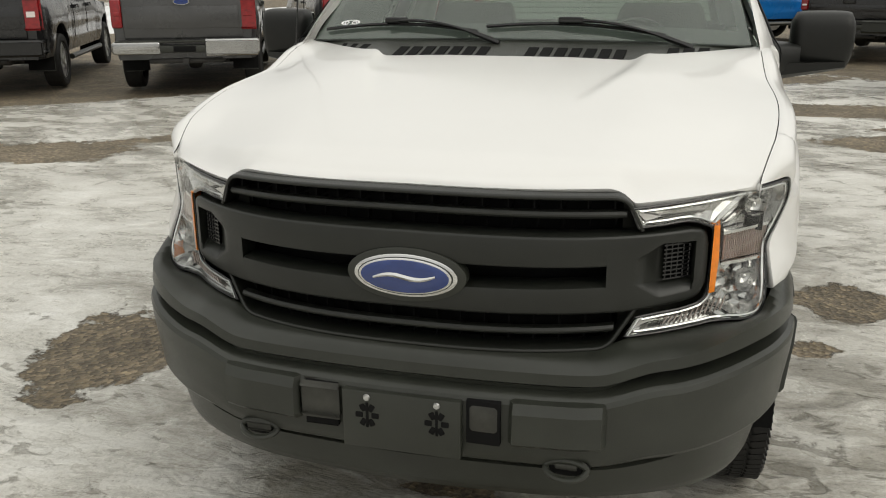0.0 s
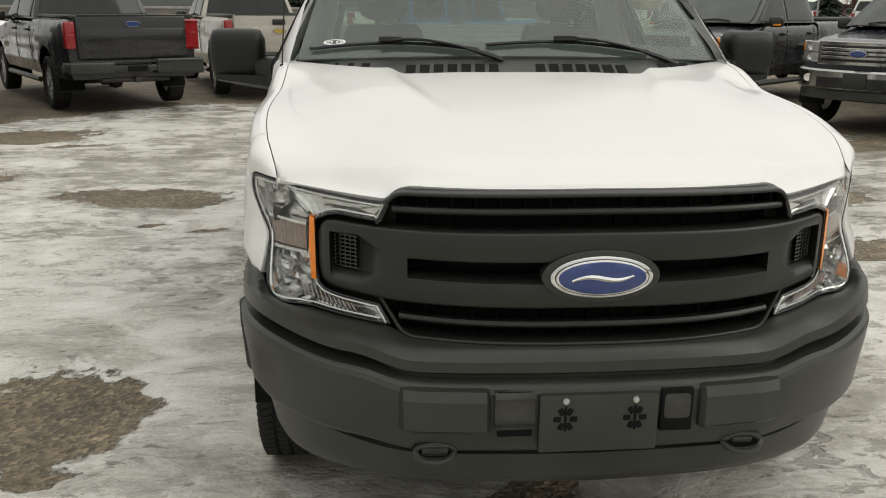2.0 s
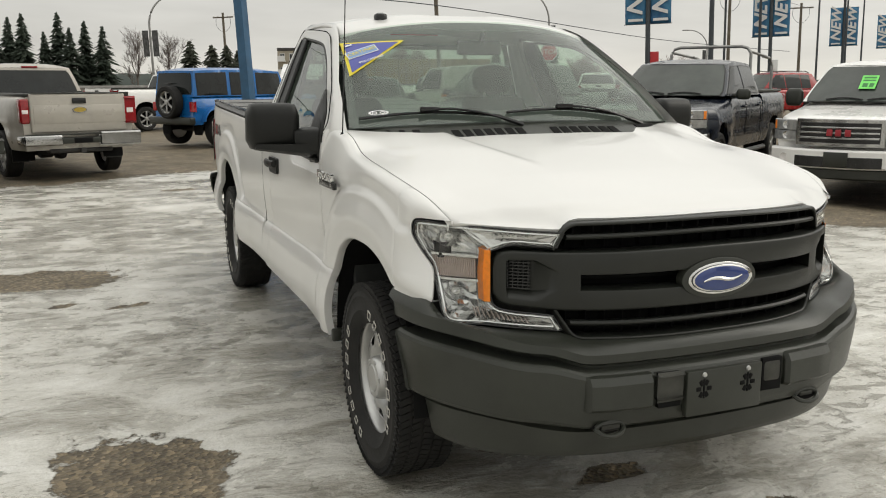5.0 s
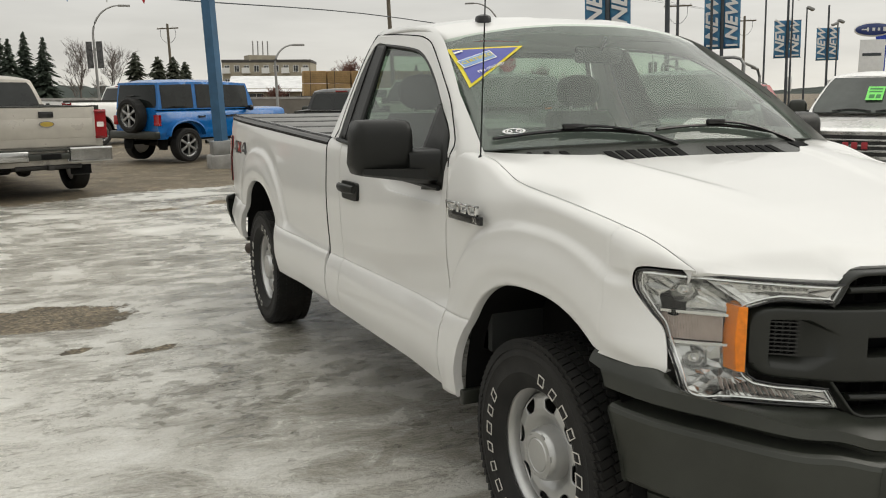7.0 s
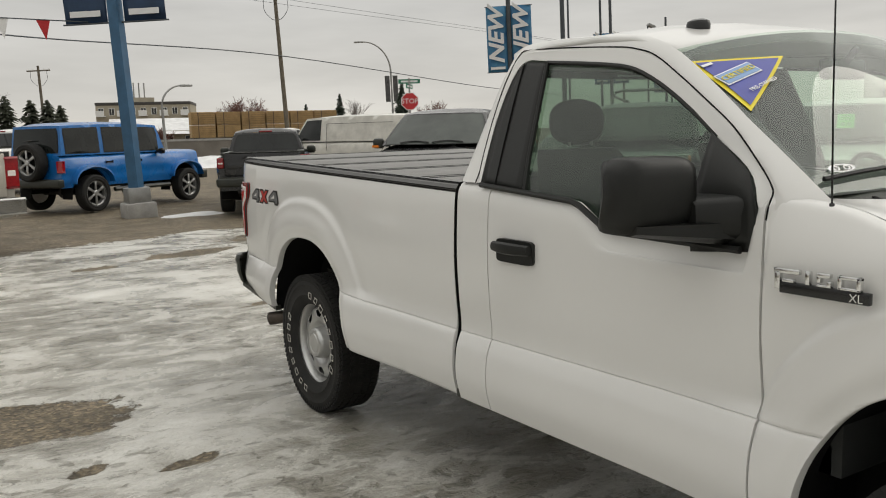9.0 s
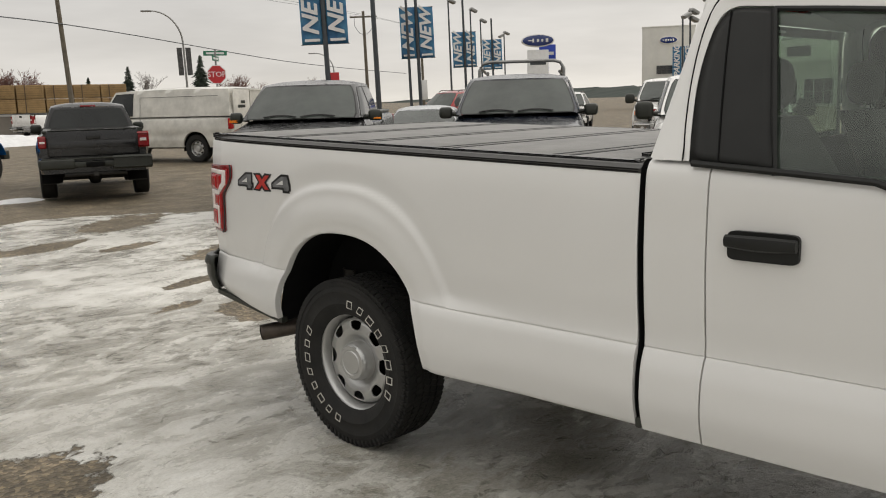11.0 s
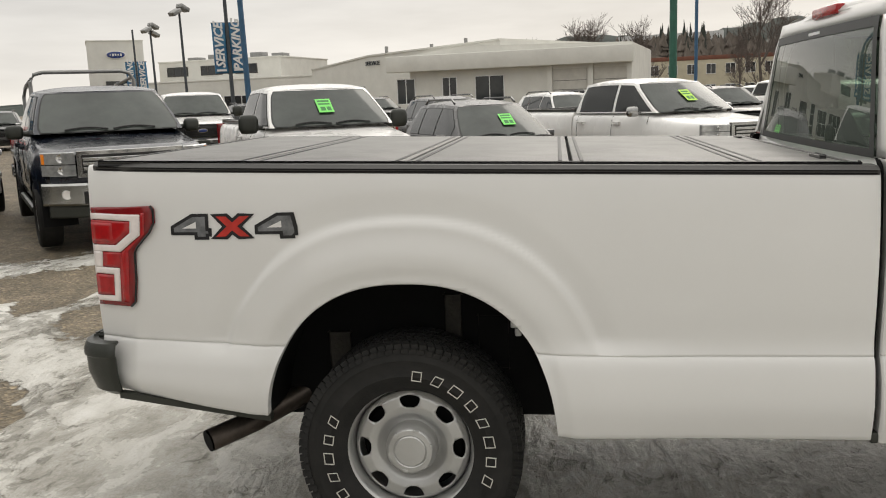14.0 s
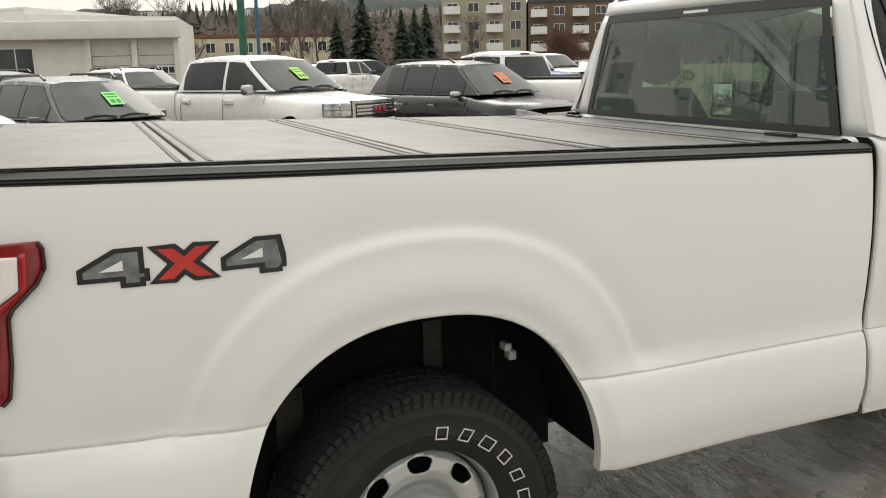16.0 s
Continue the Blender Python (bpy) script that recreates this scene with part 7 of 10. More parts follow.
def shell_cols(c, y0, y1, top, n=26, rows=9):
    """Half columns (outside of the body) from the centre line over the shoulder down to the sill."""
    ys = [lerp(y0, y1, i / n) for i in range(n + 1)]
    for cy_ in (0.0, c.wb):
        ys = [y for y in ys if not (abs(y - cy_) <= c.archhalf + 0.01)]
        ys += [cy_ + c.archhalf * math.cos(math.pi * k / 18) for k in range(19)] + [cy_ - c.archhalf * 1.01, cy_ + c.archhalf * 1.01]
    ys = sorted(y for y in ys if y0 - 1e-6 <= y <= y1 + 1e-6)
    cols = []
    for y in ys:
        zt = top(y)
        nose_t = sm(-c.foh, -c.foh + 0.55, y)
        tail_t = sm(c.wb + c.roh, c.wb + c.roh - 0.35, y)
        w = c.w * lerp(0.86, 1.0, nose_t) * lerp(0.93, 1.0, tail_t)
        fl = 0.0
        for cy_ in (0.0, c.wb):
            fl = max(fl, 0.025 * sm(c.archhalf * 1.5, c.archhalf * 1.25, abs(y - cy_)))
        zs = c.sill
        za = car_arch(c, y)
        prof = [(0, zt + 0.012), (w * 0.5, zt + 0.008), (w * 0.80, zt - 0.012), (w * 0.93, zt - 0.05), (w * 0.98 + fl * 0.3, zt - 0.14), (w + fl, lerp(zt, zs, 0.42)), (w * 0.985 + fl, lerp(zt, zs, 0.62)), (w * 0.99 + fl, lerp(zt, zs, 0.8)), (w * 0.96 + fl * 0.5, zs)]
        col = [catmull(prof, j / 32) for j in range(33)]
        if za is not None and za > zs:
            cut = [p for p in col if p[1] > za + 0.004]
            last = next((q for q in col if q[1] <= za + 0.004), col[-1])
            col2 = cut + [(last[0], za)]
            col = [catmull(col2, j / 32) for j in range(33)]
        cols.append((y, col))
    return cols


def build_shell(c, y0, y1, top, mt, root, name, label=""):
    bm = bmesh.new()
    rows = []
    cols = shell_cols(c, y0, y1, top)
    nose = y0 < -c.foh + 0.1
    for y, col in cols:
        def bend(x, yy):
            if nose and yy < 0.2:
                return yy + c.curve * abs(x) ** 2.6 * sm(0.2, -c.foh, yy)
            return yy
        right = [(-x, bend(x, y), z) for x, z in col]
        left = [(x, bend(x, y), z) for x, z in col]
        rows.append([(right[-1][0] + 0.05, right[-1][1], right[-1][2])] + right[::-1] + left[1:] + [(left[-1][0] - 0.05, left[-1][1], left[-1][2])])
    vs = grid(bm, rows)
    for r, fl in ((vs[0], True), (vs[-1], False)):
        m = len(r)
        for j in range(m // 2 - 1):
            q = [r[j], r[j + 1], r[m - 2 - j], r[m - 1 - j]]
            try:
                bm.faces.new(q if fl else q[::-1])
            except ValueError:
                pass
    bmesh.ops.recalc_face_normals(bm, faces=bm.faces)
    return part(name, bm, mt, root, label, 40)


def nose_y(c, x):
    return -c.foh + c.curve * abs(x) ** 2.6


def nose_box(bm, c, x0, x1, z0, z1, out=0.012, depth=0.06, n=8, bev=0.008, slant=0.0):
    rows = []
    for i in range(n + 1):
        x = lerp(x0, x1, i / n)
        y = nose_y(c, x) - out
        dz = slant * (abs(x) - min(abs(x0), abs(x1)))
        rows.append([(x, y + bev, z0), (x, y, z0 + bev), (x, y, z1 + dz - bev), (x, y + bev, z1 + dz), (x, y + depth, z1 + dz), (x, y + depth, z0)])
    vs = grid(bm, rows, close_v=True)
    bm.faces.new(vs[0])
    bm.faces.new(vs[-1][::-1])
    bmesh.ops.recalc_face_normals(bm, faces=bm.faces)


def greenhouse(c, root, mt, rear_glass=True):
    """Pillars and roof as one lofted shell with bowed ends; thin glass panes lie in it."""
    def P(u, side, v):
        """u 0..1 along, v 0 at belt to 1 at the roof edge."""
        y = lerp(lerp(c.ws0, c.rw0, u), lerp(c.ws1, c.rw1, u), v)
        x = lerp(c.belt_w, c.roof_w, v ** 1.25) * (1 - 0.045 * sm(0.16, 0.0, u) - 0.02 * sm(0.9, 1, u))
        z = lerp(c.belt - 0.01, c.roof - 0.060 - 0.03 * (2 * u - 1) ** 2, v)
        return (side * x, y, z)

    def end(u, f, v, out=0.0):
        """Screens bow outwards; f from -1 to 1 across."""
        x, y, z = P(u, 1, v)
        dy = -1 if u < 0.5 else 1
        bow = 0.13 if u < 0.5 else 0.035
        return (x * f, y + dy * (bow * (1 - abs(f) ** 2.4) + out), z + 0.55 * out)

    def crown(u, f):
        x, y, z = P(u, 1, 1.0)
        bow = (0.13 * sm(0.30, 0.0, u) * -1 + 0.035 * sm(0.85, 1.0, u)) * (1 - abs(f) ** 2.4)
        up = (0.10 + 0.90 * sm(0.0, 0.25, u) * sm(1.0, 0.88, u))
        return (x * f, y + bow, z + 0.062 * up * (1 - abs(f) ** 3.2))

    bm = bmesh.new()
    for side in (-1, 1):
        grid(bm, [[P(i / 24, side, j / 6) for j in range(7)] for i in range(25)])
    grid(bm, [[crown(i / 20, -1 + j / 10) for j in range(21)] for i in range(21)])
    for u in (0.0, 1.0):
        grid(bm, [[end(u, -1 + i / 10, j / 6) for j in range(7)] for i in range(21)])
    bmesh.ops.remove_doubles(bm, verts=bm.verts, dist=0.004)
    bmesh.ops.recalc_face_normals(bm, faces=bm.faces)
    part("cab_shell", bm, mt, root, "", 50)
    for side in (-1, 1):
        for a, b_ in c.sides:
            for nm, grow, off, mtl in (("window_seal", 0.018, 0.0035, TRIM), ("side_window", 0.0, 0.007, CARGLASS)):
                bm = bmesh.new()
                rows = []
                for i in range(13):
                    t_ = i / 12
                    col = []
                    for j in range(9):
                        v = lerp(0.075 - grow * 1.5, 0.885 + grow * 1.5, j / 8)
                        ystart = max(a, lerp(c.ws0, c.ws1, v) + 0.085) - grow
                        yend = min(b_, lerp(c.rw0, c.rw1, v) - 0.075) + grow
                        y = lerp(ystart, max(yend, ystart + 0.02), t_)
                        u = (y - lerp(c.ws0, c.ws1, v)) / max(0.1, lerp(c.rw0, c.rw1, v) - lerp(c.ws0, c.ws1, v))
                        p = P(min(1, max(0, u)), side, v)
                        col.append((p[0] + side * off, y, p[2]))
                    rows.append(col)
                grid(bm, rows)
                bmesh.ops.recalc_face_normals(bm, faces=bm.faces)
                o_ = part(nm, bm, mtl, root, "dark tinted side window" if nm == "side_window" else "black window surround")
    for nm, u in (("windscreen", 0.0), ("rear_window", 1.0)):
        if nm == "rear_window" and not rear_glass:
            continue
        lo, hi, wid = (0.02, 0.955, 0.945) if u < 0.5 else (0.10, 0.90, 0.90)
        for nm2, grow, off, mtl in ((nm + "_border", 0.02, 0.003, TRIM), (nm, 0.0, 0.007, SCREEN if u < 0.5 else CARGLASS)):
            bm = bmesh.new()
            rows = []
            for i in range(21):
                f = -1 + i / 10
                col = []
                for j in range(9):
                    v = lerp(lo - grow, hi + grow, j / 8)
                    rnd_ = 1 - 0.04 * abs(2 * j / 8 - 1) ** 8
                    col.append(end(u, f * (wid + grow) * rnd_, v, off))
                rows.append(col)
            grid(bm, rows)
            bmesh.ops.recalc_face_normals(bm, faces=bm.faces)
            part(nm2, bm, mtl, root, "grey-green " + nm.replace("_", " ") if nm2 == nm else "black glass border")
    # wipers lying on the foot of the screen
    for x0, x1 in ((-0.62, -0.05), (0.02, 0.60)):
        bm = bmesh.new()
        tube(bm, [Vector(end(0.0, lerp(x0, x1, k / 8), 0.05 + 0.05 * math.sin(math.pi * k / 8), 0.02)) for k in range(9)], 0.010, 5)
        part("wiper", bm, GLOSSBLACK, root, "black wiper")
    return P


def mirrors(c, root, mt, y, big=1.0, amber=False):
    for s in (-1, 1):
        bm = bmesh.new()
        zc_, hx_, hz_ = c.belt + 0.02 + 0.10 * (big - 1.05), 0.098 * big, 0.080 * big ** 1.7
        ring_ = []
        for q in range(9):
            t_ = -1 + 2 * q / 8
            k_ = max(0.0, 1 - abs(t_) ** 3.5) ** 0.3
            ring_.append([(s * (c.belt_w + 0.055 + hx_ + hx_ * t_), y + 0.02 * t_ + 0.062 * (0.4 + 0.6 * k_) * math.copysign(abs(math.cos(a_)) ** 0.7, math.cos(a_)), zc_ + hz_ * (0.55 + 0.45 * k_) * math.copysign(abs(math.sin(a_)) ** 0.6, math.sin(a_))) for a_ in [2 * math.pi * w_ / 16 for w_ in range(16)]])
        v_ = grid(bm, ring_, close_v=True)
        bm.faces.new(v_[0]), bm.faces.new(v_[-1][::-1])
        tube(bm, [(s * (c.belt_w - 0.04), y + 0.01, c.belt - 0.005), (s * (c.belt_w + 0.16), y + 0.01, c.belt + 0.005)], [0.040, 0.028], 8)
        bmesh.ops.recalc_face_normals(bm, faces=bm.faces)
        mr = part("door_mirror", bm, mt, root, "", 50)
        if amber:
            bm = bmesh.new()
            box(bm, s * (c.belt_w + 0.13), s * (c.belt_w + 0.055 + 0.188 * big), y - 0.062, y - 0.045, c.belt - 0.045, c.belt - 0.015, 0.004)
            part("amber_lamp", bm, AMBER, mr)


def front_face(c, root, style, grille_mat, bumper_mat, body_mat, lamp_mat=None):
    """Grille, lamps and bumper of a parked car."""
    gz0, gz1, gw = style["gz0"], style["gz1"], style["gw"]
    bm = bmesh.new()
    nose_box(bm, c, -gw, gw, gz0, gz1, 0.016, 0.05, 14)
    fr = part("grille_surround", bm, grille_mat, root, style.get("glabel", "grille surround"))
    bm = bmesh.new()
    nose_box(bm, c, -gw + 0.05, gw - 0.05, gz0 + 0.045, gz1 - 0.045, 0.022, 0.05, 14)
    part("grille_mesh", bm, GLOSSBLACK, fr, "dark grille opening")
    nb = style.get("bars", 3)
    for k in range(nb):
        z = lerp(gz0 + 0.045, gz1 - 0.045, (k + 1) / (nb + 1))
        bm = bmesh.new()
        h = style.get("barh", 0.018)
        nose_box(bm, c, -gw + 0.06, gw - 0.06, z - h, z + h, 0.032, 0.03, 14, 0.005)
        part("grille_bar", bm, style.get("barmat", grille_mat), fr)
    if style.get("oval"):
        bm = bmesh.new()
        y = nose_y(c, 0) - 0.05
        oval(bm, 0.12, 0.05, y, y + 0.03, 0, (gz0 + gz1) / 2, 0.004, 28)
        em = part("emblem", bm, CARCHROME, root, "oval emblem")
        bm = bmesh.new()
        oval(bm, 0.105, 0.040, y - 0.005, y + 0.02, 0, (gz0 + gz1) / 2, 0.003, 28)
        part("emblem_field", bm, style["oval"], em)
    if style.get("word"):
        bm = bmesh.new()
        y = nose_y(c, 0) - 0.045
        for x in (-0.14, -0.035, 0.085):
            box(bm, x, x + 0.075, y, y + 0.03, (gz0 + gz1) / 2 - 0.045, (gz0 + gz1) / 2 + 0.045, 0.012)
        part("emblem", bm, mat("emblem_red", (0.32, 0.02, 0.03), 0.3), root, "red block emblem")
    for s in (-1, 1):
        hl = new("headlight")
        hl.parent = root
        hl["label"] = "clear headlight"
        x0, x1 = gw + 0.015, style.get("hx", 0.90)
        bm = bmesh.new()
        nose_box(bm, c, *sorted((s * x0, s * x1)), style["hz0"], style["hz1"], 0.006, 0.05, 8, 0.012, style.get("slant", 0.0))
        part("lamp_body", bm, lamp_mat or LAMPCLEAR, hl)
        bm = bmesh.new()
        xm = lerp(x0, x1, 0.86)
        nose_box(bm, c, *sorted((s * lerp(x0, x1, 0.90), s * lerp(x0, x1, 0.99))), lerp(style["hz0"], style["hz1"], 0.5), style["hz1"] - 0.02, 0.011, 0.03, 4, 0.006)
        if style.get("amber", True):
            part("signal", bm, AMBER, hl, "amber signal")
        else:
            bm.free()
        bm = bmesh.new()
        nose_box(bm, c, *sorted((s * x0, s * x1)), lerp(style["hz0"], style["hz1"], 0.46), lerp(style["hz0"], style["hz1"], 0.50), 0.010, 0.03, 8, 0.002, style.get("slant", 0.0) * 0.5)
        part("lamp_divider", bm, GLOSSBLACK, hl)
        for fz, rr in ((0.74, 0.17), (0.24, 0.15)):
            xb = s * lerp(x0, x1, 0.42)
            hh = style["hz1"] - style["hz0"]
            bm = bmesh.new()
            y_ = nose_y(c, xb) - 0.012
            lathe(bm, [(hh * rr * 1.15, 0.010), (hh * rr * 1.1, -0.002), (hh * rr * 0.8, 0.004), (hh * rr * 0.4, 0.008), (hh * rr * 0.3, -0.003), (0.0, -0.005)], 16, "y", (xb, y_, lerp(style["hz0"], style["hz1"], fz)))
            part("lamp_bowl", bm, REFLECT, hl, "bright lamp bowl")
    # bumper
    bz0, bz1 = style["bz0"], style["bz1"]
    bm = bmesh.new()
    nose_box(bm, c, -c.w * 0.96, c.w * 0.96, bz0, bz1, 0.05, 0.16, 22, 0.025)
    bu = part("front_bumper", bm, bumper_mat, root, style.get("blabel", "front bumper"))
    bm = bmesh.new()
    nose_box(bm, c, -c.w * 0.55, c.w * 0.55, bz0 + 0.02, bz1 - 0.09, 0.058, 0.05, 14, 0.008)
    part("bumper_inset", bm, GLOSSBLACK, bu)
    bm = bmesh.new()
    nose_box(bm, c, -c.w * 0.90, c.w * 0.90, bz0 - 0.14, bz0, 0.02, 0.12, 22, 0.02)
    part("air_dam", bm, PLASTIC, bu)
    for s in (-1, 1):
        bm = bmesh.new()
        x = s * c.w * 0.72
        y = nose_y(c, x) - 0.068
        lathe(bm, [(0.0, 0.002), (0.04, 0.0), (0.05, -0.006), (0.056, 0.03)], 16, "y", (x, y, (bz0 + bz1) / 2))
        part("fog_light", bm, WHITELENS, bu, "round fog light")
    bm = bmesh.new()
    box(bm, -0.15, 0.15, nose_y(c, 0) - 0.072, nose_y(c, 0) - 0.05, bz0 + 0.03, bz1 - 0.03, 0.004)
    part("plate_panel", bm, style.get("plate", PLASTIC), bu)


LAMPCLEAR = mat("headlight_clear", (0.55, 0.56, 0.56), 0.12, 0.55, vary=0.45, scale=12, coat=0.8)


def tail_end(c, root, paint_mat, bumper_mat, tall=True, handle=True, emblem_mat=None):
    """Open bed with tailgate, lamps, bumper and hitch."""
    yb0, yb1 = c.rw0 + 0.05, c.wb + c.roh - 0.08
    build_shell(c, yb0, yb1, lambda y: c.rail, paint_mat, root, "bed_body", "cargo bed")
    bm = bmesh.new()
    box(bm, -c.w * 0.74, c.w * 0.74, yb0 + 0.08, yb1 - 0.05, c.rail + 0.006, c.rail + 0.030, 0.01)
    part("bed_inside", bm, DARK, root, "dark open bed")
    for s in (-1, 1):
        bm = bmesh.new()
        box(bm, s * c.w * 0.74, s * c.w * 0.88, yb0 + 0.02, yb1, c.rail - 0.02, c.rail + 0.028, 0.012)
        part("rail_cap", bm, PLASTIC, root)
    gate = new("tailgate_assembly")
    gate.parent = root
    bm = bmesh.new()
    box(bm, -c.w * 0.81, c.w * 0.81, yb1 - 0.03, yb1 + 0.035, 0.78, c.rail + 0.02, 0.024, seg=3)
    g = part("tailgate", bm, paint_mat, root, "tailgate")
    bpy.data.objects.remove(gate)
    bm = bmesh.new()
    box(bm, -c.w * 0.76, c.w * 0.76, yb1 + 0.028, yb1 + 0.040, 0.92, c.rail - 0.16, 0.008, seg=2)
    part("gate_panel", bm, paint_mat, g)
    bm = bmesh.new()
    box(bm, -c.w * 0.78, c.w * 0.78, yb1 - 0.03, yb1 + 0.045, c.rail + 0.018, c.rail + 0.034, 0.006)
    part("gate_trim", bm, PLASTIC, g, "black tailgate cap")
    if handle:
        bm = bmesh.new()
        box(bm, -0.11, 0.11, yb1 + 0.04, yb1 + 0.056, c.rail - 0.14, c.rail - 0.05, 0.01)
        part("gate_handle", bm, GLOSSBLACK, g, "black tailgate handle")
    if emblem_mat:
        bm = bmesh.new()
        m = Matrix.Translation((0, yb1 + 0.05, c.rail - (0.10 if not handle else 0.24)))
        rows = [[m @ Vector((0.115 * f * math.cos(2 * math.pi * k / 28), d, 0.048 * f * math.sin(2 * math.pi * k / 28))) for k in range(28)] for f, d in ((1, 0), (0.97, 0.012), (0.02, 0.014))]
        grid(bm, rows, close_v=True)
        bmesh.ops.recalc_face_normals(bm, faces=bm.faces)
        em = part("emblem", bm, CARCHROME, g, "small tailgate emblem")
        bm = bmesh.new()
        rows = [[m @ Vector((0.098 * f * math.cos(2 * math.pi * k / 28), 0.016, 0.037 * f * math.sin(2 * math.pi * k / 28))) for k in range(28)] for f in (1, 0.02)]
        grid(bm, rows, close_v=True)
        part("emblem_field", bm, emblem_mat, em)
    for s in (-1, 1):
        tl = new("tail_light")
        tl.parent = root
        tl["label"] = "red tail light"
        z0, z1 = 0.93, c.rail - 0.06
        bm = bmesh.new()
        box(bm, s * c.w * 0.815, s * c.w * 0.965, yb1 - 0.16, yb1 + 0.028, z0, z1, 0.03, seg=3)
        part("lens", bm, TAILRED, tl)
        bm = bmesh.new()
        box(bm, s * c.w * 0.84, s * c.w * 0.94, yb1 - 0.02, yb1 + 0.033, lerp(z0, z1, 0.40), lerp(z0, z1, 0.56), 0.008)
        part("reverse_lens", bm, PINKLENS if handle else TAILRED, tl)
        # bumper halves, mud flaps
        bm = bmesh.new()
        box(bm, s * 0.32, s * c.w * 0.97, yb1 + 0.02, yb1 + 0.15, 0.58, 0.75, 0.03, seg=3)
        box(bm, s * c.w * 0.90, s * c.w * 0.99, yb1 - 0.22, yb1 + 0.12, 0.60, 0.74, 0.03, seg=3)
        part("bumper_end", bm, bumper_mat, root, "rear bumper end")
        bm = bmesh.new()
        box(bm, s * (c.w - 0.30), s * (c.w - 0.04), c.wb + c.R + 0.03, c.wb + c.R + 0.05, 0.28, 0.62, 0.004)
        part("mud_flap", bm, PLASTIC, root, "black mud flap")
    bm = bmesh.new()
    box(bm, -c.w * 0.93, c.w * 0.93, yb1 + 0.03, yb1 + 0.135, 0.735, 0.765, 0.008)
    part("bumper_tread", bm, PLASTIC, root, "black step tread on the bumper")
    bm = bmesh.new()
    box(bm, -0.14, 0.14, c.rw1 + 0.015, c.rw1 + 0.055, c.roof - 0.085, c.roof - 0.052, 0.008)
    part("brake_light", bm, TAILRED, root, "red high brake light")
    bm = bmesh.new()
    box(bm, -0.36, 0.36, yb1 + 0.03, yb1 + 0.14, 0.60, 0.70, 0.02)
    bu = part("bumper_centre", bm, PLASTIC, root, "dark step bumper centre")
    bm = bmesh.new()
    box(bm, -0.15, 0.15, yb1 + 0.12, yb1 + 0.146, 0.61, 0.69, 0.006)
    part("plate_recess", bm, DARK, bu)
    bm = bmesh.new()
    tube(bm, [(-0.5, yb1, 0.48), (0.5, yb1, 0.48)], 0.035, 8)
    box(bm, -0.04, 0.04, yb1 - 0.1, yb1 + 0.12, 0.44, 0.52, 0.004)
    part("hitch", bm, FRAMEMAT, bu, "tow hitch")


def undercarriage(c, root):
    bm = bmesh.new()
    for s in (-1, 1):
        box(bm, s * 0.38, s * 0.50, -c.foh + 0.2, c.wb + c.roh - 0.25, c.sill - 0.06, c.sill + 0.10)
    box(bm, -c.w * 0.80, c.w * 0.80, -c.foh + 0.25, c.wb + c.roh - 0.2, c.sill + 0.02, c.sill + 0.10)
    for y in (0, c.wb):
        tube(bm, [(-c.w * 0.8, y, c.R), (c.w * 0.8, y, c.R)], 0.05, 8)
    lathe(bm, [(0.0, -0.14), (0.12, -0.08), (0.14, 0), (0.12, 0.08), (0.0, 0.14)], 14, "x", (0, c.wb, c.R))
    part("chassis", bm, FRAMEMAT, root, "dark chassis")
    for s in (-1, 1):
        for y in (0, c.wb):
            bm = bmesh.new()
            rows = [[(s * x, y + (c.archhalf + 0.01) * math.cos(math.pi * k / 12), 0.30 + (c.archtop - 0.29) * math.sin(math.pi * k / 12)) for x in (c.w * 0.97, c.w * 0.60)] for k in range(13)]
            grid(bm, rows)
            box(bm, s * c.w * 0.55, s * c.w * 0.60, y - c.archhalf, y + c.archhalf, 0.4, c.archtop)
            part("wheel_well", bm, DARK, root)


def door_lines(c, root, ys, handle_mat):
    for s in (-1, 1):
        for y in ys:
            bm = bmesh.new()
            w = c.w + 0.002
            tube(bm, [(s * (w * 0.945), y, c.belt - 0.06), (s * (w * 0.985), y, c.belt - 0.15), (s * (w + 0.0), y + 0.01, lerp(c.belt, c.sill, 0.42)), (s * (w * 0.99), y + 0.02, lerp(c.belt, c.sill, 0.78))], 0.005, 5)
            part("door_gap", bm, DARK, root)
        for y in ys[1:]:
            bm = bmesh.new()
            box(bm, s * (c.w * 0.985), s * (c.w + 0.030), y - 0.24, y - 0.05, c.belt - 0.20, c.belt - 0.165, 0.010)
            part("door_handle", bm, handle_mat, root)


def price_tag(m, colr, x, c, v=0.5, name="price_tag"):
    """A neon paper card with dark bars behind the screen."""
    y = lerp(c.ws0, c.ws1, v) - 0.150
    z = lerp(c.belt, c.roof - 0.08, v) + 0.012
    ang = math.degrees(math.atan2(c.roof - 0.08 - c.belt, c.ws1 - c.ws0))
    ob = thing(name, "bright neon paper price card on a windscreen", "price card", m @ pose(x, y, z, ang, 0, 0))
    bm = bmesh.new()
    box(bm, -0.11, 0.11, -0.16, 0.16, -0.001, 0.001)
    part("card", bm, colr, ob)
    bm = bmesh.new()
    box(bm, -0.085, 0.085, 0.085, 0.125, 0.0012, 0.0022)
    box(bm, -0.085, 0.085, 0.02, 0.055, 0.0012, 0.0022)
    box(bm, -0.07, 0.0, -0.12, -0.03, 0.0012, 0.0022)
    box(bm, 0.02, 0.08, -0.12, -0.03, 0.0012, 0.0022)
    part("print", bm, mat("card_ink", (0.05, 0.22, 0.06), 0.6) if "card_ink" not in bpy.data.materials else bpy.data.materials["card_ink"], ob)
    return ob


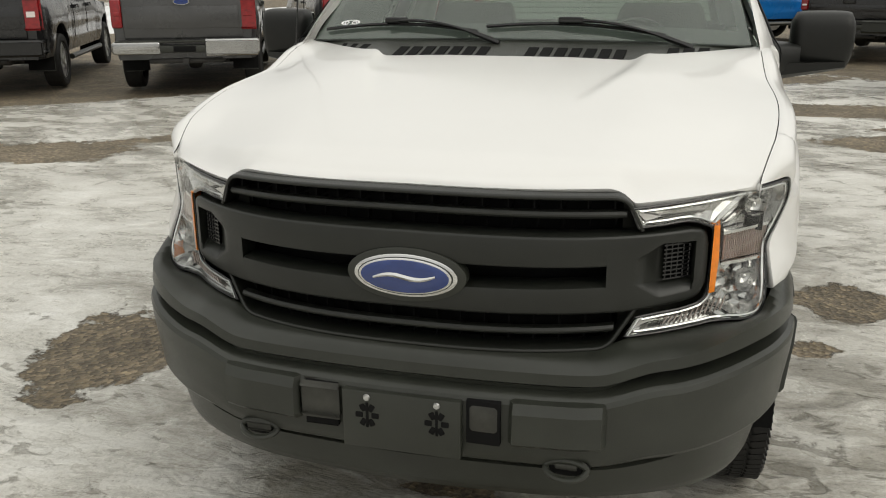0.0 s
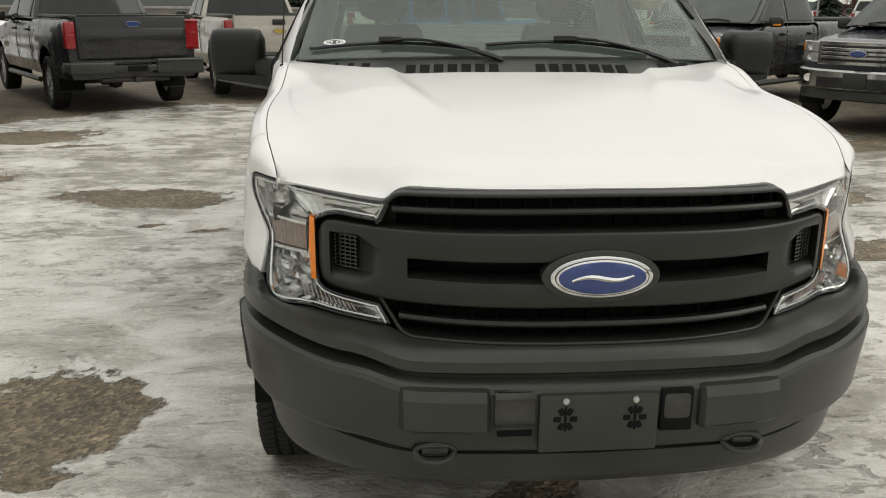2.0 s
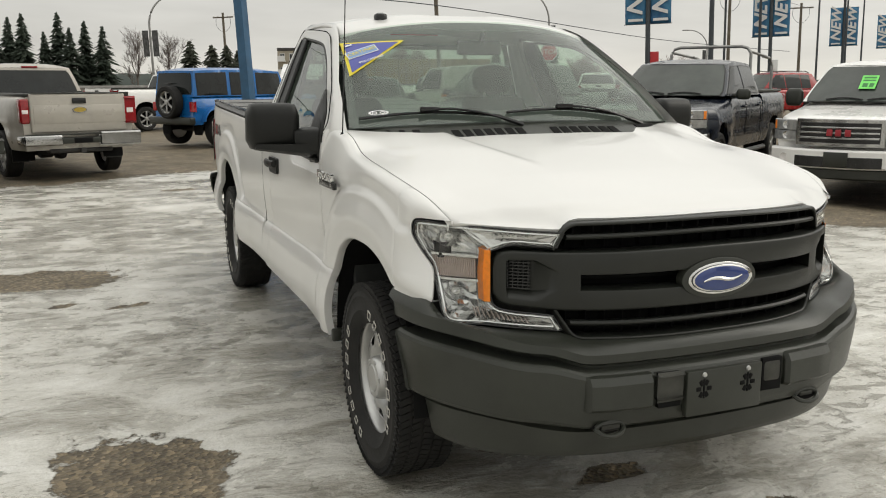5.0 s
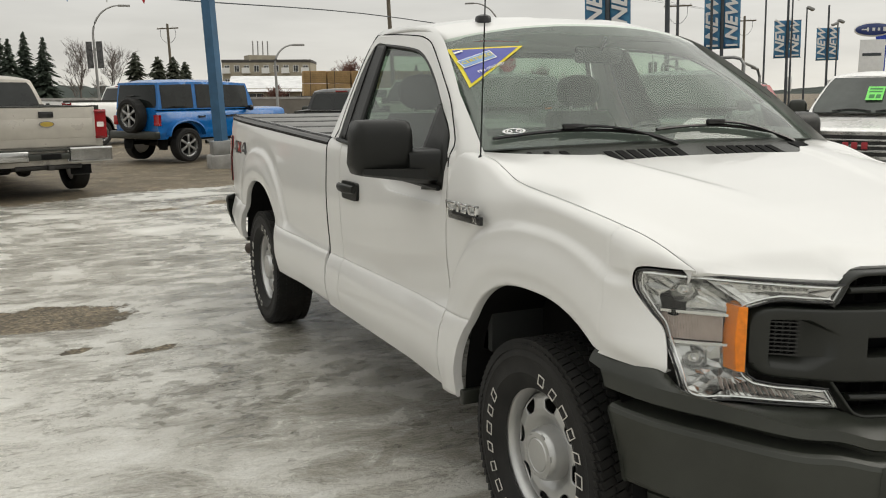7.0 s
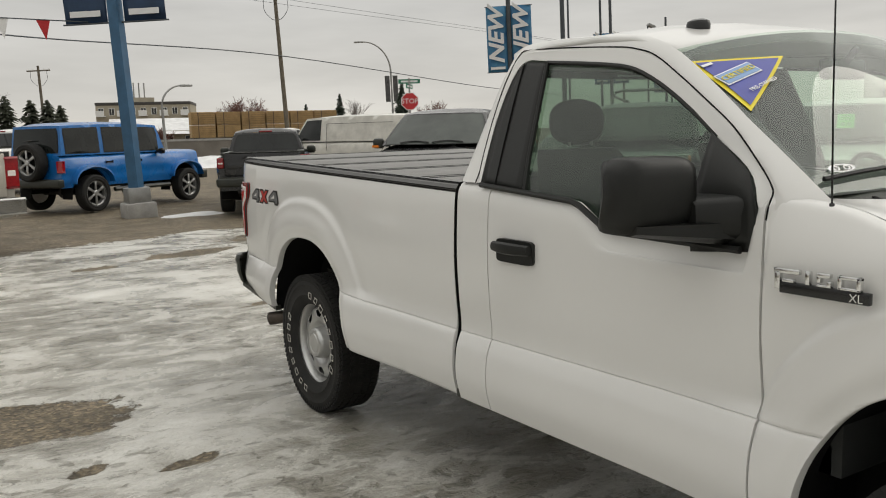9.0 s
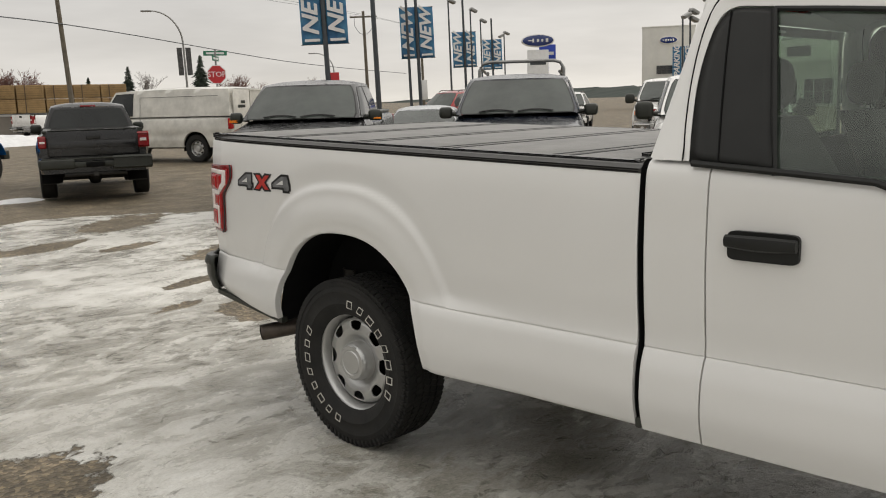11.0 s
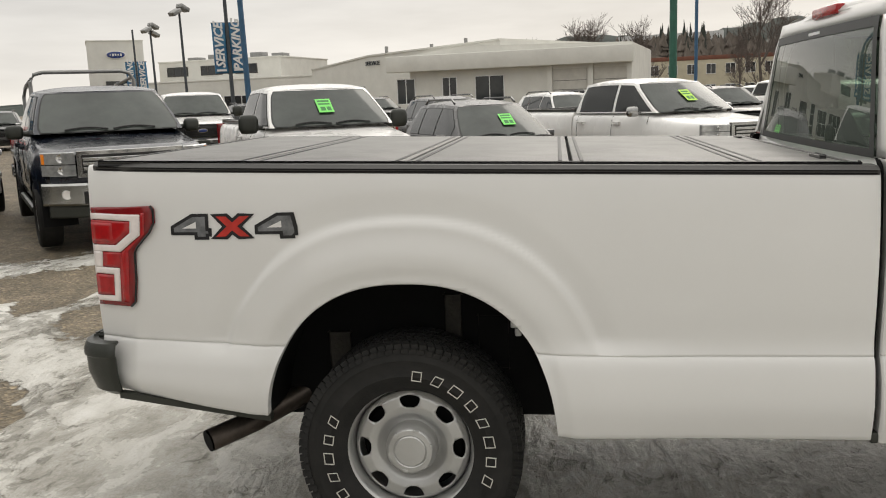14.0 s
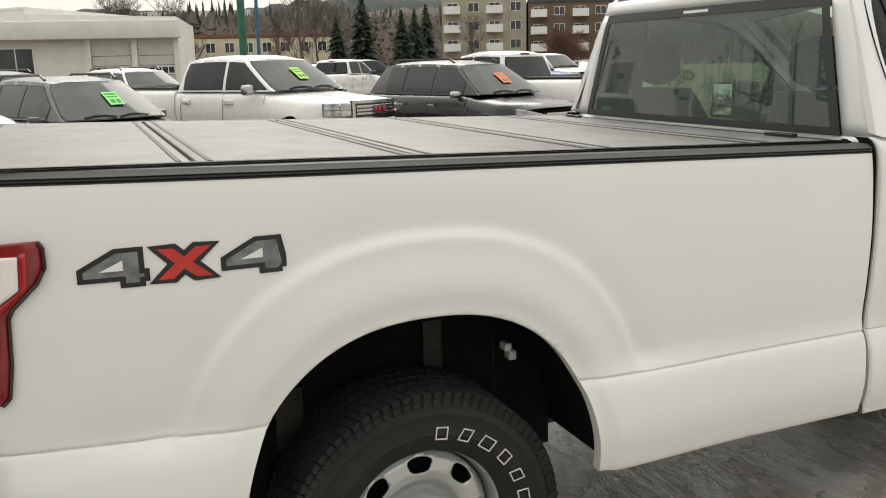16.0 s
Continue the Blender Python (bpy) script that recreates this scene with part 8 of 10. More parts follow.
def make_pickup(name, label, m, paint_mat, c, style=None, bumper=CARCHROME, tail_bumper=CARCHROME, gmat=CARCHROME, emblem_mat=None, big=1.05, handle=True, amber=False, rim=SATIN, key="six", mirror_mat=PLASTIC, flare_mat=None):
    root = thing(name, label, "pickup truck", m, "parked vehicles")
    def top(y):
        return table(((-c.foh, c.nose), (-c.foh + 0.12, c.nose + 0.05), (0.0, c.hood - 0.05), (c.ws0 - 0.02, c.hood), (c.ws0 + 0.35, c.belt), (9, c.belt)), y)
    build_shell(c, -c.foh, c.rw0 + 0.02, top, paint_mat, root, "body", "cab and nose body")
    greenhouse(c, root, paint_mat)
    mirrors(c, root, mirror_mat, c.ws0 + 0.36, big, amber)
    front_face(c, root, style or STYLE_F, gmat, bumper, paint_mat)
    tail_end(c, root, paint_mat, tail_bumper, True, handle, emblem_mat)
    undercarriage(c, root)
    door_lines(c, root, [c.ws0 + 0.12] + [b_ + 0.05 for a, b_ in c.sides], paint_mat if handle else PLASTIC)
    for s in (-1, 1):
        for y in (0, c.wb):
            add_alloy(root, s * (c.w - 0.115), y, c.R, s, c.R, rim, key)
        bm = bmesh.new()
        tube(bm, [(s * (c.w - 0.02), 0.62, 0.40), (s * (c.w - 0.02), c.wb - 0.65, 0.40)], 0.045, 8)
        part("side_step", bm, PLASTIC, root, "black side step")
        if flare_mat:
            for y in (0, c.wb):
                bm = bmesh.new()
                tube(bm, [(s * (c.w + 0.012), y + (c.archhalf + 0.02) * math.cos(math.pi * k / 16), 0.32 + (c.archtop - 0.29) * math.sin(math.pi * k / 16) ** 0.85) for k in range(1, 16)], 0.04, 6)
                part("wheel_flare", bm, flare_mat, root)
    return root


STYLE_F = dict(gz0=0.86, gz1=1.16, gw=0.58, bars=3, hz0=0.88, hz1=1.15, hx=0.93, bz0=0.55, bz1=0.80, oval=BLUE)
STYLE_B = dict(STYLE_F, barmat=GLOSSBLACK)
STYLE_G = dict(gz0=0.84, gz1=1.20, gw=0.55, bars=3, barh=0.012, hz0=0.90, hz1=1.18, hx=0.93, bz0=0.55, bz1=0.80, word=True)
STYLE_S = dict(gz0=0.86, gz1=1.17, gw=0.56, bars=3, barh=0.02, hz0=0.93, hz1=1.14, hx=0.92, bz0=0.52, bz1=0.82, word=True, amber=False)

P_BLACK = paint("black_car_paint", (0.014, 0.014, 0.015), 0.28)
P_GREY = paint("graphite_car_paint", (0.075, 0.075, 0.075), 0.32, 0.3)
P_TAN = paint("pale_gold_car_paint", (0.44, 0.41, 0.36), 0.35, 0.2, 0.2)
P_NAVY = paint("navy_car_paint", (0.006, 0.010, 0.021), 0.25, 0.2)
P_WHITE = paint("white_car_paint", (0.82, 0.81, 0.785), 0.30, 0.0, 0.06)
P_BLUE = paint("bright_blue_car_paint", (0.008, 0.15, 0.46), 0.3, 0.0, 0.2)
P_RED = paint("red_car_paint", (0.36, 0.012, 0.014), 0.28)
P_SGREY = paint("slate_car_paint", (0.065, 0.063, 0.062), 0.32, 0.2)
P_VAN = paint("dirty_white_van_paint", (0.70, 0.68, 0.62), 0.42, 0.0, 0.3)
P_SILVER = paint("silver_car_paint", (0.45, 0.46, 0.47), 0.3, 0.6)
NEON = mat("neon_green_card", (0.22, 0.80, 0.16), 0.6, vary=0.08, scale=30)
NEONY = mat("neon_yellow_card", (0.52, 0.85, 0.10), 0.6, vary=0.08, scale=30)
NEONR = mat("neon_red_card", (0.95, 0.20, 0.12), 0.6, vary=0.08, scale=30)


def by_rear(x, y, ang, wb):
    """Pose from the middle of the rear axle."""
    return pose(x, y, lay(x, y), 0, 0, ang) @ Matrix.Translation((0, -wb, 0))


CREW = dict(wb=3.68, rw1=2.55, rw0=2.72, sides=((0.62, 1.52), (1.62, 2.55)))
HD = dict(CREW, roof=2.0, hood=1.34, nose=1.16, belt=1.40, rail=1.44, R=0.41)
EXT = dict(wb=3.64, rw1=2.25, rw0=2.42, sides=((0.62, 1.52), (1.60, 2.25)))
# row with tailgates towards the lane
make_pickup("pickup_truck", "black crew-cab pickup with mud flaps parked on wet asphalt", by_rear(-9.45, 8.30, 206, 3.68), P_BLACK, Car(**CREW), emblem_mat=GLOSSBLACK, tail_bumper=GLOSSBLACK)
make_pickup("pickup_truck", "graphite grey crew-cab pickup with chrome rear bumper", by_rear(-6.62, 9.25, 205, 3.68), P_GREY, Car(**CREW), emblem_mat=BLUE, handle=False)
make_pickup("pickup_truck", "black crew-cab pickup with black bumper and pale mud flaps", by_rear(-4.60, 11.55, 211, 3.68), P_BLACK, Car(**CREW), emblem_mat=BLUE, handle=False, tail_bumper=PLASTIC)
make_pickup("pickup_truck", "pale gold extended-cab pickup with chrome rear bumper", by_rear(-2.43, 13.46, 199, 3.64), P_TAN, Car(**dict(EXT, w=0.94, belt_w=0.90, roof_w=0.735)), emblem_mat=mat("emblem_gold", (0.5, 0.36, 0.08), 0.3, 0.8))
make_pickup("pickup_truck", "small black pickup with black bumper on wet asphalt", by_rear(3.9, 16.2, 156, 3.2), P_BLACK, Car(wb=3.2, w=0.90, belt_w=0.82, roof_w=0.66, roof=1.70, belt=1.18, hood=1.10, nose=0.98, rail=1.20, R=0.36, rw1=2.0, rw0=2.16, sides=((0.62, 1.95),), archtop=0.86, archhalf=0.44), tail_bumper=PLASTIC)
# row with noses towards the lane
make_pickup("pickup_truck", "black crew-cab pickup with black grille and amber mirror lamps", pose(4.50, 11.0, 0, 0, 0, -50), P_BLACK, Car(**CREW), style=STYLE_B, gmat=GLOSSBLACK, bumper=GLOSSBLACK, amber=True)
mJ = pose(6.42, 8.40, 0, 0, 0, -54)
make_pickup("pickup_truck", "navy crew-cab pickup with chrome grille and pipe rack", mJ, P_NAVY, Car(**CREW), style=STYLE_F)
mK = pose(7.99, 5.96, -0.13, 0, 0, -60)
make_pickup("pickup_truck", "white heavy-duty crew-cab pickup with tow mirrors", mK, P_WHITE, Car(**HD), style=STYLE_G, bumper=P_WHITE, big=1.35)
price_tag(mK, NEON, -0.05, Car(**HD))
mM = pose(11.5, 0.40, -0.13, 0, 0, -55)
make_pickup("pickup_truck", "white crew-cab pickup with chrome mirrors and grille", mM, P_WHITE, Car(**CREW), style=STYLE_S, mirror_mat=CARCHROME)
price_tag(mM, NEONY, 0.0, Car(**CREW))

# pipe rack in the navy pickup's bed
rack = thing("pipe_rack", "grey steel hoop rack over a pickup bed", "cargo rack", mJ)
for s in (-1, 1):
    bm = bmesh.new()
    tube(bm, [(s * 0.72, 2.80, 1.38), (s * 0.72, 2.80, 2.04), (s * 0.66, 2.80, 2.14), (s * 0.55, 2.80, 2.17)], 0.028, 8)
    tube(bm, [(s * 0.72, 4.55, 1.38), (s * 0.72, 4.55, 1.86), (s * 0.69, 4.42, 2.00), (s * 0.66, 4.0, 2.02)], 0.028, 8)
    tube(bm, [(s * 0.70, 2.80, 2.08), (s * 0.70, 4.1, 2.02)], 0.025, 8)
    part("upright", bm, STEEL, rack)
bm = bmesh.new()
tube(bm, [(-0.56, 2.80, 2.17), (0.56, 2.80, 2.17)], 0.028, 8)
part("cross_bar", bm, STEEL, rack)


def make_suv(name, label, m, paint_mat, c, gmat=GLOSSBLACK, bumper=None, style=None, rails=True, mirror_mat=None):
    root = thing(name, label, "car", m, "parked vehicles")
    end = c.wb + c.roh
    def top(y):
        return table(((-c.foh, c.nose), (-c.foh + 0.15, c.nose + 0.07), (0.0, c.hood - 0.04), (c.ws0 - 0.02, c.hood), (c.ws0 + 0.35, c.belt), (end - 0.2, c.belt), (end, c.belt - 0.08)), y)
    build_shell(c, -c.foh, end, top, paint_mat, root, "body", "car body")
    greenhouse(c, root, paint_mat)
    mirrors(c, root, mirror_mat or paint_mat, c.ws0 + 0.42, 0.85)
    front_face(c, root, style or dict(gz0=0.62, gz1=0.86, gw=0.42, bars=3, hz0=0.68, hz1=0.84, hx=0.84, slant=0.25, bz0=0.36, bz1=0.58, amber=False), gmat, bumper or paint_mat, paint_mat)
    undercarriage(c, root)
    door_lines(c, root, [c.ws0 + 0.2] + [b_ + 0.04 for a, b_ in c.sides[:2]], mirror_mat or paint_mat)
    for s in (-1, 1):
        for y in (0, c.wb):
            add_alloy(root, s * (c.w - 0.12), y, c.R, s, c.R, SATIN, "six")
        bm = bmesh.new()
        box(bm, s * c.w * 0.78, s * c.w * 0.97, end - 0.28, end - 0.02, c.belt - 0.30, c.belt - 0.08, 0.03, seg=3)
        part("tail_light", bm, REDLENS, root, "red tail light")
        if rails:
            bm = bmesh.new()
            tube(bm, [(s * (c.roof_w - 0.06), c.ws1 + 0.1, c.roof - 0.05), (s * (c.roof_w - 0.06), c.ws1 + 0.25, c.roof + 0.02), (s * (c.roof_w - 0.06), c.rw1 - 0.35, c.roof + 0.02), (s * (c.roof_w - 0.06), c.rw1 - 0.15, c.roof - 0.05)], 0.02, 6)
            part("roof_rail", bm, GLOSSBLACK, root)
    bm = bmesh.new()
    box(bm, -c.w * 0.9, c.w * 0.9, end - 0.10, end + 0.05, 0.42, 0.64, 0.04, seg=3)
    part("rear_bumper", bm, PLASTIC, root)
    return root


SUV = dict(wb=2.69, foh=0.90, roh=0.88, w=0.92, R=0.35, sill=0.38, hood=1.02, nose=0.86, belt=1.07, roof=1.66, ws0=0.42, ws1=1.22, rw1=3.05, rw0=3.42, roof_w=0.60, belt_w=0.83, curve=0.5, archtop=0.78, archhalf=0.42, sides=((0.80, 1.60), (1.68, 2.50), (2.56, 3.05)))
mL = pose(9.98, 3.69, -0.13, 0, 0, -64)
make_suv("crossover", "slate grey compact crossover with roof rails", mL, P_SGREY, Car(**SUV))
price_tag(mL, NEON, 0.12, Car(**SUV))
ML = dict(SUV, wb=2.91, w=0.95, hood=1.10, nose=0.94, belt=1.16, roof=1.76, R=0.37, archtop=0.84, archhalf=0.45, rw1=3.3, rw0=3.62)
mN = pose(10.96, -3.0, -0.13, 0, 0, -72)
make_suv("suv", "black mid-size SUV with chrome mirrors and roof rails", mN, P_BLACK, Car(**ML), gmat=CARCHROME, mirror_mat=CARCHROME)
price_tag(mN, NEONR, 0.05, Car(**ML))
make_suv("suv", "red full-size SUV with dark windows", pose(23.6, 26.6, 0, 0, 0, -87), P_RED, Car(**dict(ML, roof=1.94, belt=1.22)))

# ---- more vehicles ----
def lot(ob, x, y, ang):
    return copy_thing(ob, pose(x, y, lay(x, y), 0, 0, ang))


mE = by_rear(-0.6, 28.4, 118, 3.64)
white_old = make_pickup("pickup_truck", "older white extended-cab pickup on asphalt", mE, P_WHITE, Car(**EXT), style=dict(STYLE_F, oval=None), gmat=PLASTIC)
white_hd = make_pickup("pickup_truck", "white heavy-duty crew-cab pickup with black grille", pose(17.9, 12.2, -0.0, 0, 0, -62), P_WHITE, Car(**HD), style=STYLE_B, gmat=GLOSSBLACK, bumper=CARCHROME, big=1.35)
SEDAN = dict(SUV, hood=0.92, nose=0.72, belt=0.95, roof=1.45, rw1=2.5, rw0=3.2, ws0=0.45, ws1=1.35, R=0.33, archtop=0.72, archhalf=0.40, sides=((0.85, 1.75), (1.82, 2.6)))
sedan = make_suv("sedan", "silver sedan parked between two pickups", pose(9.0, 12.9, 0, 0, 0, -52), P_SILVER, Car(**SEDAN), rails=False)
white_suv = make_suv("suv", "white SUV with dark glass in the back row", pose(20.6, 2.2, -0.13, 0, 0, -66), P_WHITE, Car(**ML))
grey_suv = make_suv("suv", "dark grey SUV with roof rails in the back row", pose(18.4, 5.2, -0.13, 0, 0, -64), P_SGREY, Car(**ML))
black_suv = make_suv("crossover", "black crossover in the back row", pose(30.0, 15.6, 0, 0, 0, 120), P_BLACK, Car(**SUV))
blue_pk = make_pickup("pickup_truck", "bright blue crew-cab pickup in the far row", pose(28.0, -13.0, -0.13, 0, 0, -72), P_BLUE, Car(**CREW), style=STYLE_F)
dark_pk = make_pickup("pickup_truck", "dark blue crew-cab pickup in the far row", pose(39.6, -10.3, -0.13, 0, 0, 20), P_NAVY, Car(**CREW), style=STYLE_F)
lot(white_hd, 23.0, 37.2, 150)
lot(white_old, 19.8, 48.6, 100)
lot(white_suv, 45.0, -9.5, 30)
lot(white_old, 33.5, -7.0, 40)
lot(grey_suv, 26.0, -3.0, -75)
lot(white_hd, 31.8, -16.4, -72)
lot(sedan, 33.0, 5.0, -70)
lot(black_suv, 36.5, 20.0, 100)
lot(sedan, 38.5, 22.0, -60)
lot(white_suv, 41.0, 23.0, -60)
lot(grey_suv, 42.5, 12.0, -60)
lot(sedan, 47.0, 26.0, -60)
lot(black_suv, 49.0, -12.0, 30)
lot(grey_suv, 52.0, -22.0, 60)
lot(sedan, 44.0, -16.0, 30)
lot(white_suv, 30.0, 24.0, -60)
lot(grey_suv, 33.0, 28.0, -60)
lot(white_old, 15.5, -3.2, 118)
lot(white_hd, 22.6, 52.6, -114)

# ---- blue four-door off-roader ----
jc = Car(wb=2.95, foh=0.66, roh=0.72, w=0.80, R=0.405, sill=0.55, hood=1.24, nose=1.16, belt=1.24, roof=1.94, ws0=0.55, ws1=0.78, rw1=3.58, rw0=3.64, roof_w=0.70, belt_w=0.76, curve=0.06, archtop=0.92, archhalf=0.50, sides=((0.80, 1.62), (1.72, 2.48), (2.62, 3.52)))
jm = pose(3.15, 21.35, 0, 0, 0, 122)
jeep = thing("off_roader", "bright blue four-door off-roader with a rear spare wheel", "car", jm, "parked vehicles")
build_shell(jc, -jc.foh, jc.wb + jc.roh, lambda y: jc.hood if y < 0.5 else jc.belt, P_BLUE, jeep, "body", "boxy blue body")
greenhouse(jc, jeep, P_BLUE)
mirrors(jc, jeep, GLOSSBLACK, 0.85, 0.9)
undercarriage(jc, jeep)
door_lines(jc, jeep, [0.72, 1.68, 2.55], GLOSSBLACK)
P_DBLUE = paint("blue_flare_paint", (0.010, 0.15, 0.46), 0.35)
for s in (-1, 1):
    for y in (0, jc.wb):
        add_alloy(jeep, s * 0.83, y, 0.405, s, 0.405, SATIN, "six")
        bm = bmesh.new()
        rows = []
        for k in range(13):
            a = math.pi * (0.06 + 0.88 * k / 12)
            yy, zz = y + 0.54 * math.cos(a), 0.40 + 0.56 * math.sin(a) ** 0.55
            rows.append([(s * 0.78, yy, zz + 0.06), (s * 0.95, yy, zz + 0.045), (s * 0.96, yy, zz + 0.005), (s * 0.78, yy, zz)])
        vs = grid(bm, rows, close_v=True)
        bmesh.ops.recalc_face_normals(bm, faces=bm.faces)
        part("fender_flare", bm, P_DBLUE, jeep, "wide blue fender flare")
    bm = bmesh.new()
    box(bm, s * 0.66, s * 0.80, jc.wb + jc.roh - 0.04, jc.wb + jc.roh + 0.03, 0.88, 1.10, 0.015)
    part("tail_light", bm, REDLENS, jeep, "square red tail light")
    bm = bmesh.new()
    tube(bm, [(s * 0.86, 0.62, 0.45), (s * 0.86, 2.35, 0.45)], 0.05, 8)
    part("side_step", bm, PLASTIC, jeep)
end = jc.wb + jc.roh
spare = new("spare_wheel")
spare.parent = jeep
spare.matrix_local = pose(-0.05, end + 0.16, 1.10, 0, 0, -90) @ Matrix.Diagonal((1, 1.03, 1.03, 1))
for nm, me_ in ALLOY["six"]:
    o = new(nm, me_)
    o.parent = spare
bm = bmesh.new()
box(bm, -0.82, 0.82, end + 0.0, end + 0.16, 0.56, 0.74, 0.03, seg=3)
part("rear_bumper", bm, PLASTIC, jeep, "black rear bumper")
bm = bmesh.new()
box(bm, -0.80, 0.80, -0.86, -0.66, 0.52, 0.72, 0.03, seg=3)
part("front_bumper", bm, PLASTIC, jeep, "black front bumper")
bm = bmesh.new()
for k in range(7):
    box(bm, -0.36 + 0.11 * k, -0.30 + 0.11 * k, -0.68, -0.64, 0.82, 1.08, 0.01)
part("grille_slots", bm, DARK, jeep)
bm = bmesh.new()
box(bm, 0.05, 0.35, end + 0.03, end + 0.05, 1.30, 1.33, 0.005)
tube(bm, [(-0.05, end + 0.05, 1.56), (0.25, end + 0.04, 1.54)], 0.012, 6)
part("rear_wiper", bm, GLOSSBLACK, jeep)

# ---- white cargo van ----
vm = by_rear(10.95, 23.1, 200, 3.7)
van = thing("cargo_van", "dirty white cargo van with rear doors", "van", vm, "parked vehicles")
vc = Car(wb=3.7, foh=1.05, roh=1.20, w=1.0, R=0.38, sill=0.42, hood=1.30, nose=1.10, belt=1.30, roof=2.12, ws0=0.20, ws1=0.75, rw1=4.80, rw0=4.88, roof_w=0.84, belt_w=0.97, curve=0.35, archtop=0.86, archhalf=0.46, sides=((0.45, 1.45),))
build_shell(vc, -vc.foh, vc.wb + vc.roh, lambda y: table(((-1.05, 1.10), (0.2, 1.30), (9, 1.30)), y), P_VAN, van, "body", "dirty white van body")
greenhouse(vc, van, P_VAN, rear_glass=False)
mirrors(vc, van, PLASTIC, 0.55, 1.3)
undercarriage(vc, van)
front_face(vc, van, STYLE_F, PLASTIC, PLASTIC, P_VAN)
end = vc.wb + vc.roh
for s in (-1, 1):
    for y in (0, vc.wb):
        add_wheel(van, s * 0.86, y, 0.385, s, 0, letters=False)
    bm = bmesh.new()
    box(bm, s * 0.82, s * 0.965, end - 0.10, end + 0.012, 0.92, 1.22, 0.02)
    part("tail_light", bm, REDLENS, van, "red tail light")
    bm = bmesh.new()
    box(bm, s * 0.02, s * 0.80, end - 0.01, end + 0.02, 0.66, 2.0, 0.02)
    d_ = part("rear_door", bm, P_VAN, van, "plain white rear door")
    bm = bmesh.new()
    tube(bm, [(s * 0.98, 1.75, 0.6), (s * 1.0, 1.75, 1.25), (s * 0.93, 1.75, 1.85)], 0.006, 5)
    tube(bm, [(s * 0.93, 1.75, 1.85), (s * 0.93, 4.5, 1.85)], 0.006, 5)
    part("panel_seam", bm, DARK, van)
bm = bmesh.new()
box(bm, -0.95, 0.95, end - 0.05, end + 0.16, 0.46, 0.62, 0.03)
part("rear_bumper", bm, PLASTIC, van, "black step bumper")
bm = bmesh.new()
box(bm, 0.25, 0.60, end + 0.021, end + 0.024, 1.50, 1.58)
box(bm, 0.25, 0.45, end + 0.021, end + 0.024, 1.62, 1.70)
part("door_bars", bm, PLASTIC, van, "dark lettering bars")

# ---- poles, signs, wires ----
POLEB = mat("blue_pole_paint", (0.045, 0.13, 0.24), 0.5, vary=0.3, scale=3, bump=0.1, bscale=30)
POLED = mat("dark_pole_steel", (0.075, 0.085, 0.095), 0.5, 0.3, vary=0.3, scale=3)
POLEG = mat("green_pole_paint", (0.03, 0.13, 0.09), 0.5, vary=0.3, scale=3)
WOODP = mat("weathered_pole_wood", (0.17, 0.145, 0.11), 0.85, vary=0.45, scale=3, bump=0.3, bscale=25)
CONC = mat("concrete", (0.36, 0.35, 0.33), 0.85, vary=0.35, scale=3, bump=0.3, bscale=30)
BANNER = mat("banner_blue", (0.018, 0.10, 0.235), 0.6, scale=1.6, col2=(0.075, 0.26, 0.42))
BANNERD = mat("banner_navy", (0.02, 0.05, 0.11), 0.6, vary=0.4, scale=2.5)
SIGNW = mat("sign_white", (0.78, 0.78, 0.77), 0.55, vary=0.1, scale=3)
SIGNR = mat("sign_red", (0.50, 0.025, 0.03), 0.5, vary=0.1, scale=4)


def pole(name, label, x, y, h, r0, r1, mt, lean=0.0, square=False, z=None):
    """A tapered pole; lean in degrees towards -x."""
    z = lay(x, y) if z is None else z
    ob = thing(name, label, "pole", pose(x, y, z, 0, -lean, 0))
    bm = bmesh.new()
    tube(bm, [(0, 0, -0.3), (0, 0, h * 0.5), (0, 0, h)], [r0, (r0 + r1) / 2, r1], 4 if square else 10)
    part("shaft", bm, mt, ob)
    return ob


def banner_pair(ob, z0, z1, w, facing, word, mt, gap=0.10, letters=0.42):
    """Two hanging banners on arms with an upright word; facing: degrees."""
    R_ = Matrix.Rotation(radians(facing), 4, "Z")
    words = word if isinstance(word, tuple) else (word, word)
    for s, wd in zip((-1, 1), words):
        bm = bmesh.new()
        n = 8
        rows = [[R_ @ Vector((s * (gap + w * i / n), 0.03 * math.sin(3.0 * i / n + 4 * j / 10), lerp(z0, z1, j / 10))) for j in range(11)] for i in range(n + 1)]
        grid(bm, rows)
        fl = thick(part("banner", bm, mt, ob, "blue banner with white lettering"), 0.01)
        for z in (z0, z1):
            bm = bmesh.new()
            tube(bm, [R_ @ Vector((0, 0, z)), R_ @ Vector((s * (gap + w + 0.05), 0, z))], 0.018, 6)
            part("banner_arm", bm, POLED, ob)
        cx_ = s * (gap + w / 2)
        h = z1 - z0
        if wd:
            text("banner_word", wd, min(w * 1.02, 1.02 * h / len(wd) / 0.60), R_ @ Matrix.Translation((cx_, -0.06, lerp(z0, z1, 0.55))) @ Matrix.Rotation(radians(90), 4, "X") @ Matrix.Rotation(radians(90), 4, "Z"), SIGNW, ob, 0.022, shear=0.28, squeeze=1.12 if len(wd) < 5 else 1.0, bold=0.030 * w)
        bm = bmesh.new()
        box(bm, cx_ - w * 0.36, cx_ + w * 0.36, -0.06, -0.045, lerp(z0, z1, 0.045), lerp(z0, z1, 0.085), 0, R_)
        part("banner_bar", bm, SIGNW, ob)
    return ob


